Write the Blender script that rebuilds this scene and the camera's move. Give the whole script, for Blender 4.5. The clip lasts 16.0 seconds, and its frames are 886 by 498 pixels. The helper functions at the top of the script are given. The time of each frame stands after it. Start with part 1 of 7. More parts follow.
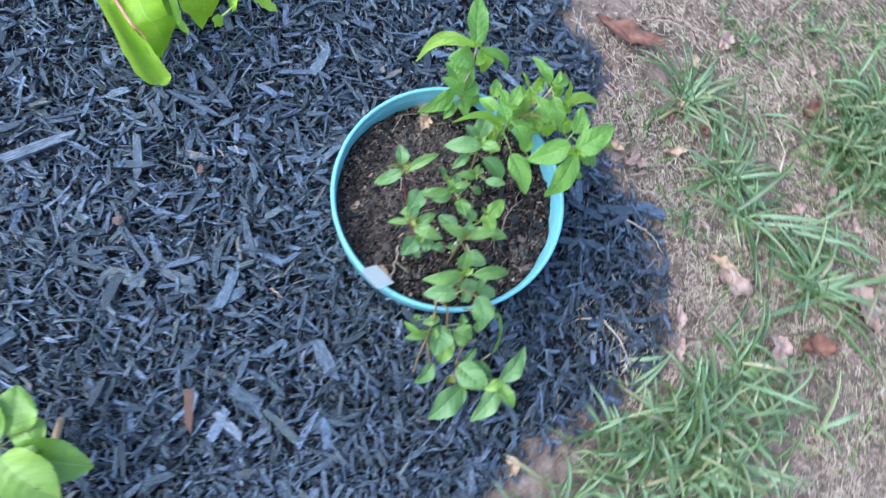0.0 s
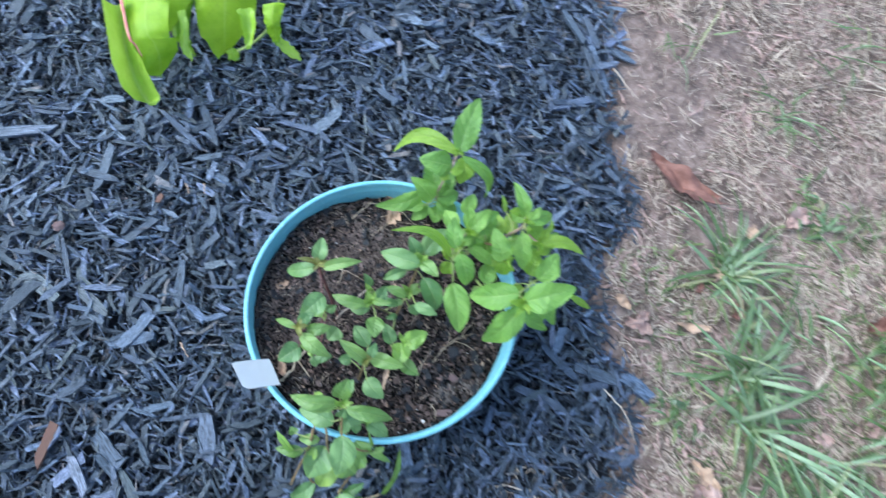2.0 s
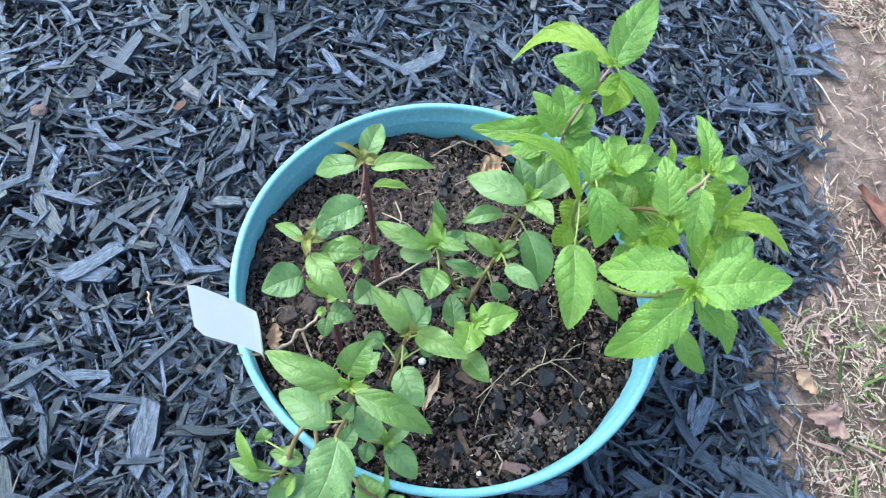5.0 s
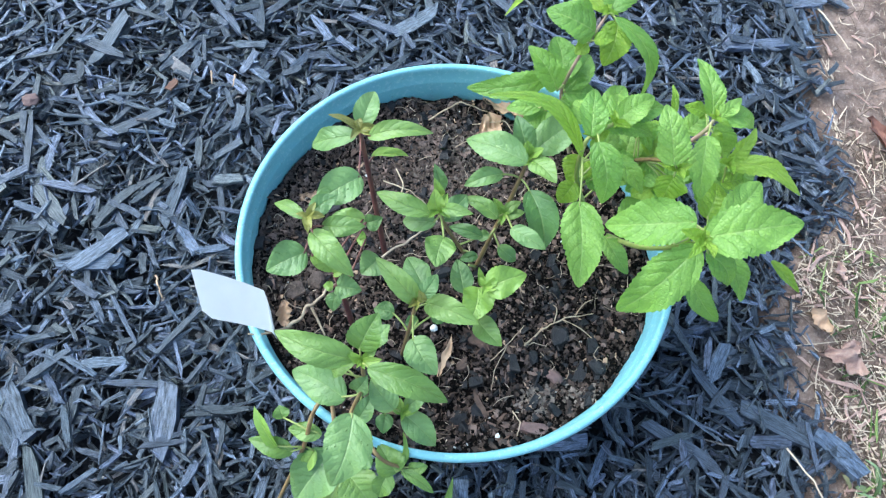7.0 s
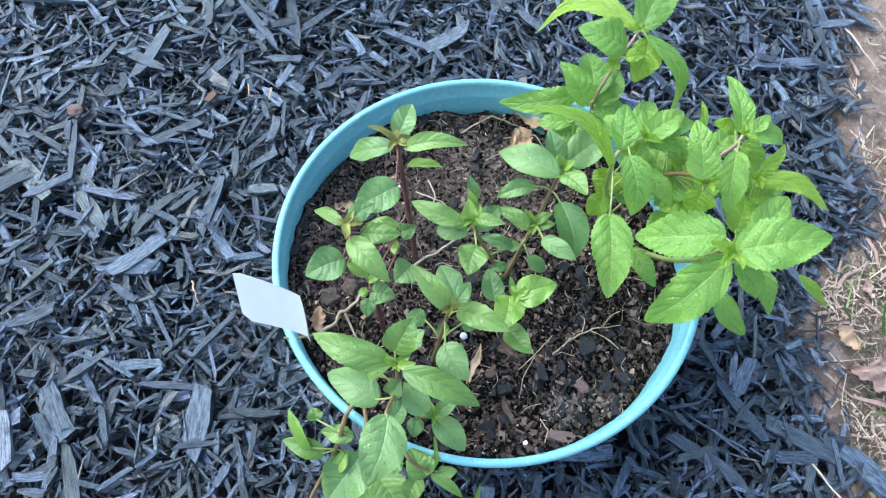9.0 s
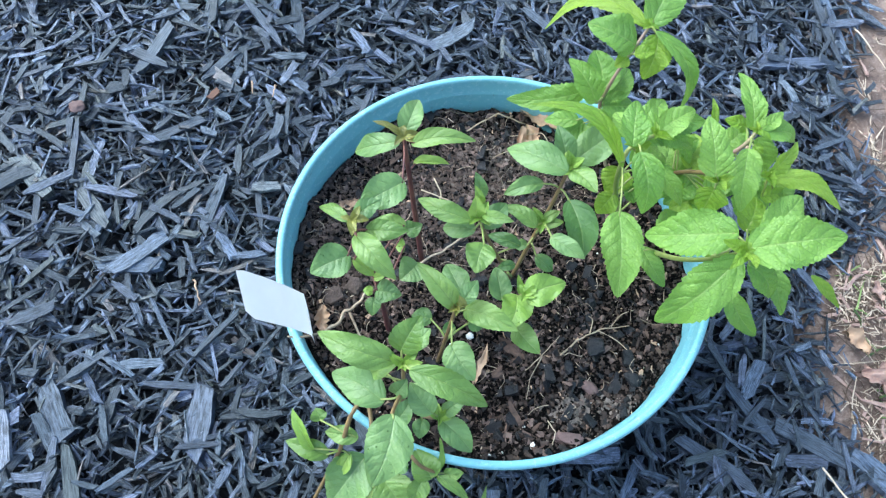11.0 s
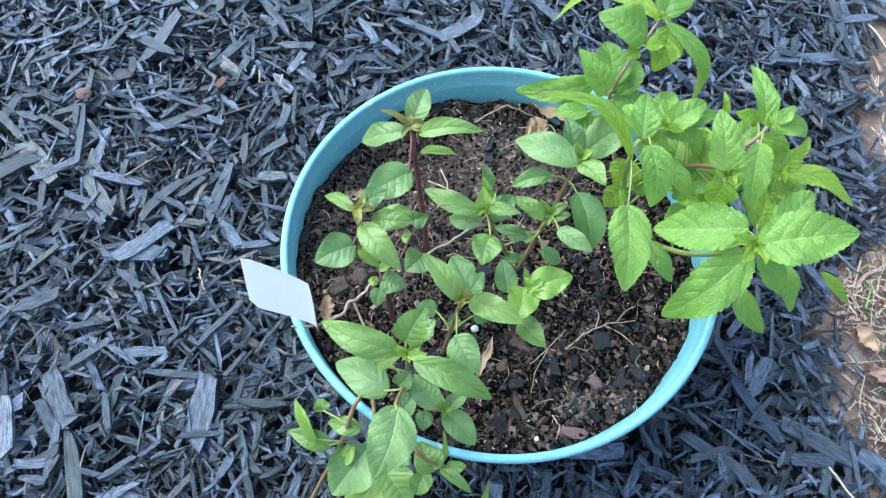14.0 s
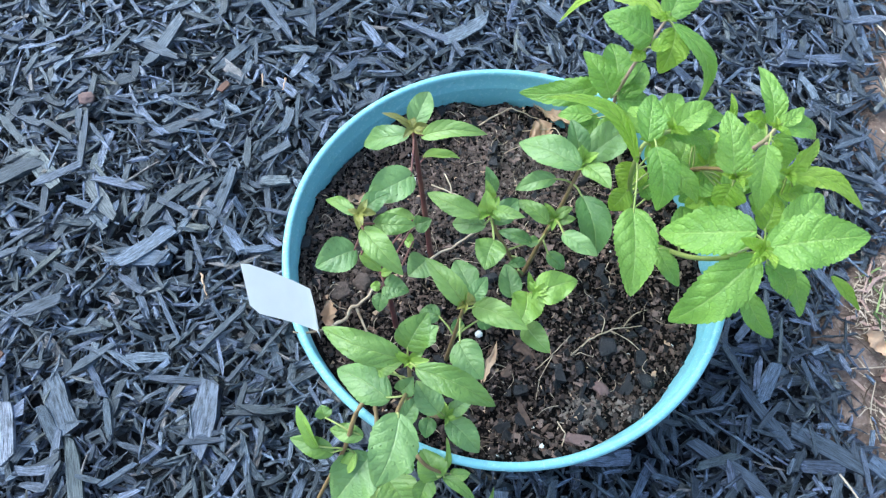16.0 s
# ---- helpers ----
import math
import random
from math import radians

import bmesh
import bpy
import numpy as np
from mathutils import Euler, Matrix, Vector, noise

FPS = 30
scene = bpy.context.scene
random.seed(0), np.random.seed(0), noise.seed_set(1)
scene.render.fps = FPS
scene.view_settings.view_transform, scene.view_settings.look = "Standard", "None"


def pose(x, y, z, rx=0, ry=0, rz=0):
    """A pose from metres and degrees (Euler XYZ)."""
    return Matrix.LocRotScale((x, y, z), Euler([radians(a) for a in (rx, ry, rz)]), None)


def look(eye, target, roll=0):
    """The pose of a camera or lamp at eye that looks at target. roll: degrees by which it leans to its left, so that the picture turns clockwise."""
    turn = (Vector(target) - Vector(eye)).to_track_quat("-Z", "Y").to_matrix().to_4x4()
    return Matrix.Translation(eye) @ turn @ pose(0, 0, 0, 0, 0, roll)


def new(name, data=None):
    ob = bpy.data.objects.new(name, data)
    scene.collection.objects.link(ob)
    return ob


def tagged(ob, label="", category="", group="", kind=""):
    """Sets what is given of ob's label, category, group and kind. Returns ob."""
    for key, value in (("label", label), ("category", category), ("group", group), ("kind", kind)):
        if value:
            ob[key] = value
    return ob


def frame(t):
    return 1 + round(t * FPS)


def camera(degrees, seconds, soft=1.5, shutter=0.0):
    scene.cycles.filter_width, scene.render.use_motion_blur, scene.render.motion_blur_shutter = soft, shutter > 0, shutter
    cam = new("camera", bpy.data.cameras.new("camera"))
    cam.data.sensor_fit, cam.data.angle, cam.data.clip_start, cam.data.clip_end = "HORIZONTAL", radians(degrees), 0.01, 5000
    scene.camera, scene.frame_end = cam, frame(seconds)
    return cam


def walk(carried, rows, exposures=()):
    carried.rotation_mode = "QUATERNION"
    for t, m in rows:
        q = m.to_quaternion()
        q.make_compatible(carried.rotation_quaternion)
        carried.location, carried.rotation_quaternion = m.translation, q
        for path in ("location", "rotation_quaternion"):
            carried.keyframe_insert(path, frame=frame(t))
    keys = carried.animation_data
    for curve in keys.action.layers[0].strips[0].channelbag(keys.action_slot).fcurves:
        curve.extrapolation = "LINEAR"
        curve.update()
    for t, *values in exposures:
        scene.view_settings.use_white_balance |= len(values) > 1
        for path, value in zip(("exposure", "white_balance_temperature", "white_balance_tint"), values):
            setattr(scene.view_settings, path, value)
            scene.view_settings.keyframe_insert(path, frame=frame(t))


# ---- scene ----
cam = camera(61.20, 16.0, soft=1.3, shutter=0.4)

# seconds, eye, target, roll
PATH = [
    (0, (-0.3368, -0.1907, 0.9906), (-0.1770, -0.1180, 0.5224), 36.33),
    (0.5, (-0.1816, -0.2141, 0.9843), (-0.0592, -0.1155, 0.5097), 29.90),
    (1, (-0.1808, -0.2143, 1.0157), (-0.0386, -0.1138, 0.5470), 35.45),
    (1.5, (-0.1847, -0.2067, 0.9904), (-0.0429, -0.1026, 0.5224), 38.31),
    (2, (-0.0827, -0.1784, 0.9383), (0.0121, -0.0431, 0.4664), 24.67),
    (2.5, (-0.0920, -0.1638, 0.7720), (-0.0308, 0.0095, 0.3070), 13.72),
    (3, (-0.0848, -0.1729, 0.6412), (-0.0436, 0.0168, 0.1804), 11.27),
    (3.2, (-0.0690, -0.1750, 0.6377), (-0.0194, 0.0137, 0.1774), 14.40),
    (5.3, (-0.0593, -0.2196, 0.5970), (-0.0092, 0.0065, 0.1539), 15.25),
    (5.5, (-0.0611, -0.2172, 0.5945), (-0.0107, 0.0019, 0.1479), 15.02),
    (6, (-0.0551, -0.2075, 0.5918), (-0.0042, 0.0002, 0.1399), 13.98),
    (6.5, (-0.0561, -0.2094, 0.5948), (-0.0070, -0.0095, 0.1392), 12.83),
    (7, (-0.0555, -0.2098, 0.6001), (-0.0110, -0.0117, 0.1432), 11.43),
    (7.5, (-0.0602, -0.2169, 0.6027), (-0.0188, -0.0161, 0.1467), 10.60),
    (8, (-0.0630, -0.2177, 0.6017), (-0.0247, -0.0132, 0.1471), 10.06),
    (8.5, (-0.0632, -0.2172, 0.6042), (-0.0284, -0.0098, 0.1506), 9.41),
    (9, (-0.0646, -0.2188, 0.6085), (-0.0331, -0.0104, 0.1551), 8.65),
    (11.3, (-0.0677, -0.2184, 0.5994), (-0.0371, -0.0080, 0.1469), 8.73),
    (11.5, (-0.0649, -0.2190, 0.5995), (-0.0338, -0.0088, 0.1469), 8.98),
    (12, (-0.0651, -0.2202, 0.5995), (-0.0347, -0.0100, 0.1468), 8.91),
    (12.5, (-0.0635, -0.2207, 0.5984), (-0.0339, -0.0114, 0.1453), 8.85),
    (13, (-0.0640, -0.2194, 0.5971), (-0.0358, -0.0103, 0.1438), 8.63),
    (13.5, (-0.0666, -0.2190, 0.5975), (-0.0390, -0.0105, 0.1439), 8.62),
    (14, (-0.0674, -0.2186, 0.5954), (-0.0404, -0.0116, 0.1410), 8.61),
    (14.5, (-0.0674, -0.2214, 0.5962), (-0.0411, -0.0145, 0.1418), 8.44),
    (15, (-0.0654, -0.2201, 0.5939), (-0.0398, -0.0137, 0.1392), 8.25),
    (15.5, (-0.0672, -0.2137, 0.5922), (-0.0434, -0.0057, 0.1381), 7.73),
    (16, (-0.0649, -0.2159, 0.5901), (-0.0424, -0.0064, 0.1367), 7.32),
]
walk(cam, [(t, look(eye, target, roll)) for t, eye, target, roll in PATH],
     [(0.0, 1.36, 5700, 7), (2.2, 1.36, 5700, 7), (3.2, 1.6, 6150, 5), (16.0, 1.6, 6150, 5)])

# ---- world and light: bright open shade under a hazy sky ----
world = bpy.data.worlds.new("sky")
scene.world = world
world.use_nodes = True
wn, wl = world.node_tree.nodes, world.node_tree.links
sky = wn.new("ShaderNodeTexSky")
sky.sky_type = "NISHITA"
sky.sun_disc = False
sky.sun_elevation, sky.sun_rotation = radians(48), radians(-63)
sky.air_density, sky.dust_density, sky.ozone_density = 1.0, 2.5, 1.6
wl.new(sky.outputs[0], wn["Background"].inputs[0])
wn["Background"].inputs[1].default_value = 0.15

sun = new("sun", bpy.data.lights.new("sun", "SUN"))
sun.data.energy, sun.data.angle, sun.data.color = 1.6, radians(60), (0.72, 0.88, 1.0)
sun.matrix_world = look((-4.2, 2.1, 5.2), (0, 0, 0))


# ---- materials ----
class Mat:
    """A node material with one Principled shader and short ways to add nodes."""

    def __init__(self, name, rough=0.6, spec=0.5):
        self.m = bpy.data.materials.new(name)
        self.m.use_nodes = True
        self.n, self.l = self.m.node_tree.nodes, self.m.node_tree.links
        self.b = self.n["Principled BSDF"]
        self.set(self.b, "Roughness", rough)
        self.set(self.b, "Specular IOR Level", spec)

    def set(self, node, key, value):
        sock = node.inputs[key]
        if isinstance(value, bpy.types.NodeSocket):
            self.l.new(value, sock)
        else:
            sock.default_value = value

    def math(self, op, a, b=0.0, c=0.0):
        node = self.n.new("ShaderNodeMath")
        node.operation = op
        for k, v in enumerate((a, b, c)):
            self.set(node, k, v)
        return node.outputs[0]

    def noise(self, scale, detail=4.0, rough=0.6, vector=None, stretch=None):
        node = self.n.new("ShaderNodeTexNoise")
        self.set(node, "Scale", scale), self.set(node, "Detail", detail), self.set(node, "Roughness", rough)
        vector = vector or self.coords()
        if stretch:
            mapping = self.n.new("ShaderNodeMapping")
            mapping.inputs["Scale"].default_value = stretch
            self.l.new(vector, mapping.inputs[0])
            vector = mapping.outputs[0]
        self.l.new(vector, node.inputs["Vector"])
        return node.outputs[0]

    def voronoi(self, scale, feature="F1", vector=None):
        node = self.n.new("ShaderNodeTexVoronoi")
        node.feature = feature
        self.set(node, "Scale", scale)
        self.l.new(vector or self.coords(), node.inputs["Vector"])
        return node.outputs["Distance"]

    def coords(self, which="Object"):
        return self.n.new("ShaderNodeTexCoord").outputs[which]

    def uv(self):
        sep = self.n.new("ShaderNodeSeparateXYZ")
        self.l.new(self.coords("UV"), sep.inputs[0])
        return sep.outputs[0], sep.outputs[1]

    def island(self):
        return self.n.new("ShaderNodeNewGeometry").outputs["Random Per Island"]

    def ob_random(self):
        return self.n.new("ShaderNodeObjectInfo").outputs["Random"]

    def ramp(self, fac, stops):
        node = self.n.new("ShaderNodeValToRGB")
        self.l.new(fac, node.inputs[0])
        els = node.color_ramp.elements
        while len(els) < len(stops):
            els.new(0.5)
        for el, (at, col) in zip(els, stops):
            el.position, el.color = at, (*col, 1)
        return node.outputs[0]

    def mix(self, fac, a, b, kind="MIX"):
        node = self.n.new("ShaderNodeMix")
        node.data_type, node.blend_type = "RGBA", kind
        self.set(node, "Factor", fac)
        for key, v in ((6, a), (7, b)):
            self.set(node, key, (*v, 1) if isinstance(v, tuple) else v)
        return node.outputs[2]

    def bump(self, height, strength=0.4, distance=0.001, before=None):
        node = self.n.new("ShaderNodeBump")
        self.set(node, "Strength", strength), self.set(node, "Distance", distance), self.set(node, "Height", height)
        if before:
            self.l.new(before, node.inputs["Normal"])
        return node.outputs[0]

    def finish(self, colour, normal=None):
        self.set(self.b, "Base Color", (*colour, 1) if isinstance(colour, tuple) else colour)
        if normal:
            self.l.new(normal, self.b.inputs["Normal"])
        return self.m


def leaf_material(name, dark, light, young, veins=6.0, gloss=0.33, quilt=0.12, see=0.26, cell=420.0, sheen=0.6, pillow=0.15, ink=0.42, mesh=0.0):
    """A leaf lit through: a pale midrib, side veins that bend towards the tip, a net of fine veins and a few water drops.
    pillow: how far the skin swells between the side veins; ink: how dark the veins are; mesh: how dark the fine net between them is."""
    k = Mat(name, gloss, sheen)
    u, v = k.uv()
    side = k.math("ABSOLUTE", v)
    lane = k.math("SUBTRACT", k.math("MULTIPLY", u, veins), k.math("MULTIPLY", k.math("POWER", side, 1.25), 1.55))
    lane = k.math("ADD", lane, k.math("MULTIPLY", k.math("SIGN", v), 0.17))
    lane = k.math("ADD", lane, k.math("MULTIPLY", k.math("SUBTRACT", k.noise(75, 3), 0.5), 0.9))
    lane = k.math("ADD", lane, k.math("MULTIPLY", k.math("SUBTRACT", k.noise(330, 2), 0.5), 0.22))
    wave = k.math("ABSOLUTE", k.math("SINE", k.math("MULTIPLY", lane, math.pi)))
    vein = k.math("SUBTRACT", 1.0, k.math("SMOOTH_MIN", k.math("MULTIPLY", wave, 7.5), 1.0, 0.4))
    vein = k.math("MULTIPLY", vein, k.math("SUBTRACT", 1.0, k.math("MULTIPLY", side, 0.55)))
    rib = k.math("SUBTRACT", 1.0, k.math("MINIMUM", k.math("MULTIPLY", side, 15.0), 1.0))
    mottle = k.math("ADD", k.math("MULTIPLY", k.noise(48, 4, 0.6), 0.7), k.math("MULTIPLY", k.noise(420, 3, 0.6), 0.3))
    col = k.ramp(k.math("ADD", k.math("MULTIPLY_ADD", mottle, 0.75, -0.03), k.math("MULTIPLY", k.ob_random(), 0.3)),
                 [(0.25, dark), (0.5, light), (0.78, young)])
    net = k.math("MINIMUM", k.math("MULTIPLY", k.voronoi(cell, "DISTANCE_TO_EDGE"), 2.6), 1.0)
    net = k.math("SUBTRACT", 1.0, k.math("POWER", k.math("SUBTRACT", 1.0, net), 2.0))
    seams = k.math("MAXIMUM", vein, k.math("MULTIPLY", k.math("SUBTRACT", 1.0, net), 1.5 * quilt))
    lines = k.math("SUBTRACT", 1.0, k.math("MINIMUM", k.math("MULTIPLY", k.voronoi(cell, "DISTANCE_TO_EDGE"), 8.0), 1.0))
    seams = k.math("MAXIMUM", seams, k.math("MULTIPLY", lines, mesh))
    col = k.mix(k.math("MULTIPLY", seams, ink), col, k.mix(1.0, col, (0.42, 0.52, 0.36), "MULTIPLY"))
    col = k.mix(k.math("MULTIPLY", rib, 0.55), col, k.mix(0.3, young, (0.5, 0.6, 0.28)))
    swell = k.math("SUBTRACT", 1.0, k.math("POWER", k.math("SUBTRACT", 1.0, wave), 2.5))
    puff = k.math("ADD", k.math("MULTIPLY", swell, pillow), k.math("MULTIPLY", net, quilt))
    puff = k.math("SUBTRACT", puff, k.math("MULTIPLY", rib, 0.3))
    drops = k.math("MAXIMUM", k.math("SUBTRACT", 0.15, k.voronoi(300)), 0.0)
    drops = k.math("MULTIPLY", drops, k.math("GREATER_THAN", k.noise(50, 2), 0.53))
    k.set(k.b, "Roughness", k.math("SUBTRACT", k.math("ADD", gloss - 0.08, k.math("MULTIPLY", k.noise(160, 3), 0.25)), k.math("MULTIPLY", drops, 2.0)))
    relief = k.bump(puff, 0.8, 0.0014, k.bump(k.noise(900, 4, 0.65), 0.3, 0.0006))
    mat = k.finish(col, k.bump(drops, 0.9, 0.012, relief))
    glow = k.n.new("ShaderNodeBsdfTranslucent")
    k.l.new(k.mix(0.3, col, young), glow.inputs[0])
    both = k.n.new("ShaderNodeMixShader")
    both.inputs[0].default_value = see
    k.l.new(k.b.outputs[0], both.inputs[1]), k.l.new(glow.outputs[0], both.inputs[2])
    k.l.new(both.outputs[0], k.n["Material Output"].inputs[0])
    return mat


fresh_leaf = leaf_material("fresh_leaf", (0.105, 0.205, 0.036), (0.17, 0.29, 0.06), (0.24, 0.355, 0.09))
mint_leaf = leaf_material("mint_leaf", (0.1, 0.2, 0.058), (0.158, 0.284, 0.084), (0.235, 0.362, 0.118))
young_leaf = leaf_material("young_leaf", (0.15, 0.275, 0.04), (0.235, 0.385, 0.06), (0.34, 0.46, 0.095), 5.0)
bronze_leaf = leaf_material("bronze_leaf", (0.15, 0.15, 0.036), (0.25, 0.25, 0.054), (0.35, 0.36, 0.081), 4.0)
spear_leaf = leaf_material("spearmint_leaf", (0.155, 0.335, 0.047), (0.245, 0.45, 0.07), (0.36, 0.565, 0.112), 6.0, 0.38, 0.24, 0.42, 430.0, 0.75, 0.32, 0.85, 0.26)
bright_leaf = leaf_material("bright_leaf", (0.2, 0.39, 0.032), (0.3, 0.48, 0.046), (0.4, 0.57, 0.08), 6.0, 0.38, 0.25, 0.46, 400.0, 0.7, 0.36, 0.75, 0.3)
# Mint green darkened: the shade on low inner leaves is put into the colour.
shade_toned_leaf = leaf_material("shaded_leaf", (0.07, 0.155, 0.04), (0.115, 0.235, 0.06), (0.2, 0.325, 0.09), 5.0)
lime_leaf = leaf_material("lime_leaf", (0.16, 0.32, 0.005), (0.28, 0.47, 0.012), (0.44, 0.62, 0.035), 5.0, 0.36, 0.12, 0.35, 420.0, 0.4)

pale_lime_leaf = leaf_material("pale_lime_leaf", (0.25, 0.43, 0.02), (0.38, 0.58, 0.045), (0.54, 0.72, 0.11), 5.0, 0.36, 0.12, 0.35)


def stem_material(name, a, b):
    k = Mat(name, 0.5, 0.4)
    col = k.ramp(k.noise(120, 4, 0.6, None, (1, 1, 0.3)), [(0.35, a), (0.65, b)])
    return k.finish(col, k.bump(k.noise(500, 3), 0.2, 0.0004))


purple_stem = stem_material("purple_stem", (0.09, 0.03, 0.03), (0.17, 0.07, 0.05))
brown_stem = stem_material("brown_stem", (0.16, 0.1, 0.045), (0.25, 0.18, 0.075))
green_stem = stem_material("green_stem", (0.2, 0.27, 0.06), (0.33, 0.36, 0.12))
pink_stem = stem_material("pink_stem", (0.33, 0.2, 0.17), (0.33, 0.32, 0.15))
rib_pink = stem_material("pink_midrib", (0.62, 0.15, 0.14), (0.7, 0.3, 0.22))
root_wood = stem_material("pale_root", (0.27, 0.19, 0.12), (0.52, 0.42, 0.29))


def chip_material(name, per_object, bleached=False):
    """Dyed shredded bark: near-black blue-grey with a dull sheen, grain along each piece, worn spots, a few bare olive and brown ones."""
    k = Mat(name, 0.5, 0.8)
    k.set(k.b, "Specular Tint", (0.78, 0.9, 1.0, 1.0))
    pick = k.ob_random() if per_object else k.island()
    along = k.coords("UV")
    size = (0.032, 0.009, 0.004) if per_object else None
    grain = k.noise(1.0, 7, 0.75, along, (9.0, 105.0, 1.0))
    blotch = k.noise(210, 5, 0.7, None, size)
    base = k.ramp(pick, [(0.0, (0.004, 0.0052, 0.007)), (0.34, (0.0105, 0.0132, 0.0175)), (0.58, (0.041, 0.051, 0.067)),
                         (0.88, (0.104, 0.127, 0.165)), (0.92, (0.04, 0.044, 0.038)), (0.965, (0.07, 0.07, 0.055)), (0.99, (0.12, 0.092, 0.072))])
    if per_object:
        base = k.ramp(pick, [(0.0, (0.01, 0.0128, 0.017)), (0.5, (0.027, 0.034, 0.046)), (0.85, (0.066, 0.082, 0.108)), (0.95, (0.036, 0.04, 0.036))])
    if bleached:
        base = k.ramp(pick, [(0.0, (0.07, 0.08, 0.09)), (1.0, (0.13, 0.14, 0.15))])
    tone = k.math("FRACT", k.math("MULTIPLY", pick, 37.0))
    base = k.mix(1.0, base, k.ramp(tone, [(0.0, (1.1, 1.02, 1.06)), (0.3, (1.08, 1.03, 1.2)), (0.65, (1.0, 1.08, 1.2)), (1.0, (1.1, 1.08, 1.0))]), "MULTIPLY")
    fibre = k.ramp(grain, [(0.4, (0.16, 0.16, 0.17)), (0.48, (0.95, 0.95, 0.95)), (0.6, (2.0, 2.0, 2.0))])
    col = k.mix(1.0, base, fibre, "MULTIPLY")
    col = k.mix(1.0, col, k.ramp(blotch, [(0.35, (0.55, 0.55, 0.56)), (0.6, (1.2, 1.2, 1.2))]), "MULTIPLY")
    worn = k.math("GREATER_THAN", k.noise(70, 6, 0.8, None, size), 0.63)
    col = k.mix(k.math("MULTIPLY", worn, 0.35), col, (0.15, 0.165, 0.18))
    k.set(k.b, "Specular IOR Level", k.math("MULTIPLY_ADD", grain, 3.8, -0.8))
    k.set(k.b, "Roughness", k.math("ADD", 0.2, k.math("MULTIPLY", k.noise(140, 3, 0.6, None, size), 0.34)))
    return k.finish(col, k.bump(grain, 0.9, 0.0014, k.bump(k.noise(300, 4, 0.7, None, size), 0.7, 0.0016)))


chip_mat, chip_piece = chip_material("dyed_bark", False), chip_material("dyed_bark_piece", True)
white_wood = chip_material("weathered_chip", True, True)


def plain(name, a, b, scale, rough=0.8, relief=0.4, depth=0.001, spec=0.3, pick=0.0):
    """A mottled natural surface between two colours, with fine relief."""
    k = Mat(name, rough, spec)
    fac = k.math("ADD", k.math("MULTIPLY", k.noise(scale, 6, 0.65), 0.7), k.math("MULTIPLY", k.noise(scale * 6, 4, 0.7), 0.3))
    if pick:
        fac = k.math("ADD", fac, k.math("MULTIPLY", k.math("SUBTRACT", k.island(), 0.5), pick))
    return k.finish(k.ramp(fac, [(0.3, a), (0.7, b)]), k.bump(k.noise(scale * 5, 6, 0.7), relief, depth))


under_mulch = plain("mulch_fines", (0.006, 0.007, 0.009), (0.028, 0.031, 0.038), 60, 0.85, 0.9, 0.006)
potting = plain("potting_soil", (0.0022, 0.0017, 0.0015), (0.012, 0.009, 0.0075), 70, 0.9, 0.9, 0.004, 0.08)
crumb_mat = plain("soil_crumbs", (0.0008, 0.0007, 0.0006), (0.062, 0.045, 0.037), 90, 0.85, 0.7, 0.001, 0.1, 1.5)
bark_bit = plain("brown_bark_bit", (0.028, 0.019, 0.016), (0.15, 0.095, 0.07), 130, 0.75, 0.5, 0.0008, 0.3, 0.4)
flake_mat = plain("soil_bark_flake", (0.006, 0.0045, 0.004), (0.16, 0.108, 0.088), 120, 0.6, 0.6, 0.001, 0.4, 1.3)
hair_mat = plain("root_hair", (0.11, 0.075, 0.05), (0.42, 0.33, 0.24), 60, 0.7, 0.2, 0.0003, 0.3, 0.9)
perlite = plain("perlite", (0.6, 0.58, 0.52), (0.8, 0.78, 0.74), 400, 0.8, 0.5, 0.0004)
clod_soil = plain("soil_clod", (0.022, 0.016, 0.0135), (0.19, 0.14, 0.115), 110, 0.9, 0.9, 0.002)
pale_soil = plain("dried_soil", (0.06, 0.05, 0.042), (0.3, 0.245, 0.205), 90, 0.9, 0.9, 0.002)
pink_stone = plain("pink_stone", (0.1, 0.06, 0.055), (0.2, 0.13, 0.115), 120, 0.7, 0.4, 0.0006)
black_stone = plain("black_stone", (0.0025, 0.0025, 0.003), (0.015, 0.0145, 0.017), 160, 0.42, 0.8, 0.0012, 0.4)
straw_mat = plain("dry_straw", (0.1, 0.065, 0.043), (0.57, 0.455, 0.335), 25, 0.65, 0.2, 0.0004, 0.35, 1.5)
green_bits = plain("green_grass_bits", (0.04, 0.075, 0.012), (0.2, 0.27, 0.08), 25, 0.5, 0.2, 0.0004, 0.5, 1.3)
brown_wood = plain("bare_wood_chip", (0.09, 0.048, 0.034), (0.21, 0.115, 0.08), 80, 0.75, 0.6, 0.001)
dead_red = plain("red_dead_leaf", (0.11, 0.05, 0.035), (0.3, 0.14, 0.1), 45, 0.65, 0.4, 0.0008)
dead_tan = plain("tan_dead_leaf", (0.33, 0.2, 0.12), (0.56, 0.39, 0.26), 60, 0.65, 0.4, 0.0008)
dead_pink = plain("pale_dead_leaf", (0.19, 0.1, 0.078), (0.54, 0.38, 0.31), 50, 0.7, 0.4, 0.0008)


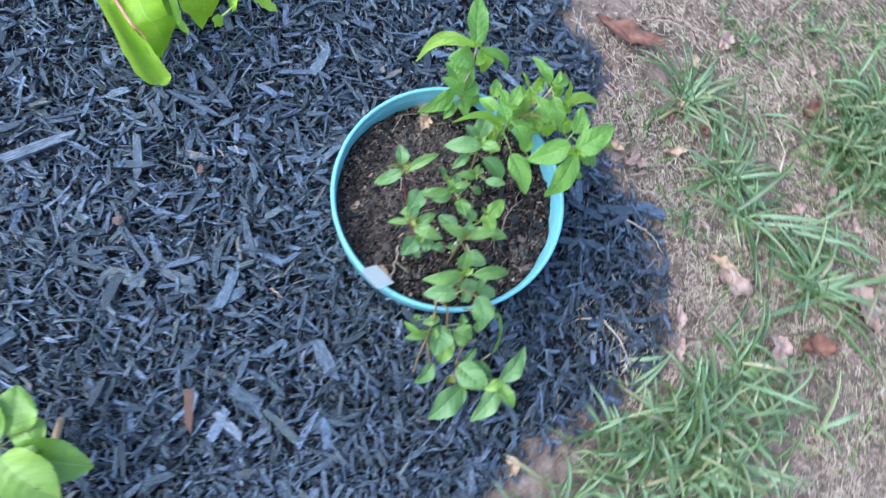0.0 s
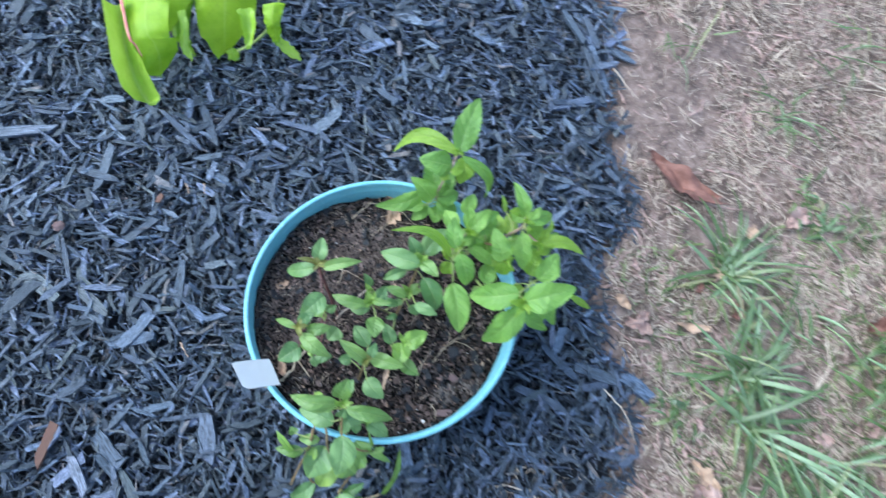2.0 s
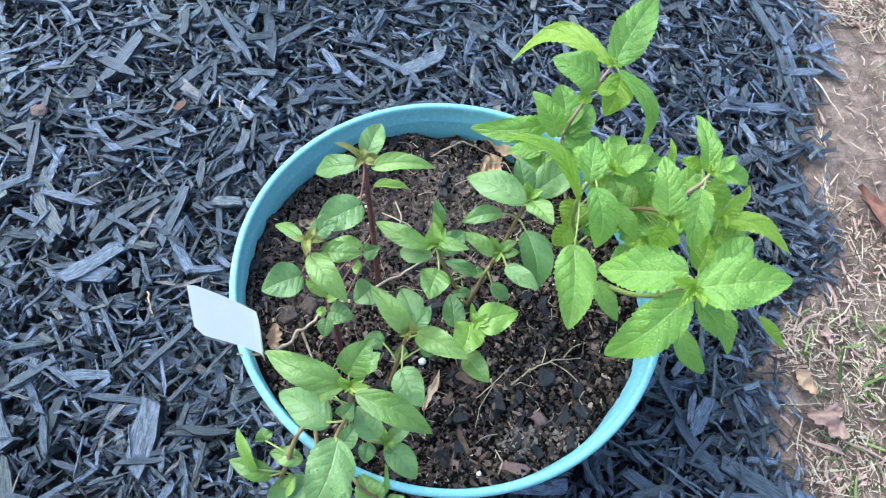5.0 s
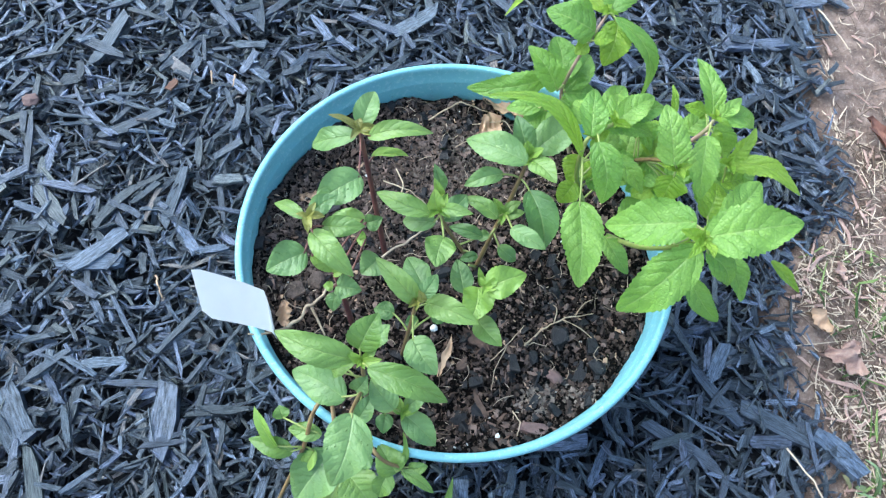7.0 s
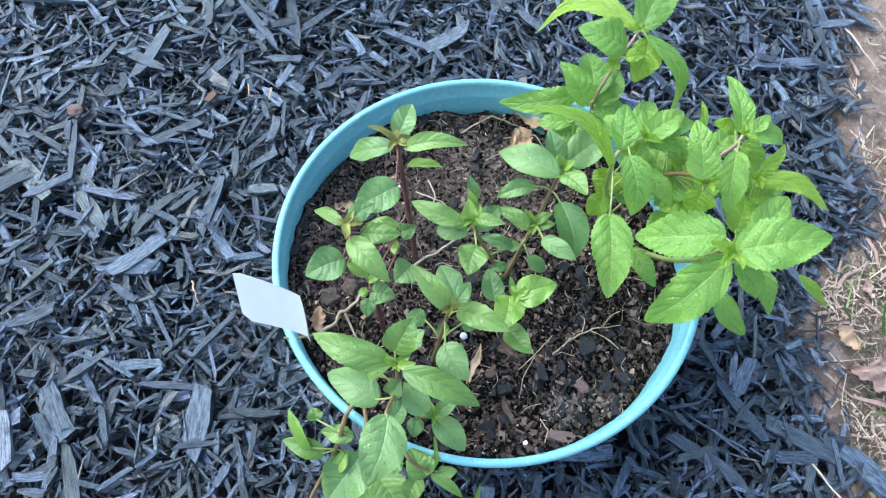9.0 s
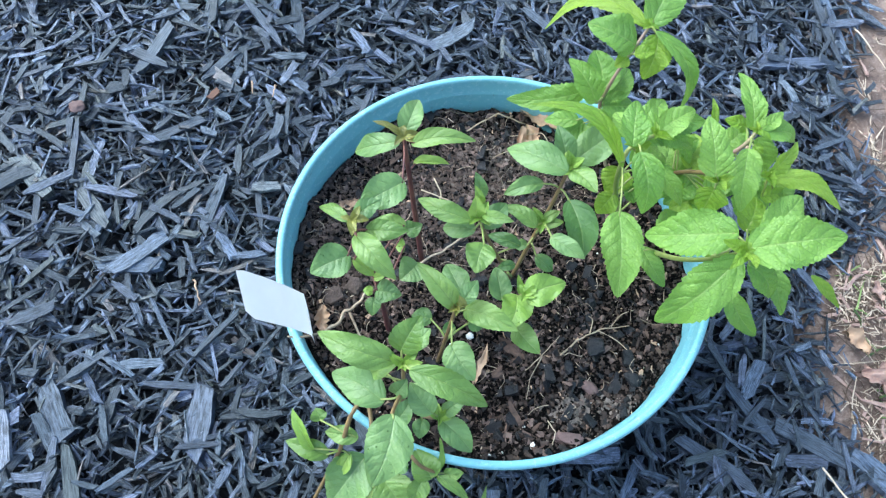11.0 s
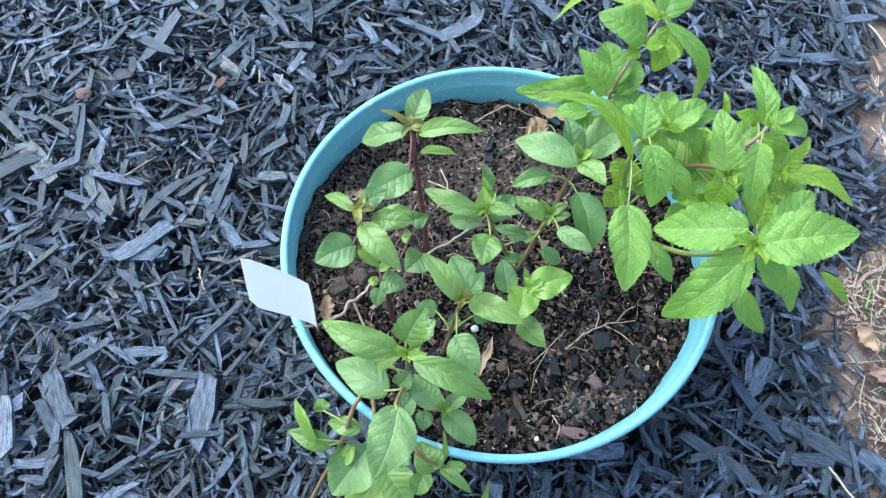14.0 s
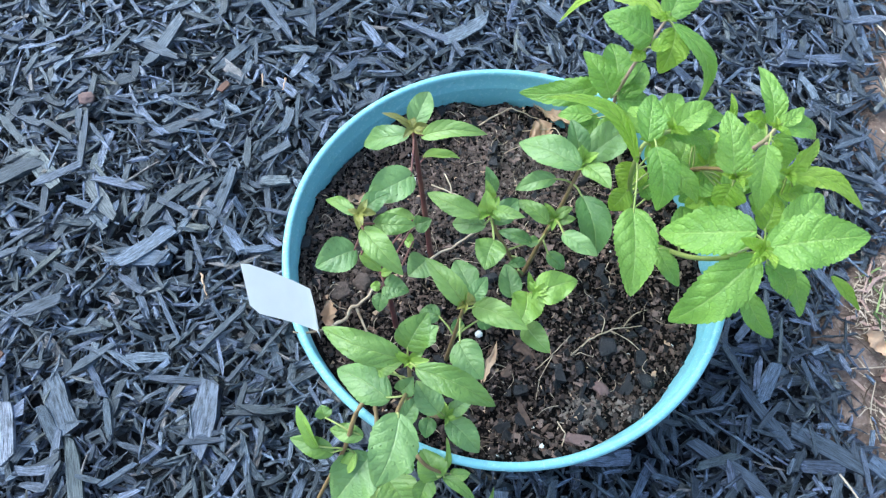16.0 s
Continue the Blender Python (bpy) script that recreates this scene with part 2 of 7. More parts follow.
def earth_material():
    k = Mat("bare_earth", 0.9, 0.2)
    big, mid, fine = k.noise(5, 5, 0.6), k.noise(40, 6, 0.7), k.noise(260, 5, 0.75)
    col = k.ramp(mid, [(0.32, (0.06, 0.04, 0.03)), (0.52, (0.22, 0.15, 0.118)), (0.72, (0.48, 0.36, 0.29))])
    col = k.mix(k.math("MULTIPLY", k.math("GREATER_THAN", fine, 0.58), 0.5), col, (0.42, 0.34, 0.27))
    col = k.mix(k.math("MULTIPLY", big, 0.35), col, (0.3, 0.22, 0.18))
    return k.finish(col, k.bump(fine, 0.8, 0.004, k.bump(mid, 0.6, 0.01)))


def grass_material():
    k = Mat("grass_blade", 0.24, 1.0)
    u, v = k.uv()
    col = k.ramp(k.ob_random(), [(0.0, (0.065, 0.105, 0.018)), (0.4, (0.14, 0.215, 0.05)), (0.72, (0.24, 0.345, 0.16)), (0.86, (0.27, 0.31, 0.1)), (0.94, (0.4, 0.36, 0.16)), (1.0, (0.45, 0.34, 0.18))])
    col = k.mix(k.math("MULTIPLY", k.noise(60, 3), 0.3), col, (0.2, 0.26, 0.16))
    ribs = k.math("SINE", k.math("MULTIPLY", v, 40.0))
    mat = k.finish(col, k.bump(ribs, 0.25, 0.0004))
    glow = k.n.new("ShaderNodeBsdfTranslucent")
    k.l.new(col, glow.inputs[0])
    both = k.n.new("ShaderNodeMixShader")
    both.inputs[0].default_value = 0.25
    k.l.new(k.b.outputs[0], both.inputs[1]), k.l.new(glow.outputs[0], both.inputs[2])
    k.l.new(both.outputs[0], k.n["Material Output"].inputs[0])
    return mat


def pot_material():
    """Moulded plastic, faded teal, with scuffs and a film of dust."""
    k = Mat("teal_plastic", 0.42, 0.5)
    base = k.ramp(k.noise(9, 4), [(0.3, (0.165, 0.415, 0.47)), (0.7, (0.2, 0.475, 0.525))])
    scuff = k.noise(60, 7, 0.8, None, (1, 1, 4))
    col = k.mix(k.math("MULTIPLY", k.math("GREATER_THAN", scuff, 0.62), 0.3), base, (0.36, 0.62, 0.7))
    fleck = k.math("GREATER_THAN", k.noise(330, 5, 0.8), 0.57)
    col = k.mix(k.math("MULTIPLY", fleck, 0.35), col, (0.45, 0.64, 0.67))
    dirt = k.noise(150, 6, 0.8)
    col = k.mix(k.math("MULTIPLY", k.math("GREATER_THAN", dirt, 0.62), 0.35), col, (0.12, 0.16, 0.15))
    k.set(k.b, "Roughness", k.math("ADD", 0.34, k.math("MULTIPLY", scuff, 0.25)))
    return k.finish(col, k.bump(scuff, 0.12, 0.0006))


def tag_material():
    k = Mat("white_plastic", 0.4, 0.4)
    col = k.ramp(k.noise(60, 5), [(0.3, (0.88, 0.88, 0.87)), (0.7, (0.93, 0.93, 0.91))])
    mat = k.finish(col, k.bump(k.noise(300, 3), 0.08, 0.0004))
    glow = k.n.new("ShaderNodeBsdfTranslucent")
    k.l.new(col, glow.inputs[0])
    both = k.n.new("ShaderNodeMixShader")
    both.inputs[0].default_value = 0.45
    k.l.new(k.b.outputs[0], both.inputs[1]), k.l.new(glow.outputs[0], both.inputs[2])
    k.l.new(both.outputs[0], k.n["Material Output"].inputs[0])
    return mat


earth, grass_mat, teal, tag_white = earth_material(), grass_material(), pot_material(), tag_material()


# ---- tools for building ----
ORIGIN = {}


def thing(name, at, label, category, group="", kind=""):
    """An Empty at the base of a thing, which carries its parts."""
    ob = new(name)
    ob.empty_display_size = 0.02
    ob.location = at
    ORIGIN[ob] = Vector(at)
    return tagged(ob, label, category, group, kind)


def link(name, verts, faces, mat, parent=None, label="", uvs=None, smooth=True):
    """Verts in world metres become one mesh object, under a thing or a part where one is given."""
    base = ORIGIN.get(parent, Vector((0, 0, 0)))
    me = bpy.data.meshes.new(name)
    v = np.asarray(verts, float) - np.array(base)
    me.from_pydata(v.tolist(), [], faces if isinstance(faces, list) else faces.tolist())
    if uvs is not None:
        layer = me.uv_layers.new(name="leaf")
        idx = np.empty(len(me.loops), dtype=np.int32)
        me.loops.foreach_get("vertex_index", idx)
        layer.data.foreach_set("uv", np.asarray(uvs, np.float32)[idx].ravel())
    me.polygons.foreach_set("use_smooth", [smooth] * len(me.polygons))
    me.materials.append(mat)
    me.update()
    ob = new(name, me)
    if parent is not None:
        ob.parent = parent
        ORIGIN[ob] = base
    return tagged(ob, label)


def tube(points, radii, sides=8):
    """A round, tapering, smoothly bent rod through the points."""
    pts = [Vector(p) for p in points]
    fine, rad = [], []
    for i in range(len(pts) - 1):
        p0, p1, p2, p3 = pts[max(i - 1, 0)], pts[i], pts[i + 1], pts[min(i + 2, len(pts) - 1)]
        for s in range(5):
            t = s / 5
            fine.append(0.5 * (2 * p1 + (p2 - p0) * t + (2 * p0 - 5 * p1 + 4 * p2 - p3) * t * t + (3 * p1 - p0 - 3 * p2 + p3) * t ** 3))
            rad.append(radii[0] + (radii[1] - radii[0]) * (i + t) / (len(pts) - 1))
    fine.append(pts[-1]), rad.append(radii[1])
    verts, faces = [], []
    for i, p in enumerate(fine):
        way = (fine[min(i + 1, len(fine) - 1)] - fine[max(i - 1, 0)]).normalized()
        a = way.cross(Vector((0.3, 0.9, 0.2))).normalized()
        b = way.cross(a)
        for s in range(sides):
            w = 2 * math.pi * s / sides
            verts.append(p + rad[i] * (math.cos(w) * a + math.sin(w) * b))
    for i in range(len(fine) - 1):
        for s in range(sides):
            faces.append((i * sides + s, i * sides + (s + 1) % sides, (i + 1) * sides + (s + 1) % sides, (i + 1) * sides + s))
    faces += [tuple(range(sides))[::-1], tuple((len(fine) - 1) * sides + s for s in range(sides))]
    return verts, faces


def stem(plant, points, mat, r0=0.0016, r1=0.0011, name="stem"):
    ob = link(name, *tube(points, (r0, r1)), mat, plant)
    STEMS.setdefault(plant, []).extend(Vector(p) for p in densified(points))
    return ob


def densified(points, steps=8):
    out = []
    for a, b in zip(points, points[1:]):
        out += [tuple(a[k] + (b[k] - a[k]) * s / steps for k in range(3)) for s in range(steps)]
    return out + [points[-1]]


STEMS = {}


def leaf(plant, base, tip, width, mat, arch=0.1, roll=0.0, cup=0.22, teeth=9, bite=0.05, petiole=None, tooth_power=1.0, fold=0.0, quilt=0.02, sway=None, blunt=0.74):
    """One toothed leaf from its base to its tip: width in metres, arch the rise of its middle, roll its lean in degrees,
    cup the lift of its two halves from the midrib, and a stalk back to the nearest stem."""
    b, t = Vector(base), Vector(tip)
    along = t - b
    size = along.length
    way = along.normalized()
    up = Vector((0.0, -0.3, 1.0))
    up = (up - up.dot(way) * way)
    up = up.normalized() if up.length > 0.05 else Vector((0, -1, 0.2)).normalized()
    up = Matrix.Rotation(radians(roll), 3, way) @ up
    across = way.cross(up)
    rng = random.Random(round(b.x * 9e5 + t.y * 7e5))
    wob, phase = rng.uniform(-0.06, 0.06), rng.uniform(0, 6)
    wob = wob if sway is None else sway
    cup, droop = cup * rng.uniform(0.5, 1.9), rng.uniform(-0.03, 0.14)
    notch = [[rng.uniform(0.4, 1.25) for _ in range(19)] for _ in (0, 1)]
    lag = rng.uniform(0.2, 0.8)
    if bite < 0.1:
        bite, teeth = max(bite, 0.06), max(teeth, 12)
    nu, nv = (72, 12) if size > 0.012 else (20, 6)
    wave_u, wave_v = rng.uniform(7, 11), rng.uniform(1.5, 3.5)
    verts, uvs, faces = [], [], []
    for i in range(nu + 1):
        u = i / nu
        if blunt > 0.7:
            body = (u + 0.002) ** 0.56 * (1.001 - u) ** 0.84 / 0.3985
        else:
            body = math.sin(math.pi * min(1.0, u ** 0.78 * 0.985 + 0.015)) ** blunt * (1.0 + 0.1 * math.cos(math.pi * u))
        half = width / 2 * max(body, 0.02)
        centre = b + along * u + up * (arch * size * math.sin(math.pi * u ** 0.9) - droop * size * u ** 4) + across * (wob * size * math.sin(math.pi * u))
        for j in range(nv + 1):
            v = 2 * j / nv - 1
            right = v > 0
            run = u * teeth + (lag if right else 0.0)
            saw = run % 1.0
            cut = bite * notch[right][int(run) % 19] * (1 - saw) ** tooth_power * (1 if 0.08 < u < 0.97 else 0)
            s = v * half * (1.0 - cut * (1.0 if abs(v) > 0.95 else 0.45 if abs(v) > 0.8 else 0.0))
            lane = u * 6 - abs(v) ** 1.25 * 1.55 + (0.17 if right else -0.17)
            puff = quilt * width * (1 - (1 - abs(math.sin(math.pi * lane))) ** 2) * (1 - abs(v) ** 4) * body
            rise = cup * half * (abs(v) ** 1.4) + puff + 0.1 * width * math.sin(phase + wave_u * u + wave_v * v) * abs(v) ** 1.6 * body
            rise += fold * half * abs(v) - 0.035 * width * max(0.0, 1 - 7 * abs(v)) * body
            verts.append(centre + across * s + up * rise)
            uvs.append((u, v))
    for i in range(nu):
        for j in range(nv):
            k = i * (nv + 1) + j
            faces.append((k, k + 1, k + nv + 2, k + nv + 1))
    ob = link("leaf", verts, faces, mat, plant, "", uvs)
    known = STEMS.get(plant)
    if known and petiole is not False:
        near = min(known, key=lambda q: (q - b).length)
        if 0.0015 < (near - b).length < 0.05:
            mid = (near + b) / 2 + Vector((0, 0, 0.1 * (near - b).length))
            link("petiole", *tube([near, mid, b + along * 0.06 + up * (arch * size * 0.15)], (0.0007, 0.0006), 6), petiole or green_stem, ob)
    return ob


def flap(plant, left, right, mat, bulge=0.006, ruffle=0.0024, seed=0):
    """A torn, lobed piece of a big leaf between two smooth edges, domed across and ruffled along them."""
    nu, nv, verts, uvs, faces = 28, 12, [], [], []
    for i in range(nu + 1):
        u = i / nu
        a, b = smooth_at(left, u), smooth_at(right, u)
        for j in range(nv + 1):
            v = 2 * j / nv - 1
            p = a.lerp(b, j / nv)
            p.z += bulge * (1 - v * v) * math.sin(math.pi * min(1, u + 0.15))
            n = noise.noise(Vector((u * 11 + seed, v * 1.5, seed * 3.1)))
            p += Vector((0.7 * ruffle * n, ruffle * n, 2.2 * ruffle * n)) * (0.3 + v * v)
            verts.append(p)
            uvs.append((u, v))
    for i in range(nu):
        for j in range(nv):
            k = i * (nv + 1) + j
            faces.append((k, k + 1, k + nv + 2, k + nv + 1))
    return link("leaf", verts, faces, mat, plant, "", uvs)


def smooth_at(points, u):
    """The place at u (0 to 1) on a smooth line through the points."""
    s = min(u * (len(points) - 1), len(points) - 1.0001)
    i, t = int(s), s - int(s)
    p0, p1, p2, p3 = (Vector(points[min(max(k, 0), len(points) - 1)]) for k in (i - 1, i, i + 1, i + 2))
    return 0.5 * (2 * p1 + (p2 - p0) * t + (2 * p0 - 5 * p1 + 4 * p2 - p3) * t * t + (3 * p1 - p0 - 3 * p2 + p3) * t ** 3)


def bumpy(x, y, scale, seed=0.0):
    return noise.noise(Vector((x * scale + seed, y * scale - seed, seed * 0.37)))


def pebble(name, at, size, mat, label, category, squash=0.6, seed=0, flat=False):
    """A small stone or lump: a rounded block, unevenly worn."""
    bm = bmesh.new()
    bmesh.ops.create_icosphere(bm, subdivisions=3 if not flat else 2, radius=1.0)
    turn = random.Random(seed).uniform(0, 6.28)
    for v in bm.verts:
        d = v.co.normalized()
        p = Vector([math.copysign(abs(c) ** (0.75 if flat else 0.9), c) for c in d])
        p *= 1 + 0.34 * noise.noise(d * 1.9 + Vector((seed, 0, 0))) + 0.2 * noise.noise(d * 4.3 + Vector((0, seed, 0))) + 0.1 * noise.noise(d * 9 + Vector((0, seed, 4)))
        x, y = p.x * size[0] / 2, p.y * size[1] / 2
        v.co = (x * math.cos(turn) - y * math.sin(turn), x * math.sin(turn) + y * math.cos(turn), p.z * squash * min(size) / 2)
    me = bpy.data.meshes.new(name)
    bm.to_mesh(me), bm.free()
    me.polygons.foreach_set("use_smooth", [not flat] * len(me.polygons))
    me.materials.append(mat)
    ob = new(name, me)
    ob.location = at
    return tagged(ob, label, category)


# ---- ground, bed edge and mulch ----
def bed_edge(y):
    """How far the bed reaches to the lawn side (x) at each y."""
    ys = (-0.62, -0.345, -0.28, -0.21, -0.14, -0.07, -0.01, 0.045, 0.08, 0.115, 0.2, 0.27, 0.37, 0.9)
    xs = (-0.6, 0.21, 0.255, 0.295, 0.325, 0.31, 0.302, 0.33, 0.39, 0.397, 0.388, 0.405, 0.435, 0.52)
    return float(np.interp(y, ys, xs))


def bed_front(x):
    """Where the bed ends towards the front (y) at each x."""
    return float(np.interp(x, (-1.4, -0.11, -0.03, 0.09, 0.2, 0.3), (-0.42, -0.35, -0.34, -0.352, -0.342, -0.25)))


def in_bed(x, y, slack=0.0):
    edge = bed_edge(y) + 0.012 * noise.noise(Vector((x * 20, y * 20, 3))) + slack
    front = bed_front(x) + 0.012 * noise.noise(Vector((x * 22, y * 22, 7))) - slack
    return x < edge and y > front and x > -0.96 and y < 0.86


def ground_sheet():
    fine = np.linspace(-1.1, 1.5, 150)
    far = np.array([2, 3, 5, 9, 16, 30, 60.0])
    line = np.concatenate([-far[::-1] - 1, fine, far + 1])
    n = len(line)
    verts = []
    for y in line:
        for x in line:
            z = -0.006
            if abs(x) < 1.6 and abs(y) < 1.6:
                z += 0.006 * bumpy(x, y, 7, 2) + 0.004 * bumpy(x, y, 25, 5) + 0.0025 * bumpy(x, y, 70, 9)
                if in_bed(x, y, -0.02):
                    z -= 0.024
            verts.append((x, y, z))
    faces = [(j * n + i, j * n + i + 1, (j + 1) * n + i + 1, (j + 1) * n + i) for j in range(n - 1) for i in range(n - 1)]
    ob = link("ground", verts, faces, earth)
    return tagged(ob, "bare brown lawn earth with thin dry thatch", "ground", "", "structure")


ground_sheet()

mulch_bed = thing("mulch_bed", (0, 0, 0), "bed of dyed black shredded bark mulch round the pot", "mulch", "", "structure")


def fines_sheet():
    """The dark fine layer under the chips."""
    step, verts, faces, at = 0.02, [], [], {}
    for i in range(int(-1.3 / step), int(0.6 / step)):
        for j in range(int(-0.6 / step), int(1.25 / step)):
            x, y = i * step, j * step
            if in_bed(x, y, -0.012):
                at[i, j] = len(verts)
                verts.append((x, y, -0.019 + 0.005 * bumpy(x, y, 14, 3) + 0.003 * bumpy(x, y, 40, 8)))
    for (i, j), k in at.items():
        if (i + 1, j) in at and (i, j + 1) in at and (i + 1, j + 1) in at:
            faces.append((k, at[i + 1, j], at[i + 1, j + 1], at[i, j + 1]))
    link("mulch_fines", verts, faces, under_mulch, mulch_bed)


fines_sheet()


def chip_shape(rng, n, length, width, thick, rows=3):
    """n splintered slivers about the origin, each with three or four uneven cross-sections: verts (n, 4 * rows, 3) and uvs."""
    stations = np.array([-0.5, -0.22, 0.2, 0.5] if rows == 4 else [-0.5, 0.0, 0.5])
    mid = np.array([1, 0.45, 0.45, 1] if rows == 4 else [1, 0.5, 1])
    l, w, h = (np.asarray(v).reshape(n, 1, 1) for v in (length, width, thick))
    x = stations.reshape(1, rows, 1) + rng.uniform(-0.13, 0.13, (n, rows, 4)) * mid.reshape(1, rows, 1)
    corner = np.array([[-1, -1], [1, -1], [1, 1], [-1, 1]]) * 0.5
    girth = np.stack([rng.choice([0.4, 0.8, 0.95, 1.05], n)] + [rng.uniform(0.85, 1.15, n) for _ in range(rows - 2)] + [rng.choice([0.35, 0.8, 0.95, 1.05], n)], 1).reshape(n, rows, 1)
    y = corner[:, 0].reshape(1, 1, 4) * girth * rng.uniform(0.84, 1.16, (n, rows, 4))
    z = corner[:, 1].reshape(1, 1, 4) * (0.5 + 0.5 * girth) * rng.uniform(0.7, 1.3, (n, rows, 4))
    bend = rng.normal(0, 0.032, (n, 1, 1)) * (1 - 4 * stations.reshape(1, rows, 1) ** 2)
    v = np.stack([x * l, y * w + bend * l, z * h], -1).reshape(n, 4 * rows, 3)
    uv = np.stack([x * l * 10, y * w * 10 + rng.uniform(0, 9, (n, 1, 1))], -1).reshape(n, 4 * rows, 2)
    return v, uv


def chip_faces(rows):
    ends = [(3, 2, 1, 0), tuple(range(4 * rows - 4, 4 * rows))]
    return ends + [(s * 4 + k, s * 4 + (k + 1) % 4, s * 4 + 4 + (k + 1) % 4, s * 4 + 4 + k) for s in range(rows - 1) for k in range(4)]


def turned(v, yaw, pitch, roll):
    cy, sy, cp, sp, cr, sr = np.cos(yaw), np.sin(yaw), np.cos(pitch), np.sin(pitch), np.cos(roll), np.sin(roll)
    o, i = np.zeros_like(yaw), np.ones_like(yaw)
    rz = np.stack([cy, -sy, o, sy, cy, o, o, o, i], -1).reshape(-1, 3, 3)
    ry = np.stack([cp, o, sp, o, i, o, -sp, o, cp], -1).reshape(-1, 3, 3)
    rx = np.stack([i, o, o, o, cr, -sr, o, sr, cr], -1).reshape(-1, 3, 3)
    return np.einsum("nij,nkj->nki", rz @ ry @ rx, v)


def scatter_chips(name, count, seed, long, wide, thick, low, high, tilt, rows=4):
    """Many slivers strewn over the bed, joined into one part."""
    rng = np.random.default_rng(seed)
    spots = []
    while len(spots) < count:
        x, y = rng.uniform(-0.95, 0.5), rng.uniform(-0.45, 0.85)
        ragged = rng.normal(0, 0.006)
        thin = 0.04 < x < 0.26 and y < -0.19 - 0.35 * abs(x - 0.16) and rng.random() < 0.45
        if in_bed(x, y, ragged) and x * x + y * y > 0.1 ** 2 and not thin:
            spots.append((x, y))
    spots = np.array(spots)
    length = rng.lognormal(math.log(long), 0.38, count).clip(long * 0.4, long * 1.9)
    width = np.minimum(rng.lognormal(math.log(wide), 0.42, count).clip(wide * 0.35, wide * 2.6), length * 0.29)
    v, uv = chip_shape(rng, count, length, width, width * rng.uniform(*thick, count), rows)
    v = turned(v, rng.uniform(0, 2 * np.pi, count), rng.normal(0, tilt, count), rng.normal(0, tilt * 1.6, count))
    hill = np.array([0.004 * bumpy(x, y, 14, 3) for x, y in spots])
    v += np.concatenate([spots, (rng.uniform(low, high, count) + hill)[:, None]], 1)[:, None, :]
    faces = (np.array(chip_faces(rows))[None] + 4 * rows * np.arange(count)[:, None, None]).reshape(-1, 4)
    ob = link(name, v.reshape(-1, 3), faces, chip_mat, mulch_bed, "", uv.reshape(-1, 2), False)
    tagged(ob, "", "", "", "stuff")


scatter_chips("shreds", 34000, 11, 0.01, 0.0013, (0.6, 1.0), -0.014, 0.0085, 0.26, 3)
scatter_chips("bark_slivers", 22000, 12, 0.0155, 0.0025, (0.35, 0.8), -0.016, 0.0095, 0.22)
scatter_chips("bark_chips", 7500, 13, 0.018, 0.005, (0.2, 0.45), -0.016, 0.0105, 0.19)
scatter_chips("broad_chips", 900, 15, 0.027, 0.0078, (0.16, 0.32), 0.002, 0.0115, 0.12)
scatter_chips("splinters", 2200, 14, 0.027, 0.0018, (0.5, 1.0), -0.004, 0.0115, 0.14)


# ---- the pot, its soil and its label ----
def out_of_round(x, y):
    """How far the soft pot bulges at that side, as a factor on the radius."""
    w = math.atan2(y, x)
    return 0.9997 + 0.0134 * math.cos(w) + -0.0071 * math.sin(w) + 0.0120 * math.cos(2 * w) + 0.0065 * math.sin(2 * w)


def lathe(profile, sides=128):
    verts, faces = [], []
    n = len(profile)
    for s in range(sides):
        w = 2 * math.pi * s / sides
        bulge = out_of_round(math.cos(w), math.sin(w))
        verts += [(r * bulge * math.cos(w), r * bulge * math.sin(w), z) for r, z in profile]
    for s in range(sides):
        for k in range(n - 1):
            a, b = s * n + k, ((s + 1) % sides) * n + k
            faces.append((a, b, b + 1, a + 1))
    return verts, faces


pot = thing("plant_pot", (0, 0, -0.012), "round faded teal-blue plastic plant pot on the mulch", "plant pot")
link("body", *lathe([(0.001, -0.012), (0.110, -0.012), (0.1135, -0.008), (0.134, 0.088), (0.1375, 0.0915), (0.1396, 0.0925), (0.1398, 0.094),
                     (0.1392, 0.0965), (0.1375, 0.097), (0.1345, 0.095), (0.131, 0.085), (0.112, 0.0), (0.001, 0.0)]), teal, pot)
link("rim", *lathe([(0.1390, 0.0935), (0.1425, 0.0935), (0.1438, 0.0955), (0.1485, 0.126), (0.1497, 0.1315), (0.1492, 0.1342), (0.1480, 0.1353),
                    (0.1458, 0.1355), (0.1446, 0.1347), (0.1442, 0.132), (0.1432, 0.1225), (0.1424, 0.1212), (0.1421, 0.119), (0.141, 0.108),
                    (0.1402, 0.099), (0.1405, 0.0945)]), teal, pot, "rolled rim with a moulded step inside")


def soil_height(x, y):
    r = math.hypot(x, y)
    z = 0.1 + 0.004 * bumpy(x, y, 20, 4) + 0.0035 * bumpy(x, y, 55, 6) + 0.002 * bumpy(x, y, 140, 1)
    front = 0.5 - 0.55 * y / 0.14 - 0.4 * max(0.0, x) / 0.14
    z += 0.006 * bumpy(x, y, 33, 17)
    return z + min(1.2, max(0.0, (r - 0.112) / 0.028)) * (0.004 + 0.009 * front + 0.008 * bumpy(x, y, 26, 12) + 0.005 * bumpy(x, y, 75, 3))


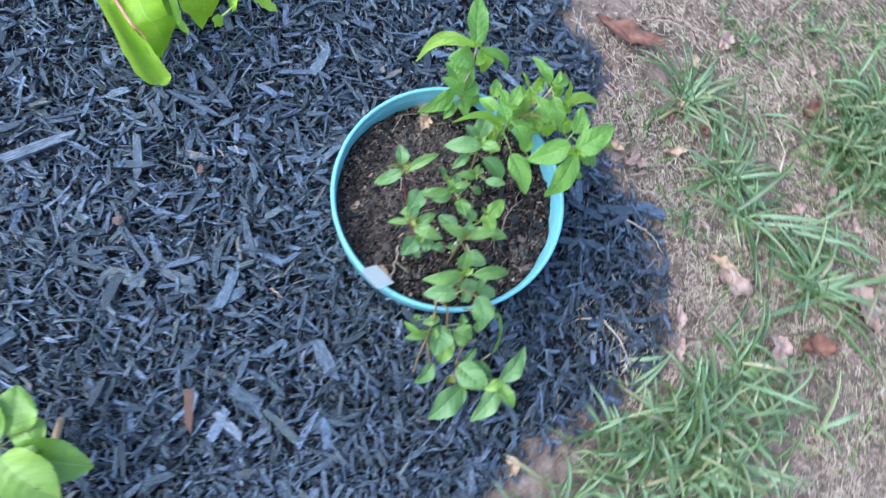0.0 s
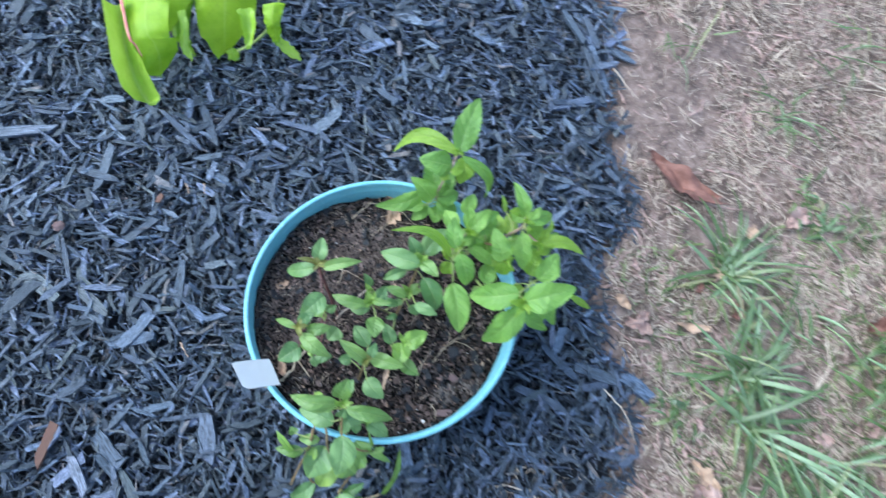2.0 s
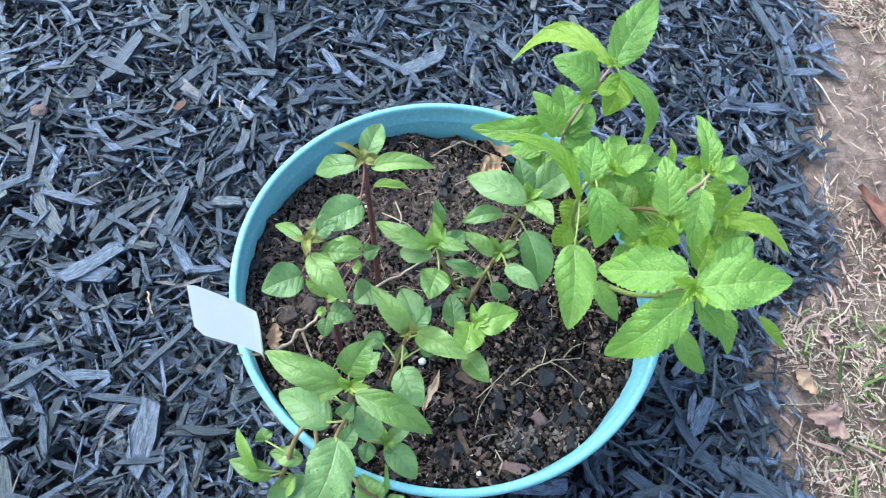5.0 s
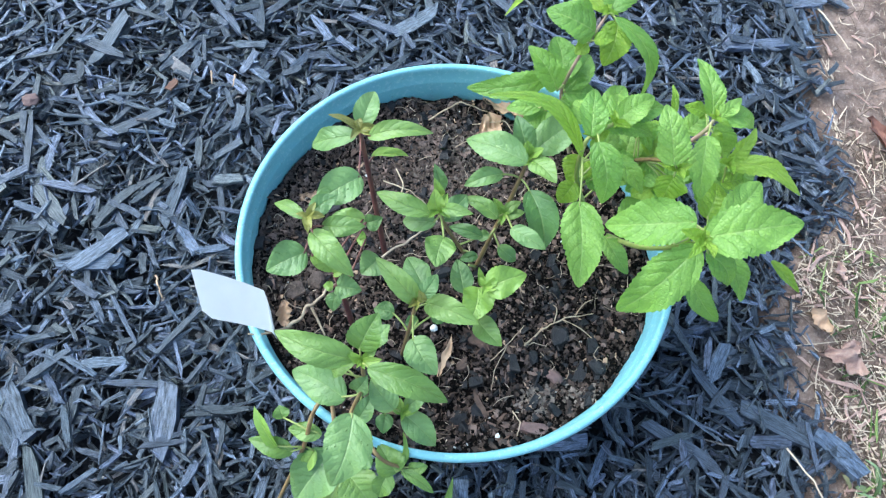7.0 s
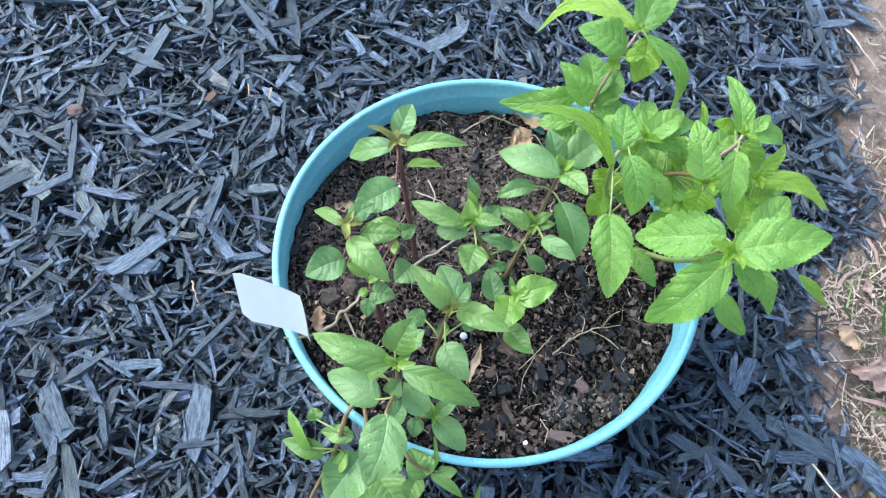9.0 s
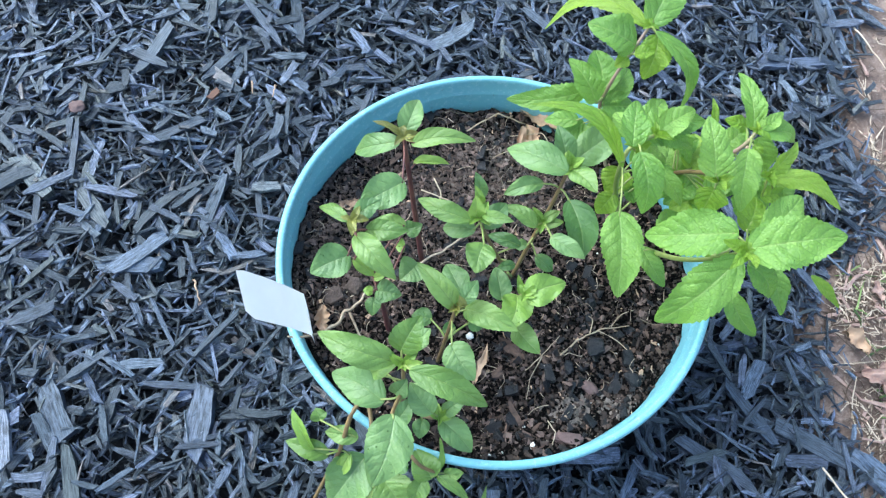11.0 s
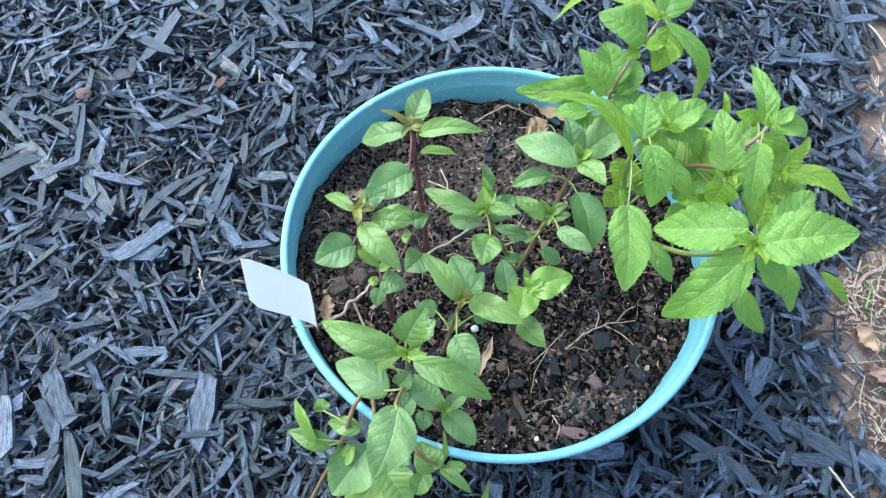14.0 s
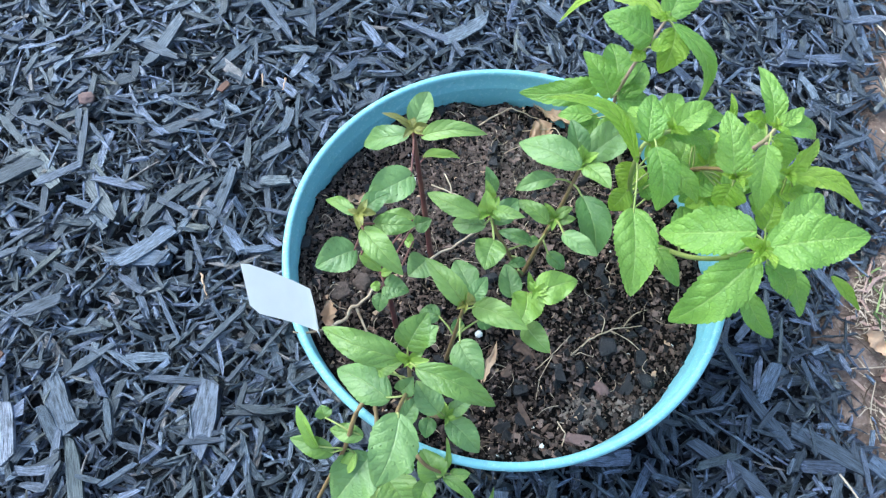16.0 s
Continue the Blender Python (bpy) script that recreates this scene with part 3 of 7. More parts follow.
def soil_disc():
    rings, sides = 60, 150
    verts, faces = [(0, 0, soil_height(0, 0))], []
    for k in range(1, rings + 1):
        for s in range(sides):
            r, w = 0.1418 * k / rings, 2 * math.pi * s / sides
            x, y = r * math.cos(w), r * math.sin(w)
            bulge = out_of_round(x, y)
            verts.append((x * bulge, y * bulge, soil_height(x, y)))
    for s in range(sides):
        faces.append((0, 1 + s, 1 + (s + 1) % sides))
        for k in range(rings - 1):
            a, b = 1 + k * sides + s, 1 + k * sides + (s + 1) % sides
            faces.append((a, a + sides, b + sides, b))
        verts.append((0.13 * math.cos(2 * math.pi * s / sides), 0.13 * math.sin(2 * math.pi * s / sides), 0.085))
    last = 1 + (rings - 1) * sides
    for s in range(sides):
        faces.append((last + s, last + sides + s, last + sides + (s + 1) % sides, last + (s + 1) % sides))
    return verts, faces


soil = thing("potting_soil", (0, 0, 0.09), "dark brown potting soil with bark bits and perlite in the pot", "soil", "", "stuff")
link("soil_surface", *soil_disc(), potting, soil)


def crumbs(name, count, seed, low, high, mat, slim=1.0, flat=0.7, patch=None):
    """Small uneven lumps strewn over the soil, joined into one part."""
    rng = np.random.default_rng(seed)
    cube = np.array([[x, y, z] for x in (-1, 1) for y in (-1, 1) for z in (-1, 1)]) * 0.5
    quads = np.array([(0, 1, 3, 2), (4, 6, 7, 5), (0, 4, 5, 1), (2, 3, 7, 6), (0, 2, 6, 4), (1, 5, 7, 3)])
    r, w = 0.1405 * np.sqrt(rng.random(count)), rng.uniform(0, 2 * np.pi, count)
    x, y = r * np.cos(w), r * np.sin(w)
    if patch:
        x, y = patch[0] + rng.normal(0, patch[2], count), patch[1] + rng.normal(0, patch[2] * 0.75, count)
        inside = np.minimum(1.0, 0.138 / np.hypot(x, y))
        x, y = x * inside, y * inside
    size = rng.lognormal(math.log((low * high) ** 0.5), 0.45, count).clip(low, high)
    v = cube[None] * rng.uniform(0.3, 1.35, (count, 8, 3)) * np.stack([size * slim, size, size * flat], 1)[:, None]
    v = turned(v, rng.uniform(0, 6.28, count), rng.normal(0, 0.35, count), rng.normal(0, 0.5, count))
    z = np.array([soil_height(a, b) for a, b in zip(x, y)])
    bulge = np.array([out_of_round(a, b) for a, b in zip(x, y)])
    v += np.stack([x * bulge, y * bulge, z + size * flat * 0.2], 1)[:, None]
    ob = link(name, v.reshape(-1, 3), (quads[None] + 8 * np.arange(count)[:, None, None]).reshape(-1, 4), mat, soil, "", None, False)
    tagged(ob, "", "", "", "stuff")


crumbs("soil_crumbs", 26000, 21, 0.0006, 0.0032, crumb_mat)
crumbs("bark_fines", 1000, 22, 0.0011, 0.0034, bark_bit, 2.6, 0.45)
crumbs("bark_flakes", 1500, 33, 0.0018, 0.0048, flake_mat, 1.7, 0.3)
crumbs("root_fibres", 800, 25, 0.00022, 0.0005, straw_mat, 17.0, 1.0)
crumbs("dark_bark", 420, 23, 0.0018, 0.0075, black_stone, 1.7, 0.5)
crumbs("dried_soil", 300, 26, 0.0008, 0.003, pale_soil, 1.2, 0.6, (0.054, -0.105, 0.0062))
crumbs("dried_soil", 160, 27, 0.0007, 0.0025, pale_soil, 1.2, 0.6, (0.084, -0.104, 0.006))
crumbs("dried_soil", 160, 28, 0.0007, 0.0025, pale_soil, 1.2, 0.6, (0.012, 0.087, 0.008))
crumbs("dry_crumbs", 3500, 29, 0.0004, 0.0024, clod_soil, 1.2, 0.7)
crumbs("dry_crumbs", 8500, 32, 0.0005, 0.0028, clod_soil, 1.3, 0.6, (-0.075, 0.03, 0.045))
crumbs("dry_crumbs", 1500, 34, 0.0005, 0.0018, pale_soil, 1.6, 0.6, (-0.06, 0.05, 0.05))
crumbs("pale_flakes", 260, 35, 0.001, 0.0032, dead_tan, 2.4, 0.25)
crumbs("dry_crumbs", 3600, 30, 0.0006, 0.0032, clod_soil, 1.3, 0.6, (0.0, 0.08, 0.035))
crumbs("dry_crumbs", 900, 31, 0.0005, 0.0028, pale_soil, 1.2, 0.7, (0.02, 0.088, 0.022))
crumbs("perlite_grains", 90, 24, 0.0009, 0.002, perlite)


def root_hairs(name, count, seed, mat):
    """Fine curled roots and straws tangled on the soil, joined into one part."""
    rng = random.Random(seed)
    verts, faces = [], []
    for _ in range(count):
        r, w = 0.132 * math.sqrt(rng.random()), rng.uniform(0, 6.28)
        x, y, a, bend, step = r * math.cos(w), r * math.sin(w), rng.uniform(0, 6.28), rng.uniform(-0.7, 0.7), rng.uniform(0.0025, 0.006)
        line = []
        for _ in range(rng.randint(3, 6)):
            line.append((x, y, soil_height(x, y) + rng.uniform(0.0008, 0.004)))
            a += bend + rng.gauss(0, 0.4)
            x, y = x + step * math.cos(a), y + step * math.sin(a)
            if math.hypot(x, y) > 0.137:
                break
        if len(line) > 2:
            thick = rng.uniform(0.00012, 0.00036)
            v, f = tube(line, (thick, thick * 0.6), 4)
            faces += [tuple(k + len(verts) for k in q) for q in f]
            verts += v
    tagged(link(name, verts, faces, mat, soil), "", "", "", "stuff")


root_hairs("root_hairs", 260, 44, hair_mat)


def on_soil(x, y, lift=0.0):
    return (x, y, soil_height(x, y) + lift)


pebble("stone", on_soil(0.072, -0.062, 0.002), (0.015, 0.013), black_stone, "angular blue-black stone on the potting soil", "stone", 0.6, 3, True)
pebble("pebble", on_soil(0.066, -0.09, 0.002), (0.009, 0.013), pink_stone, "dull pink pebble on the potting soil", "pebble", 0.6, 5)
pebble("pebble", on_soil(0.003, -0.081, 0.001), (0.007, 0.009), bark_bit, "small red-brown pebble on the potting soil", "pebble", 0.7, 6)
pebble("perlite_lump", on_soil(-0.016, -0.055, 0.001), (0.0045, 0.005), perlite, "white perlite lump on the potting soil", "perlite", 0.8, 7)
pebble("perlite_lump", on_soil(0.022, -0.131, 0.002), (0.0045, 0.003), perlite, "white perlite lump beside the pot rim", "perlite", 0.8, 8)
pebble("clod", on_soil(-0.097, -0.018, 0.002), (0.012, 0.012), clod_soil, "rounded brown clod of potting soil", "soil clod", 0.6, 9)
pebble("clod", on_soil(-0.113, -0.025, 0.001), (0.017, 0.013), clod_soil, "flat grey-brown clod of potting soil", "soil clod", 0.4, 10, True)
pebble("stone", on_soil(0.046, -0.126, 0.002), (0.019, 0.008), pink_stone, "flat grey stone sliver by the pot rim", "stone", 0.4, 12, True)
pebble("stone", on_soil(0.052, -0.076, 0.001), (0.01, 0.007), black_stone, "small dark stone on the potting soil", "stone", 0.6, 13, True)
pebble("stone", on_soil(0.095, -0.085, 0.001), (0.009, 0.013), black_stone, "small dark stone on the potting soil", "stone", 0.5, 14, True)


def curled_scrap(name, at, length, width, yaw, mat, label, lift=0.3, curl=0.4, seed=0):
    """A dead leaf or husk: a thin, cupped, wavy blade with an uneven outline, given thickness."""
    rng = random.Random(seed)
    ph = rng.uniform(0, 6)
    nu, nv, verts, faces = 18, 8, [], []
    for side in (0, 1):
        for i in range(nu + 1):
            u = i / nu
            half = width / 2 * (math.sin(math.pi * (0.06 + 0.9 * u)) ** 0.7) * (1 + 0.12 * math.sin(11 * u + ph) + 0.5 * noise.noise(Vector((u * 6 + ph, ph * 2, 0))))
            for j in range(nv + 1):
                v = 2 * j / nv - 1
                x = (u - 0.5) * length + 0.05 * length * math.sin(3 * v + ph)
                y = v * half * (1 + 0.4 * noise.noise(Vector((u * 9 + ph, 3 if v > 0 else 8, 0)))) + 0.12 * length * math.sin(2.6 * u + ph)
                z = curl * width * v * v * 0.5 + lift * width * 0.5 * math.sin(4.5 * u + ph) ** 2 + 0.06 * width * math.sin(9 * u + 5 * v) + 0.3 * width * noise.noise(Vector((u * 3.5 + ph, v * 1.3, ph))) + 0.14 * width * noise.noise(Vector((u * 9, v * 3, ph)))
                verts.append((x * math.cos(yaw) - y * math.sin(yaw) + at[0], x * math.sin(yaw) + y * math.cos(yaw) + at[1], z + at[2] - side * 0.0006))
    m = (nu + 1) * (nv + 1)
    for i in range(nu):
        for j in range(nv):
            k = i * (nv + 1) + j
            faces += [(k, k + 1, k + nv + 2, k + nv + 1), (m + k, m + k + nv + 1, m + k + nv + 2, m + k + 1)]
    rim = [i * (nv + 1) for i in range(nu + 1)] + [nu * (nv + 1) + j for j in range(1, nv + 1)]
    rim += [i * (nv + 1) + nv for i in range(nu - 1, -1, -1)] + list(range(nv - 1, 0, -1))
    faces += [(a, m + a, m + b, b) for a, b in zip(rim, rim[1:] + rim[:1])]
    base = Vector(at)
    ob = link(name, [Vector(v) - base for v in verts], faces, mat)
    ob.location = base
    return tagged(ob, label, "dead leaf")


curled_scrap("dead_leaf", on_soil(0.034, 0.108, 0.003), 0.02, 0.018, 0.4, dead_tan, "curled tan dead leaf on the potting soil", 0.4, 0.5, 2)
curled_scrap("dead_leaf", on_soil(0.046, 0.126, 0.008), 0.034, 0.011, -0.25, dead_tan, "brown curled dead leaf against the pot wall", 0.5, 0.4, 3)
curled_scrap("dead_leaf", on_soil(-0.117, -0.044, 0.005), 0.019, 0.009, 1.9, dead_tan, "tan husk of a dead leaf by the label", 0.5, 0.8, 4)
curled_scrap("dead_leaf", on_soil(-0.105, 0.05, 0.002), 0.016, 0.008, 0.2, dead_tan, "small orange-brown leaf scrap on the potting soil", 0.3, 0.4, 5)
curled_scrap("dead_leaf", on_soil(0.013, -0.062, 0.003), 0.022, 0.007, -1.0, bark_bit, "ragged red-brown bark strip on the potting soil", 0.2, 0.3, 6)
curled_scrap("dead_leaf", on_soil(-0.009, -0.074, 0.004), 0.028, 0.005, 1.45, dead_tan, "narrow tan stalk scrap on the potting soil", 0.2, 0.3, 7)


def twig(points, r, label, mat=root_wood):
    rng = random.Random(round(points[0][0] * 1e5))
    fine = densified(points, 4)
    points = [tuple(c + rng.gauss(0, r * 0.55) for c in p) for p in fine]
    ob = thing("dry_twig", points[0], label, "twig")
    link("branch", *tube(points, (r, r * 0.6), 6), mat, ob)
    return ob


t = twig([on_soil(-0.118, -0.06, 0.006), on_soil(-0.105, -0.047, 0.012), on_soil(-0.092, -0.034, 0.014), on_soil(-0.083, -0.022, 0.01)], 0.0014, "forked pale dry twig on the potting soil")
link("branch", *tube([on_soil(-0.099, -0.042, 0.012), on_soil(-0.094, -0.052, 0.008), on_soil(-0.09, -0.06, 0.002)], (0.0011, 0.0006), 6), root_wood, t)
link("branch", *tube([on_soil(-0.112, -0.055, 0.008), (-0.128, -0.065, 0.13), (-0.136, -0.067, 0.137)], (0.001, 0.0006), 6), root_wood, t)
t = twig([on_soil(0.046, -0.068, 0.002), on_soil(0.064, -0.054, 0.004), on_soil(0.079, -0.047, 0.003), on_soil(0.1, -0.043, 0.002)], 0.0007, "thin branching pale root on the potting soil")
link("branch", *tube([on_soil(0.076, -0.048, 0.003), on_soil(0.088, -0.055, 0.003), on_soil(0.098, -0.064, 0.001)], (0.0005, 0.0003), 6), root_wood, t)
link("branch", *tube([on_soil(0.07, -0.05, 0.003), on_soil(0.073, -0.04, 0.002), on_soil(0.068, -0.036, 0.001)], (0.00045, 0.0003), 6), root_wood, t)
link("branch", *tube([on_soil(0.086, -0.045, 0.003), on_soil(0.094, -0.036, 0.003), on_soil(0.104, -0.032, 0.001)], (0.00045, 0.0003), 6), root_wood, t)
twig([on_soil(-0.052, 0.0, 0.004), on_soil(-0.03, 0.014, 0.007), on_soil(-0.01, 0.03, 0.004)], 0.001, "straight pale straw lying on the potting soil", straw_mat)
twig([on_soil(-0.05, 0.06, 0.003), on_soil(-0.03, 0.052, 0.008), on_soil(-0.012, 0.04, 0.002)], 0.0006, "fine curved root hair on the potting soil")
twig([on_soil(-0.04, 0.075, 0.003), on_soil(-0.035, 0.055, 0.009), on_soil(-0.042, 0.04, 0.002)], 0.0006, "fine curved root hair on the potting soil")
twig([on_soil(-0.02, 0.11, 0.003), on_soil(0.01, 0.128, 0.007), on_soil(0.034, 0.124, 0.003)], 0.0007, "fine curved root at the back of the potting soil")


def bark_lump(x, y, length, width, yaw, mat, label, seed):
    """A splintered piece of bark with ragged ends, half sunk in the soil."""
    rng = np.random.default_rng(seed)
    v, uv = chip_shape(rng, 1, [length], [width], [width * 0.6], 4)
    v = turned(v, np.array([yaw]), rng.normal(0, 0.12, 1), rng.normal(0, 0.25, 1))[0]
    ob = link("bark_piece", v, chip_faces(4), mat, None, "", uv[0], False)
    ob.location = on_soil(x, y, 0.0015)
    tagged(ob, label, "bark")


BLACK_BARK, BROWN_BARK = "black piece of bark lying on the potting soil", "red-brown splinter of bark on the potting soil"
bark_lump(0.004, -0.079, 0.009, 0.004, 1.2, bark_bit, BROWN_BARK, 1)
bark_lump(0.037, -0.081, 0.012, 0.006, 1.7, black_stone, BLACK_BARK, 2)
bark_lump(0.094, -0.07, 0.011, 0.007, 1.5, black_stone, BLACK_BARK, 3)
bark_lump(0.011, -0.093, 0.009, 0.006, 0.2, black_stone, BLACK_BARK, 4)
bark_lump(0.083, -0.089, 0.017, 0.007, 1.1, black_stone, BLACK_BARK, 5)
bark_lump(0.014, -0.108, 0.018, 0.004, -1.1, bark_bit, BROWN_BARK, 6)
bark_lump(-0.002, -0.118, 0.013, 0.006, 0.4, black_stone, BLACK_BARK, 7)
bark_lump(0.024, -0.048, 0.012, 0.005, 0.8, black_stone, BLACK_BARK, 8)
bark_lump(-0.03, 0.112, 0.013, 0.006, 0.3, black_stone, BLACK_BARK, 9)
bark_lump(-0.008, 0.12, 0.012, 0.005, -0.4, black_stone, BLACK_BARK, 10)
bark_lump(-0.07, 0.088, 0.012, 0.004, 0.9, bark_bit, BROWN_BARK, 11)
bark_lump(0.062, -0.113, 0.009, 0.005, 2.3, black_stone, BLACK_BARK, 12)
HAIR = "fine pale root hair on the potting soil"
twig([on_soil(0.022, -0.079, 0.002), on_soil(0.034, -0.068, 0.004), on_soil(0.047, -0.054, 0.002)], 0.00045, HAIR)
twig([on_soil(0.034, -0.068, 0.003), on_soil(0.024, -0.086, 0.004), on_soil(0.021, -0.099, 0.002)], 0.00035, HAIR)
twig([on_soil(0.034, -0.112, 0.002), on_soil(0.038, -0.122, 0.005), on_soil(0.034, -0.131, 0.003)], 0.00045, HAIR)
twig([on_soil(0.005, 0.09, 0.003), on_soil(0.03, 0.102, 0.009), on_soil(0.06, 0.095, 0.002)], 0.0004, HAIR)
twig([on_soil(0.02, 0.112, 0.003), on_soil(0.045, 0.112, 0.008), on_soil(0.066, 0.085, 0.002)], 0.0004, HAIR)


def plant_label():
    """A thin bendy plastic stake: it stands upright in the soil, then leans out over the rim; its top corners are rounded."""
    a, b = Vector((-0.1605, -0.0455, 0.1965)), Vector((-0.1525, -0.0725, 0.187))
    c, d = Vector((-0.1205, -0.0675, 0.1415)), Vector((-0.1275, -0.0385, 0.1385))
    face = (b - a).cross(d - a).normalized()
    rows, cols, verts, faces = 14, 8, [], []
    for i in range(rows + 1):
        u = i / rows
        for j in range(cols + 1):
            v = j / cols
            if u < 0.72:
                w = u / 0.72
                trim = 0.05 * max(0.0, 1 - w / 0.06) ** 2 + 0.09 * max(0.0, 1 - w / 0.14) ** 2 * v
                side = 0.5 + (v - 0.5) * (1 - 2 * trim)
                q = a.lerp(b, side).lerp(d.lerp(c, side), w) + face * 0.0022 * math.sin(math.pi * w)
            else:
                w = (u - 0.72) / 0.28
                q = d.lerp(c, 0.5 + (v - 0.5) * (1 - 0.5 * w)) - Vector((0, 0, 0.045 * w))
            verts.append(q)
    low = (c + d) / 2 - Vector((0, 0, 0.045))
    n = cols + 1
    faces = [(i * n + j, i * n + j + 1, (i + 1) * n + j + 1, (i + 1) * n + j) for i in range(rows) for j in range(cols)]
    ob = link("plant_label", [q - low for q in verts], faces, tag_white)
    ob.location = low
    tagged(ob, "blank white plastic plant label leaning over the pot rim", "plant label")


plant_label()


# ---- the mint plants, leaf by leaf ----

mint_a = thing("mint_plant", (-0.0491, 0.0049, 0.1000), "young mint plant with a dark purple stem and smooth green leaves", "mint plant", "mint in the pot")
stem(mint_a, [(-0.0490, 0.0044, 0.0980), (-0.0566, 0.0193, 0.1550), (-0.0646, 0.0320, 0.2170)], purple_stem, 0.0022, 0.0014)
leaf(mint_a, (-0.0645, 0.0354, 0.2176), (-0.0559, 0.0570, 0.2247), 0.0158, mint_leaf, petiole=purple_stem)
leaf(mint_a, (-0.0601, 0.0276, 0.2191), (-0.0234, 0.0247, 0.2308), 0.0118, fresh_leaf, petiole=purple_stem)
leaf(mint_a, (-0.0667, 0.0297, 0.2179), (-0.0977, 0.0376, 0.1945), 0.0153, mint_leaf, petiole=purple_stem)
leaf(mint_a, (-0.0628, 0.0342, 0.2150), (-0.0829, 0.0401, 0.2250), 0.0067, bronze_leaf, petiole=purple_stem, roll=30)
leaf(mint_a, (-0.0581, 0.0344, 0.1850), (-0.0344, 0.0371, 0.1800), 0.0088, young_leaf, petiole=purple_stem, roll=-30, fold=0.5)
leaf(mint_a, (-0.0639, -0.0012, 0.2233), (-0.0892, -0.0172, 0.2227), 0.0220, mint_leaf, petiole=purple_stem, arch=0.12)

mint_b = thing("mint_plant", (-0.0710, -0.0514, 0.1000), "young mint plant with a dark purple stem and smooth green leaves", "mint plant", "mint in the pot")
stem(mint_b, [(-0.0710, -0.0525, 0.0970), (-0.0755, -0.0445, 0.1300), (-0.0813, -0.0393, 0.1750), (-0.0887, -0.0320, 0.2050), (-0.0930, -0.0290, 0.2250)], purple_stem, 0.0020, 0.0013)
leaf(mint_b, (-0.0942, -0.0289, 0.2260), (-0.1126, -0.0155, 0.2180), 0.0078, fresh_leaf, petiole=purple_stem)
leaf(mint_b, (-0.0913, -0.0260, 0.2240), (-0.0769, -0.0183, 0.2320), 0.0122, mint_leaf, petiole=purple_stem)
leaf(mint_b, (-0.0855, -0.0309, 0.2200), (-0.0620, -0.0335, 0.2260), 0.0128, fresh_leaf, petiole=purple_stem)
leaf(mint_b, (-0.0909, -0.0349, 0.2220), (-0.0682, -0.0610, 0.2220), 0.0152, fresh_leaf, petiole=purple_stem, arch=0.16)
leaf(mint_b, (-0.0938, -0.0450, 0.2160), (-0.1156, -0.0547, 0.2140), 0.0199, mint_leaf, petiole=purple_stem, blunt=0.68)
leaf(mint_b, (-0.0930, -0.0402, 0.2000), (-0.0805, -0.0463, 0.1900), 0.0087, young_leaf, petiole=purple_stem)
leaf(mint_b, (-0.0797, -0.0492, 0.1740), (-0.0645, -0.0534, 0.1780), 0.0146, mint_leaf, petiole=purple_stem, blunt=0.68)
leaf(mint_b, (-0.0812, -0.0436, 0.1800), (-0.0730, -0.0430, 0.1860), 0.0059, young_leaf, petiole=purple_stem)
leaf(mint_b, (-0.0819, -0.0448, 0.1600), (-0.0883, -0.0434, 0.1600), 0.0065, young_leaf, petiole=purple_stem, blunt=0.68)
leaf(mint_b, (-0.0809, -0.0462, 0.1550), (-0.0827, -0.0570, 0.1500), 0.0102, mint_leaf, petiole=purple_stem, blunt=0.68)
leaf(mint_b, (-0.0621, -0.0078, 0.1800), (-0.0827, -0.0034, 0.1780), 0.0115, fresh_leaf, petiole=purple_stem)
leaf(mint_b, (-0.0622, -0.0001, 0.1600), (-0.0514, 0.0005, 0.1660), 0.0127, mint_leaf, petiole=purple_stem, roll=25)
leaf(mint_b, (-0.0619, -0.0029, 0.1400), (-0.0687, -0.0031, 0.1400), 0.0108, young_leaf, petiole=purple_stem)

mint_c = thing("mint_plant", (0.0149, -0.0079, 0.1000), "young mint plant with a thin green stem and smooth green leaves", "mint plant", "mint in the pot")
stem(mint_c, [(0.0160, -0.0084, 0.0980), (0.0007, -0.0090, 0.1400), (-0.0097, -0.0104, 0.1700), (-0.0174, -0.0070, 0.1900)], brown_stem, 0.0014, 0.0010)
leaf(mint_c, (-0.0226, -0.0105, 0.1940), (-0.0556, 0.0058, 0.1930), 0.0134, fresh_leaf, petiole=green_stem)
leaf(mint_c, (-0.0190, -0.0126, 0.1860), (-0.0395, -0.0058, 0.1760), 0.0150, mint_leaf, petiole=green_stem)
leaf(mint_c, (-0.0136, 0.0099, 0.1860), (-0.0198, 0.0208, 0.2000), 0.0086, mint_leaf, petiole=green_stem)
leaf(mint_c, (-0.0156, 0.0028, 0.1900), (-0.0198, 0.0076, 0.2040), 0.0071, young_leaf, petiole=green_stem)
leaf(mint_c, (-0.0184, -0.0085, 0.1940), (-0.0204, -0.0013, 0.2080), 0.0111, young_leaf, petiole=green_stem)
leaf(mint_c, (-0.0143, -0.0089, 0.1820), (0.0018, 0.0072, 0.1860), 0.0151, mint_leaf, petiole=green_stem)
leaf(mint_c, (-0.0160, -0.0077, 0.1980), (0.0012, -0.0160, 0.2060), 0.0083, fresh_leaf, petiole=green_stem)
leaf(mint_c, (-0.0147, -0.0247, 0.1920), (-0.0211, -0.0454, 0.1940), 0.0191, fresh_leaf, petiole=green_stem, blunt=0.69, cup=0.1)
leaf(mint_c, (0.0152, -0.0063, 0.1500), (-0.0068, 0.0024, 0.1480), 0.0100, shade_toned_leaf, petiole=green_stem)
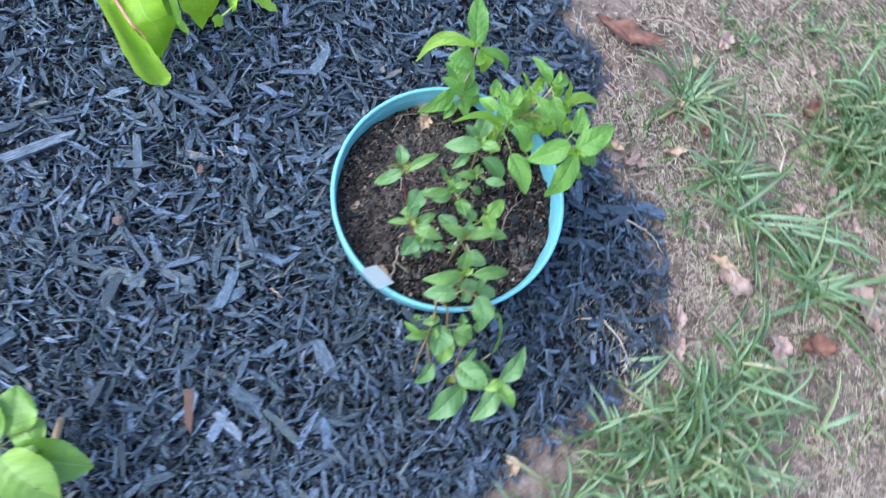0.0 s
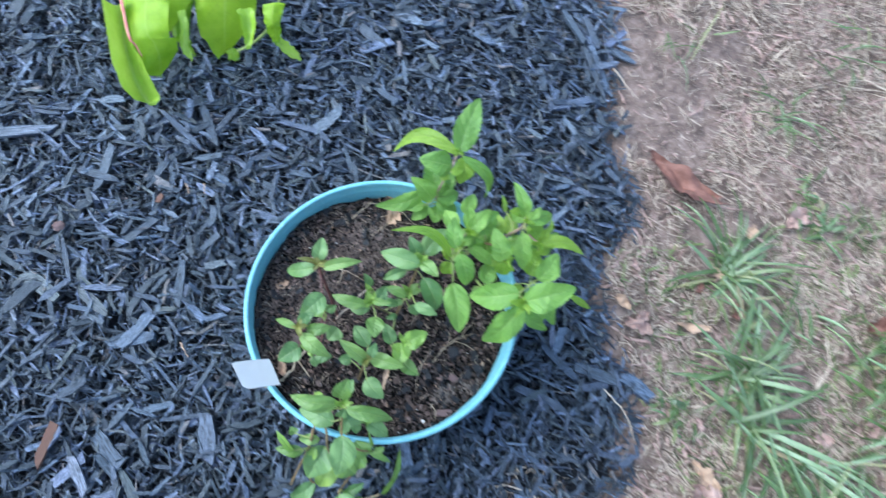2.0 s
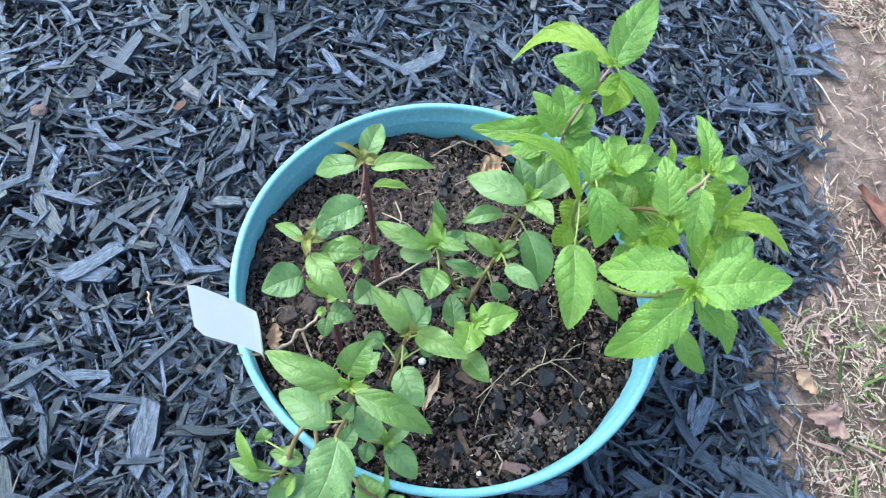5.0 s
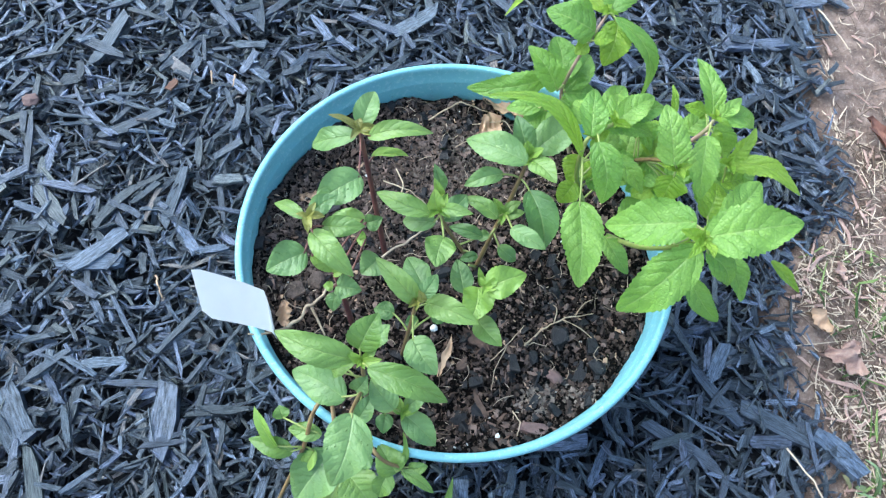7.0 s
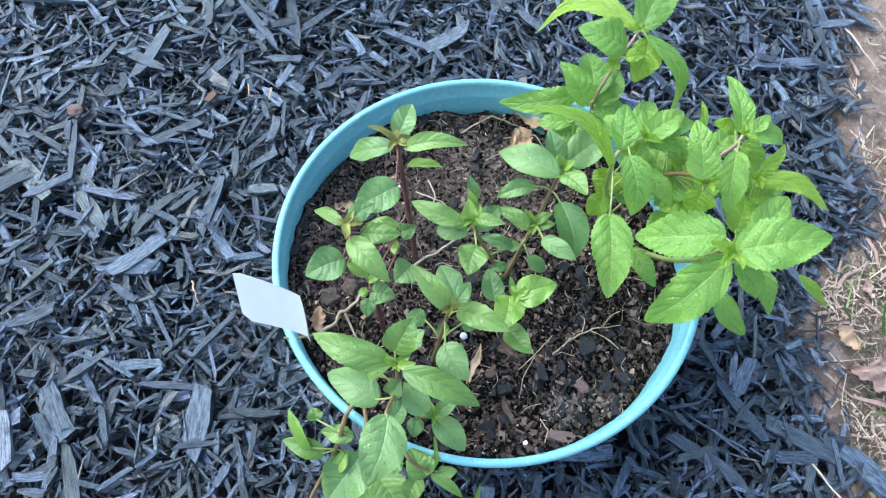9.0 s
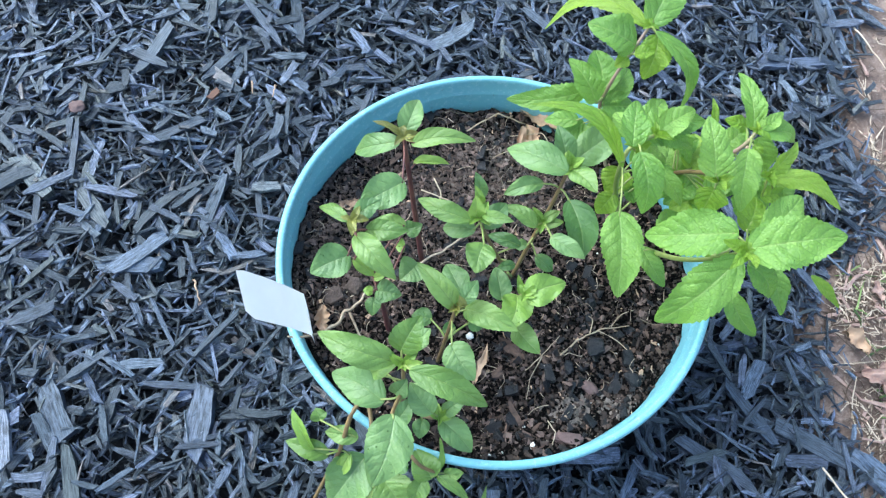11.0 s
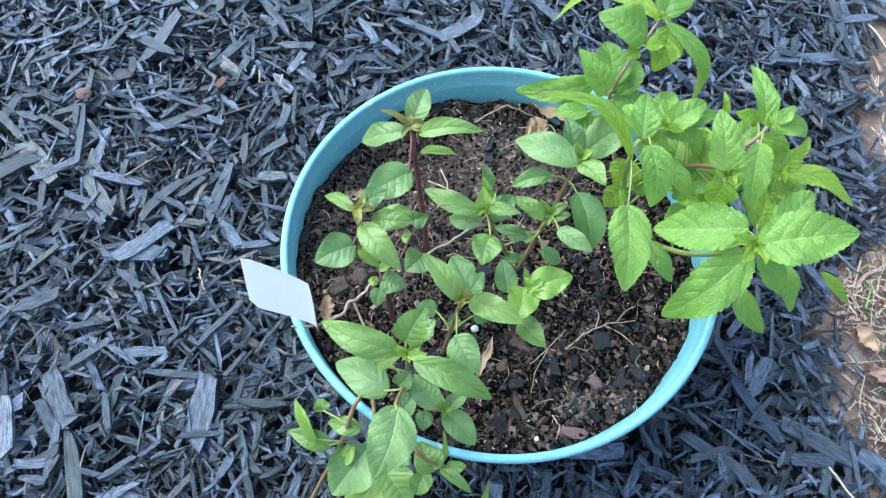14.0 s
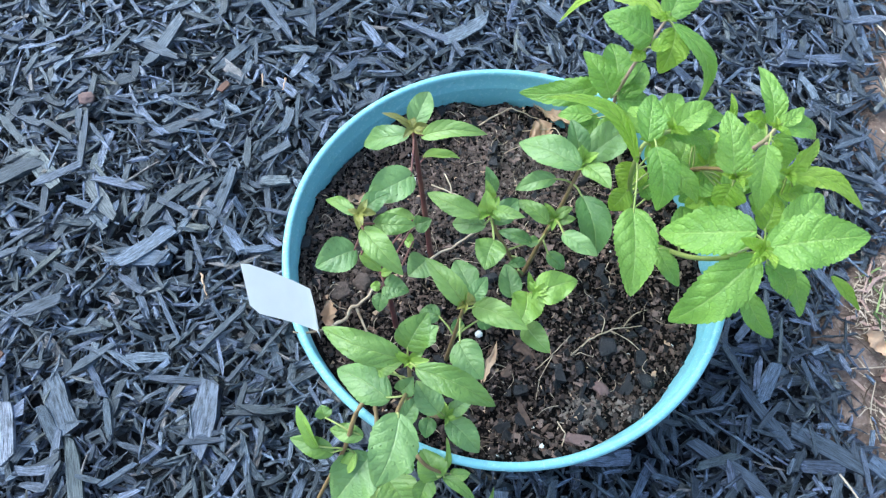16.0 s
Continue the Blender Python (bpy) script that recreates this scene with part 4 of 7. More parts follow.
leaf(mint_c, (0.0125, -0.0152, 0.1400), (0.0004, -0.0172, 0.1380), 0.0077, shade_toned_leaf, petiole=green_stem)

mint_d = thing("mint_plant", (0.0170, -0.0078, 0.1000), "mint plant with a red-brown stem and broad green leaves", "mint plant", "mint in the pot")
stem(mint_d, [(0.0165, -0.0070, 0.0980), (0.0233, 0.0014, 0.1350), (0.0321, 0.0124, 0.1700), (0.0403, 0.0262, 0.2000)], brown_stem, 0.0017, 0.0012)
stem(mint_d, [(0.0266, 0.0049, 0.1480), (0.0272, 0.0014, 0.1700)], green_stem, 0.0010, 0.0008)
stem(mint_d, [(0.0162, -0.0069, 0.1000), (0.0015, -0.0363, 0.1750)], green_stem, 0.0010, 0.0008)
leaf(mint_d, (0.0371, 0.0189, 0.2060), (0.0007, 0.0416, 0.1980), 0.0211, mint_leaf, petiole=green_stem)
leaf(mint_d, (0.0390, 0.0284, 0.2000), (0.0320, 0.0475, 0.2140), 0.0161, mint_leaf, petiole=green_stem)
leaf(mint_d, (0.0446, 0.0327, 0.1960), (0.0736, 0.0554, 0.1960), 0.0235, mint_leaf, petiole=green_stem)
leaf(mint_d, (0.0401, 0.0225, 0.2030), (0.0527, 0.0024, 0.2100), 0.0150, fresh_leaf, petiole=green_stem)
leaf(mint_d, (0.0249, 0.0197, 0.1900), (0.0001, 0.0155, 0.1820), 0.0121, mint_leaf, petiole=green_stem)
leaf(mint_d, (0.0410, 0.0090, 0.1880), (0.0513, -0.0235, 0.1700), 0.0229, shade_toned_leaf, petiole=green_stem, arch=0.14)
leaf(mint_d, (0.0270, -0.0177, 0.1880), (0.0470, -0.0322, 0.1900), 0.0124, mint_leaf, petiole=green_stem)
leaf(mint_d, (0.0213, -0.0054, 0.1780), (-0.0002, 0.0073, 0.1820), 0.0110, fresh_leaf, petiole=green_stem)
leaf(mint_d, (0.0267, -0.0085, 0.1400), (0.0408, -0.0152, 0.1300), 0.0111, shade_toned_leaf, petiole=green_stem)
leaf(mint_d, (0.0398, 0.0255, 0.2020), (0.0361, 0.0294, 0.2140), 0.0065, young_leaf, petiole=green_stem)
leaf(mint_d, (0.0404, 0.0258, 0.2030), (0.0468, 0.0254, 0.2120), 0.0065, young_leaf, petiole=green_stem)
leaf(mint_d, (0.0395, 0.0233, 0.2030), (0.0327, 0.0163, 0.2060), 0.0058, young_leaf, petiole=green_stem)
leaf(mint_d, (0.0257, 0.0002, 0.1720), (0.0188, 0.0077, 0.1800), 0.0056, young_leaf, petiole=green_stem)
leaf(mint_d, (0.0265, 0.0015, 0.1720), (0.0370, 0.0061, 0.1780), 0.0071, fresh_leaf, petiole=green_stem)
leaf(mint_d, (0.0270, 0.0008, 0.1710), (0.0397, 0.0005, 0.1740), 0.0075, fresh_leaf, petiole=green_stem)
leaf(mint_d, (0.0268, 0.0004, 0.1700), (0.0344, -0.0018, 0.1700), 0.0052, young_leaf, petiole=green_stem)
leaf(mint_d, (0.0207, -0.0038, 0.1450), (0.0127, 0.0000, 0.1400), 0.0086, shade_toned_leaf, petiole=green_stem)

mint_f = thing("mint_plant", (-0.0379, -0.0698, 0.1000), "young mint plant with a slender brown stem and smooth green leaves", "mint plant", "mint in the pot")
stem(mint_f, [(-0.0378, -0.0712, 0.0980), (-0.0351, -0.0681, 0.1400), (-0.0321, -0.0645, 0.1880)], brown_stem, 0.0015, 0.0011)
leaf(mint_f, (-0.0317, -0.0662, 0.1900), (-0.0556, -0.0427, 0.2030), 0.0140, fresh_leaf, petiole=green_stem, arch=0.15)
leaf(mint_f, (-0.0292, -0.0646, 0.1950), (-0.0201, -0.0518, 0.1990), 0.0106, mint_leaf, petiole=green_stem)
leaf(mint_f, (-0.0263, -0.0616, 0.1780), (0.0030, -0.0791, 0.1900), 0.0163, fresh_leaf, petiole=green_stem, arch=0.15)
leaf(mint_f, (-0.0249, -0.0469, 0.1600), (-0.0353, -0.0223, 0.1550), 0.0183, mint_leaf, petiole=green_stem)
leaf(mint_f, (-0.0345, -0.0818, 0.1720), (-0.0205, -0.1035, 0.1700), 0.0191, mint_leaf, petiole=green_stem, blunt=0.69)
leaf(mint_f, (-0.0439, -0.0552, 0.1400), (-0.0575, -0.0517, 0.1380), 0.0119, mint_leaf, petiole=green_stem, blunt=0.69)
leaf(mint_f, (-0.0535, -0.0202, 0.1500), (-0.0651, -0.0313, 0.1480), 0.0187, mint_leaf, petiole=green_stem, blunt=0.69)
leaf(mint_f, (-0.0286, -0.0666, 0.1920), (-0.0312, -0.0620, 0.2000), 0.0053, bronze_leaf, petiole=green_stem)
leaf(mint_f, (-0.0277, -0.0572, 0.1300), (-0.0366, -0.0587, 0.1280), 0.0091, shade_toned_leaf, petiole=green_stem)
leaf(mint_f, (-0.0194, -0.0535, 0.1300), (-0.0100, -0.0563, 0.1260), 0.0099, shade_toned_leaf, petiole=green_stem)

mint_g = thing("mint_plant", (0.0043, -0.0401, 0.1000), "small mint shoot with bright round young leaves", "mint plant", "mint in the pot")
stem(mint_g, [(0.0034, -0.0395, 0.0980), (0.0060, -0.0518, 0.1500), (0.0097, -0.0542, 0.1830)], green_stem, 0.0013, 0.0009)
leaf(mint_g, (0.0091, -0.0563, 0.1850), (0.0340, -0.0486, 0.1900), 0.0193, young_leaf, petiole=green_stem, blunt=0.69, cup=0.1)
leaf(mint_g, (0.0056, -0.0529, 0.1800), (-0.0014, -0.0768, 0.1840), 0.0199, young_leaf, petiole=green_stem, blunt=0.69, cup=0.12)
leaf(mint_g, (0.0057, -0.0690, 0.1680), (0.0185, -0.0872, 0.1730), 0.0154, fresh_leaf, petiole=green_stem)
leaf(mint_g, (0.0089, -0.0505, 0.1750), (0.0058, -0.0433, 0.1880), 0.0049, young_leaf, petiole=green_stem)
leaf(mint_g, (-0.0006, -0.0490, 0.1600), (-0.0041, -0.0266, 0.1620), 0.0146, mint_leaf, petiole=green_stem, blunt=0.69)

mint_h = thing("mint_plant", (-0.0630, -0.1150, 0.1000), "bushy mint plant at the pot rim with large glossy leaves", "mint plant", "mint in the pot")
stem(mint_h, [(-0.0622, -0.1165, 0.0980), (-0.0620, -0.1103, 0.1600), (-0.0631, -0.1057, 0.2080)], brown_stem, 0.0016, 0.0012)
stem(mint_h, [(-0.0619, -0.1109, 0.1450), (-0.0494, -0.1201, 0.1500), (-0.0398, -0.1215, 0.1520)], brown_stem, 0.0012, 0.0010)
stem(mint_h, [(-0.0621, -0.1081, 0.1650), (-0.0665, -0.1247, 0.2000), (-0.0686, -0.1356, 0.2220)], brown_stem, 0.0012, 0.0010)
leaf(mint_h, (-0.0670, -0.1048, 0.2120), (-0.1095, -0.0899, 0.2160), 0.0173, fresh_leaf, petiole=green_stem, arch=0.14)
leaf(mint_h, (-0.0647, -0.1000, 0.2140), (-0.0541, -0.0856, 0.2320), 0.0188, fresh_leaf, petiole=green_stem)
leaf(mint_h, (-0.0599, -0.1127, 0.2240), (-0.0188, -0.1289, 0.2140), 0.0156, fresh_leaf, petiole=green_stem, arch=0.16)
leaf(mint_h, (-0.0729, -0.1182, 0.1780), (-0.1039, -0.0982, 0.1660), 0.0209, mint_leaf, petiole=green_stem, blunt=0.69)
leaf(mint_h, (-0.0671, -0.1354, 0.2220), (-0.0782, -0.1687, 0.2100), 0.0243, mint_leaf, petiole=green_stem, blunt=0.69, cup=0.12, arch=0.14)
leaf(mint_h, (-0.0453, -0.1231, 0.1700), (-0.0587, -0.1067, 0.1760), 0.0161, mint_leaf, petiole=green_stem)
leaf(mint_h, (-0.0396, -0.1219, 0.1500), (-0.0204, -0.1408, 0.1450), 0.0169, mint_leaf, petiole=green_stem)
leaf(mint_h, (-0.0386, -0.1202, 0.1560), (-0.0258, -0.1141, 0.1680), 0.0103, mint_leaf, petiole=green_stem)
leaf(mint_h, (-0.0498, -0.1195, 0.1400), (-0.0516, -0.1311, 0.1360), 0.0108, shade_toned_leaf, petiole=green_stem, blunt=0.69)
leaf(mint_h, (-0.0669, -0.1288, 0.1650), (-0.0570, -0.1149, 0.1760), 0.0121, mint_leaf, petiole=green_stem)
leaf(mint_h, (-0.0673, -0.1141, 0.1800), (-0.0606, -0.1082, 0.1900), 0.0117, mint_leaf, petiole=green_stem)
leaf(mint_h, (-0.0796, -0.0920, 0.1650), (-0.0871, -0.0849, 0.1620), 0.0104, young_leaf, petiole=green_stem)
leaf(mint_h, (-0.0561, -0.0958, 0.2050), (-0.0490, -0.0850, 0.2100), 0.0126, mint_leaf, petiole=green_stem, roll=-25)
leaf(mint_h, (-0.0803, -0.1042, 0.1850), (-0.0676, -0.1034, 0.2000), 0.0097, fresh_leaf, petiole=green_stem)

mint_i = thing("mint_plant", (-0.0786, -0.0958, 0.1000), "trailing mint stems hanging over the pot rim onto the mulch", "mint plant", "mint in the pot")
stem(mint_i, [(-0.0779, -0.0958, 0.1000), (-0.0848, -0.1043, 0.1350), (-0.0935, -0.1184, 0.1420), (-0.1015, -0.1334, 0.1100), (-0.1173, -0.1507, 0.0600), (-0.1293, -0.1658, 0.0300)], brown_stem, 0.0017, 0.0012)
stem(mint_i, [(-0.0629, -0.1188, 0.1000), (-0.0588, -0.1400, 0.1480), (-0.0508, -0.1481, 0.1420), (-0.0400, -0.1504, 0.1300)], brown_stem, 0.0014, 0.0010)
stem(mint_i, [(-0.0850, -0.1031, 0.1300), (-0.0811, -0.1225, 0.1450), (-0.0825, -0.1369, 0.1200), (-0.0796, -0.1490, 0.0800)], brown_stem, 0.0014, 0.0010)
leaf(mint_i, (-0.1178, -0.1344, 0.1150), (-0.1312, -0.1119, 0.1300), 0.0101, young_leaf, petiole=green_stem, roll=-30)
leaf(mint_i, (-0.1081, -0.1366, 0.1100), (-0.1355, -0.1289, 0.1150), 0.0136, fresh_leaf, petiole=green_stem)
leaf(mint_i, (-0.0893, -0.1283, 0.1250), (-0.1103, -0.1237, 0.1200), 0.0126, fresh_leaf, petiole=green_stem)
leaf(mint_i, (-0.0949, -0.1345, 0.1050), (-0.1050, -0.1472, 0.0950), 0.0100, young_leaf, petiole=green_stem)
leaf(mint_i, (-0.0849, -0.1350, 0.1000), (-0.1080, -0.1632, 0.0850), 0.0312, mint_leaf, petiole=green_stem, blunt=0.69)
leaf(mint_i, (-0.0742, -0.1492, 0.1000), (-0.0576, -0.1705, 0.0900), 0.0278, fresh_leaf, petiole=green_stem, blunt=0.69)
leaf(mint_i, (-0.0436, -0.1536, 0.1300), (-0.0543, -0.1372, 0.1360), 0.0180, fresh_leaf, petiole=green_stem, blunt=0.69)
leaf(mint_i, (-0.0482, -0.1522, 0.1250), (-0.0540, -0.1660, 0.1150), 0.0140, fresh_leaf, petiole=green_stem, blunt=0.69)
leaf(mint_i, (-0.0408, -0.1519, 0.1300), (-0.0209, -0.1656, 0.1250), 0.0073, fresh_leaf, petiole=green_stem)
leaf(mint_i, (-0.0405, -0.1505, 0.1300), (-0.0391, -0.1314, 0.1420), 0.0054, young_leaf, petiole=green_stem, roll=40)
leaf(mint_i, (-0.0367, -0.1505, 0.1300), (-0.0245, -0.1504, 0.1320), 0.0087, fresh_leaf, petiole=green_stem)
leaf(mint_i, (-0.0663, -0.1478, 0.1150), (-0.0609, -0.1368, 0.1200), 0.0126, shade_toned_leaf, petiole=green_stem)
leaf(mint_i, (-0.1131, -0.1180, 0.1250), (-0.1161, -0.1106, 0.1280), 0.0111, fresh_leaf, petiole=green_stem)
stem(mint_i, [(-0.0605, -0.1555, 0.0800), (-0.0567, -0.1645, 0.0750), (-0.0700, -0.1769, 0.0500), (-0.0777, -0.1882, 0.0400), (-0.0636, -0.2081, 0.0450), (-0.0457, -0.2335, 0.0600)], brown_stem, 0.0014, 0.0010)
stem(mint_i, [(-0.0670, -0.1963, 0.0400), (-0.0476, -0.1974, 0.0450), (-0.0342, -0.1963, 0.0550)], pink_stem, 0.0012, 0.0010)
stem(mint_i, [(-0.1006, -0.1420, 0.0600), (-0.1066, -0.1637, 0.0450), (-0.1028, -0.1694, 0.0400)], brown_stem, 0.0014, 0.0010)
stem(mint_i, [(-0.0777, -0.1882, 0.0400), (-0.0909, -0.2066, 0.0350), (-0.0809, -0.2144, 0.0300)], brown_stem, 0.0012, 0.0010)
leaf(mint_i, (-0.0809, -0.2144, 0.0300), (-0.1405, -0.2295, 0.0200), 0.0360, mint_leaf)
leaf(mint_i, (-0.0793, -0.1878, 0.0550), (-0.0621, -0.2312, 0.0600), 0.0354, mint_leaf)
leaf(mint_i, (-0.0671, -0.1944, 0.0450), (-0.0467, -0.2252, 0.0450), 0.0270, shade_toned_leaf)
leaf(mint_i, (-0.0467, -0.2319, 0.0650), (0.0034, -0.2100, 0.0750), 0.0251, mint_leaf)
leaf(mint_i, (-0.0452, -0.2324, 0.0680), (-0.0699, -0.2316, 0.0700), 0.0160, young_leaf)
leaf(mint_i, (-0.0480, -0.2355, 0.0620), (-0.1011, -0.2571, 0.0500), 0.0278, mint_leaf)
leaf(mint_i, (-0.0474, -0.2344, 0.0650), (-0.0450, -0.2705, 0.0600), 0.0183, young_leaf)
leaf(mint_i, (-0.0732, -0.1886, 0.0500), (-0.0485, -0.1804, 0.0600), 0.0134, shade_toned_leaf)
leaf(mint_i, (-0.1025, -0.1681, 0.0400), (-0.1344, -0.1809, 0.0200), 0.0196, mint_leaf)
leaf(mint_i, (-0.0328, -0.1967, 0.0550), (-0.0025, -0.1551, 0.0850), 0.0112, young_leaf, roll=40)
leaf(mint_i, (-0.0788, -0.1493, 0.0700), (-0.0980, -0.1750, 0.0500), 0.0266, young_leaf)
leaf(mint_i, (-0.0882, -0.1931, 0.0300), (-0.0939, -0.2017, 0.0200), 0.0152, bronze_leaf)

mint_k = thing("mint_plant", (0.0952, 0.0817, 0.1000), "tall spearmint stem with bright crinkled toothed leaves", "mint plant", "mint in the pot")
stem(mint_k, [(0.0977, 0.0847, 0.0950), (0.0824, 0.1100, 0.1400), (0.0813, 0.1111, 0.1720), (0.0905, 0.1203, 0.1960), (0.1026, 0.1353, 0.2070)], pink_stem, 0.0016, 0.0010)
stem(mint_k, [(0.0800, 0.1099, 0.1600), (0.0736, 0.1026, 0.1630)], green_stem, 0.0010, 0.0008)
leaf(mint_k, (0.1040, 0.1368, 0.2070), (0.1360, 0.1897, 0.2220), 0.0290, spear_leaf, quilt=0.022, teeth=16, bite=0.12, petiole=green_stem, cup=0.16, blunt=0.66, arch=0.05)
leaf(mint_k, (0.1019, 0.1362, 0.2070), (0.0347, 0.1618, 0.1780), 0.0181, bright_leaf, quilt=0.022, teeth=16, bite=0.12, petiole=green_stem, cup=0.16, blunt=0.66, arch=0.12, sway=0.2)
leaf(mint_k, (0.0931, 0.1233, 0.2020), (0.0595, 0.1322, 0.2140), 0.0290, spear_leaf, quilt=0.022, teeth=16, bite=0.12, petiole=green_stem, cup=0.1, blunt=0.66)
leaf(mint_k, (0.1061, 0.1293, 0.2100), (0.1350, 0.0918, 0.1650), 0.0132, spear_leaf, quilt=0.022, teeth=16, bite=0.12, petiole=green_stem, cup=0.16, blunt=0.66, arch=0.16, sway=-0.14)
leaf(mint_k, (0.1090, 0.1303, 0.2050), (0.1019, 0.1079, 0.1850), 0.0233, bright_leaf, quilt=0.022, teeth=16, bite=0.12, petiole=green_stem, cup=0.16, blunt=0.66)
leaf(mint_k, (0.0922, 0.1171, 0.2000), (0.1055, 0.1171, 0.2030), 0.0108, bright_leaf, quilt=0.022, teeth=16, bite=0.12, petiole=green_stem, cup=0.16, blunt=0.66)
leaf(mint_k, (0.0894, 0.1191, 0.1950), (0.0810, 0.1140, 0.1900), 0.0109, bright_leaf, quilt=0.022, teeth=16, bite=0.12, petiole=green_stem, cup=0.16, blunt=0.66)
leaf(mint_k, (0.0662, 0.1110, 0.1660), (0.0090, 0.1061, 0.1600), 0.0195, spear_leaf, quilt=0.022, teeth=16, bite=0.12, petiole=green_stem, cup=0.16, blunt=0.66, roll=-20)
leaf(mint_k, (0.0727, 0.1014, 0.1660), (0.0513, 0.1218, 0.1880), 0.0219, spear_leaf, quilt=0.022, teeth=16, bite=0.12, petiole=green_stem, cup=0.16, blunt=0.66)
leaf(mint_k, (0.0796, 0.1134, 0.1600), (0.0764, 0.1483, 0.1660), 0.0273, spear_leaf, quilt=0.022, teeth=16, bite=0.12, petiole=green_stem, cup=0.16, blunt=0.66)
leaf(mint_k, (0.0835, 0.1089, 0.1560), (0.1036, 0.1384, 0.1600), 0.0204, spear_leaf, quilt=0.022, teeth=16, bite=0.12, petiole=green_stem, cup=0.16, blunt=0.66)
leaf(mint_k, (0.0801, 0.1065, 0.1550), (0.1067, 0.1109, 0.1500), 0.0211, spear_leaf, quilt=0.022, teeth=16, bite=0.12, petiole=green_stem, cup=0.16, blunt=0.66)
leaf(mint_k, (0.0795, 0.1050, 0.1500), (0.1038, 0.0914, 0.1400), 0.0211, spear_leaf, quilt=0.022, teeth=16, bite=0.12, petiole=green_stem, cup=0.16, blunt=0.66)
leaf(mint_k, (0.0676, 0.1068, 0.1350), (0.0438, 0.1129, 0.1250), 0.0152, spear_leaf, quilt=0.022, teeth=16, bite=0.12, petiole=green_stem, cup=0.16, blunt=0.66)
leaf(mint_k, (0.0733, 0.1089, 0.1300), (0.0524, 0.0969, 0.1200), 0.0162, spear_leaf, quilt=0.022, teeth=16, bite=0.12, petiole=green_stem, cup=0.16, blunt=0.66)
leaf(mint_k, (0.0834, 0.1024, 0.1400), (0.0756, 0.0860, 0.1300), 0.0195, spear_leaf, quilt=0.022, teeth=16, bite=0.12, petiole=green_stem, cup=0.16, blunt=0.66)

mint_l = thing("mint_plant", (0.1031, 0.0415, 0.1000), "upright spearmint stem with bright crinkled toothed leaves", "mint plant", "mint in the pot")
stem(mint_l, [(0.1053, 0.0426, 0.0960), (0.0885, 0.0301, 0.1400), (0.0766, 0.0287, 0.1750), (0.0721, 0.0281, 0.2120), (0.0774, 0.0315, 0.2200), (0.0937, 0.0438, 0.2120)], green_stem, 0.0018, 0.0013)
leaf(mint_l, (0.0708, 0.0210, 0.2100), (0.0136, 0.0497, 0.2350), 0.0108, bright_leaf, quilt=0.022, teeth=16, bite=0.12, petiole=green_stem, cup=0.16, blunt=0.66, arch=0.08, sway=0.19)
leaf(mint_l, (0.0719, 0.0246, 0.2276), (0.0779, 0.0563, 0.2316), 0.0180, spear_leaf, quilt=0.022, teeth=16, bite=0.12, petiole=green_stem, cup=0.16, blunt=0.66)
leaf(mint_l, (0.0725, 0.0148, 0.2368), (0.0798, -0.0132, 0.2112), 0.0205, spear_leaf, quilt=0.022, teeth=16, bite=0.12, petiole=green_stem, cup=0.16, blunt=0.66, arch=0.15)
leaf(mint_l, (0.0937, 0.0447, 0.2100), (0.1225, 0.0635, 0.2150), 0.0173, spear_leaf, quilt=0.022, teeth=16, bite=0.12, petiole=green_stem, cup=0.16, blunt=0.66)
leaf(mint_l, (0.0776, 0.0297, 0.2150), (0.0842, 0.0293, 0.2250), 0.0098, bright_leaf, quilt=0.022, teeth=16, bite=0.12, petiole=green_stem, cup=0.16, blunt=0.66)
leaf(mint_l, (0.0985, 0.0336, 0.1900), (0.1207, 0.0137, 0.1750), 0.0138, spear_leaf, quilt=0.022, teeth=16, bite=0.12, petiole=green_stem, cup=0.16, blunt=0.66)
leaf(mint_l, (0.0682, -0.0049, 0.2000), (0.0688, -0.0516, 0.1750), 0.0275, spear_leaf, quilt=0.022, teeth=16, bite=0.12, petiole=green_stem, cup=0.16, blunt=0.66, arch=0.1)
leaf(mint_l, (0.0841, 0.0481, 0.1650), (0.0770, 0.0319, 0.1550), 0.0230, bright_leaf, quilt=0.022, teeth=16, bite=0.12, petiole=green_stem, cup=0.16, blunt=0.66)
leaf(mint_l, (0.0860, 0.0423, 0.2100), (0.1064, 0.0459, 0.2000), 0.0111, spear_leaf, quilt=0.022, teeth=16, bite=0.12, petiole=green_stem, cup=0.16, blunt=0.66)
leaf(mint_l, (0.0883, 0.0374, 0.1600), (0.0982, 0.0287, 0.1500), 0.0129, spear_leaf, quilt=0.022, teeth=16, bite=0.12, petiole=green_stem, cup=0.16, blunt=0.66)
leaf(mint_l, (0.0779, 0.0277, 0.1650), (0.0690, 0.0200, 0.1500), 0.0161, bright_leaf, quilt=0.022, teeth=16, bite=0.12, petiole=green_stem, cup=0.16, blunt=0.66)
leaf(mint_l, (0.0950, 0.0488, 0.2050), (0.1038, 0.0752, 0.2000), 0.0153, spear_leaf, quilt=0.022, teeth=16, bite=0.12, petiole=green_stem, cup=0.16, blunt=0.66)
leaf(mint_l, (0.0963, 0.0471, 0.2050), (0.1241, 0.0460, 0.1950), 0.0136, spear_leaf, quilt=0.022, teeth=16, bite=0.12, petiole=green_stem, cup=0.16, blunt=0.66)
leaf(mint_l, (0.1018, 0.0521, 0.2050), (0.1340, 0.0644, 0.2000), 0.0153, spear_leaf, quilt=0.022, teeth=16, bite=0.12, petiole=green_stem, cup=0.16, blunt=0.66)
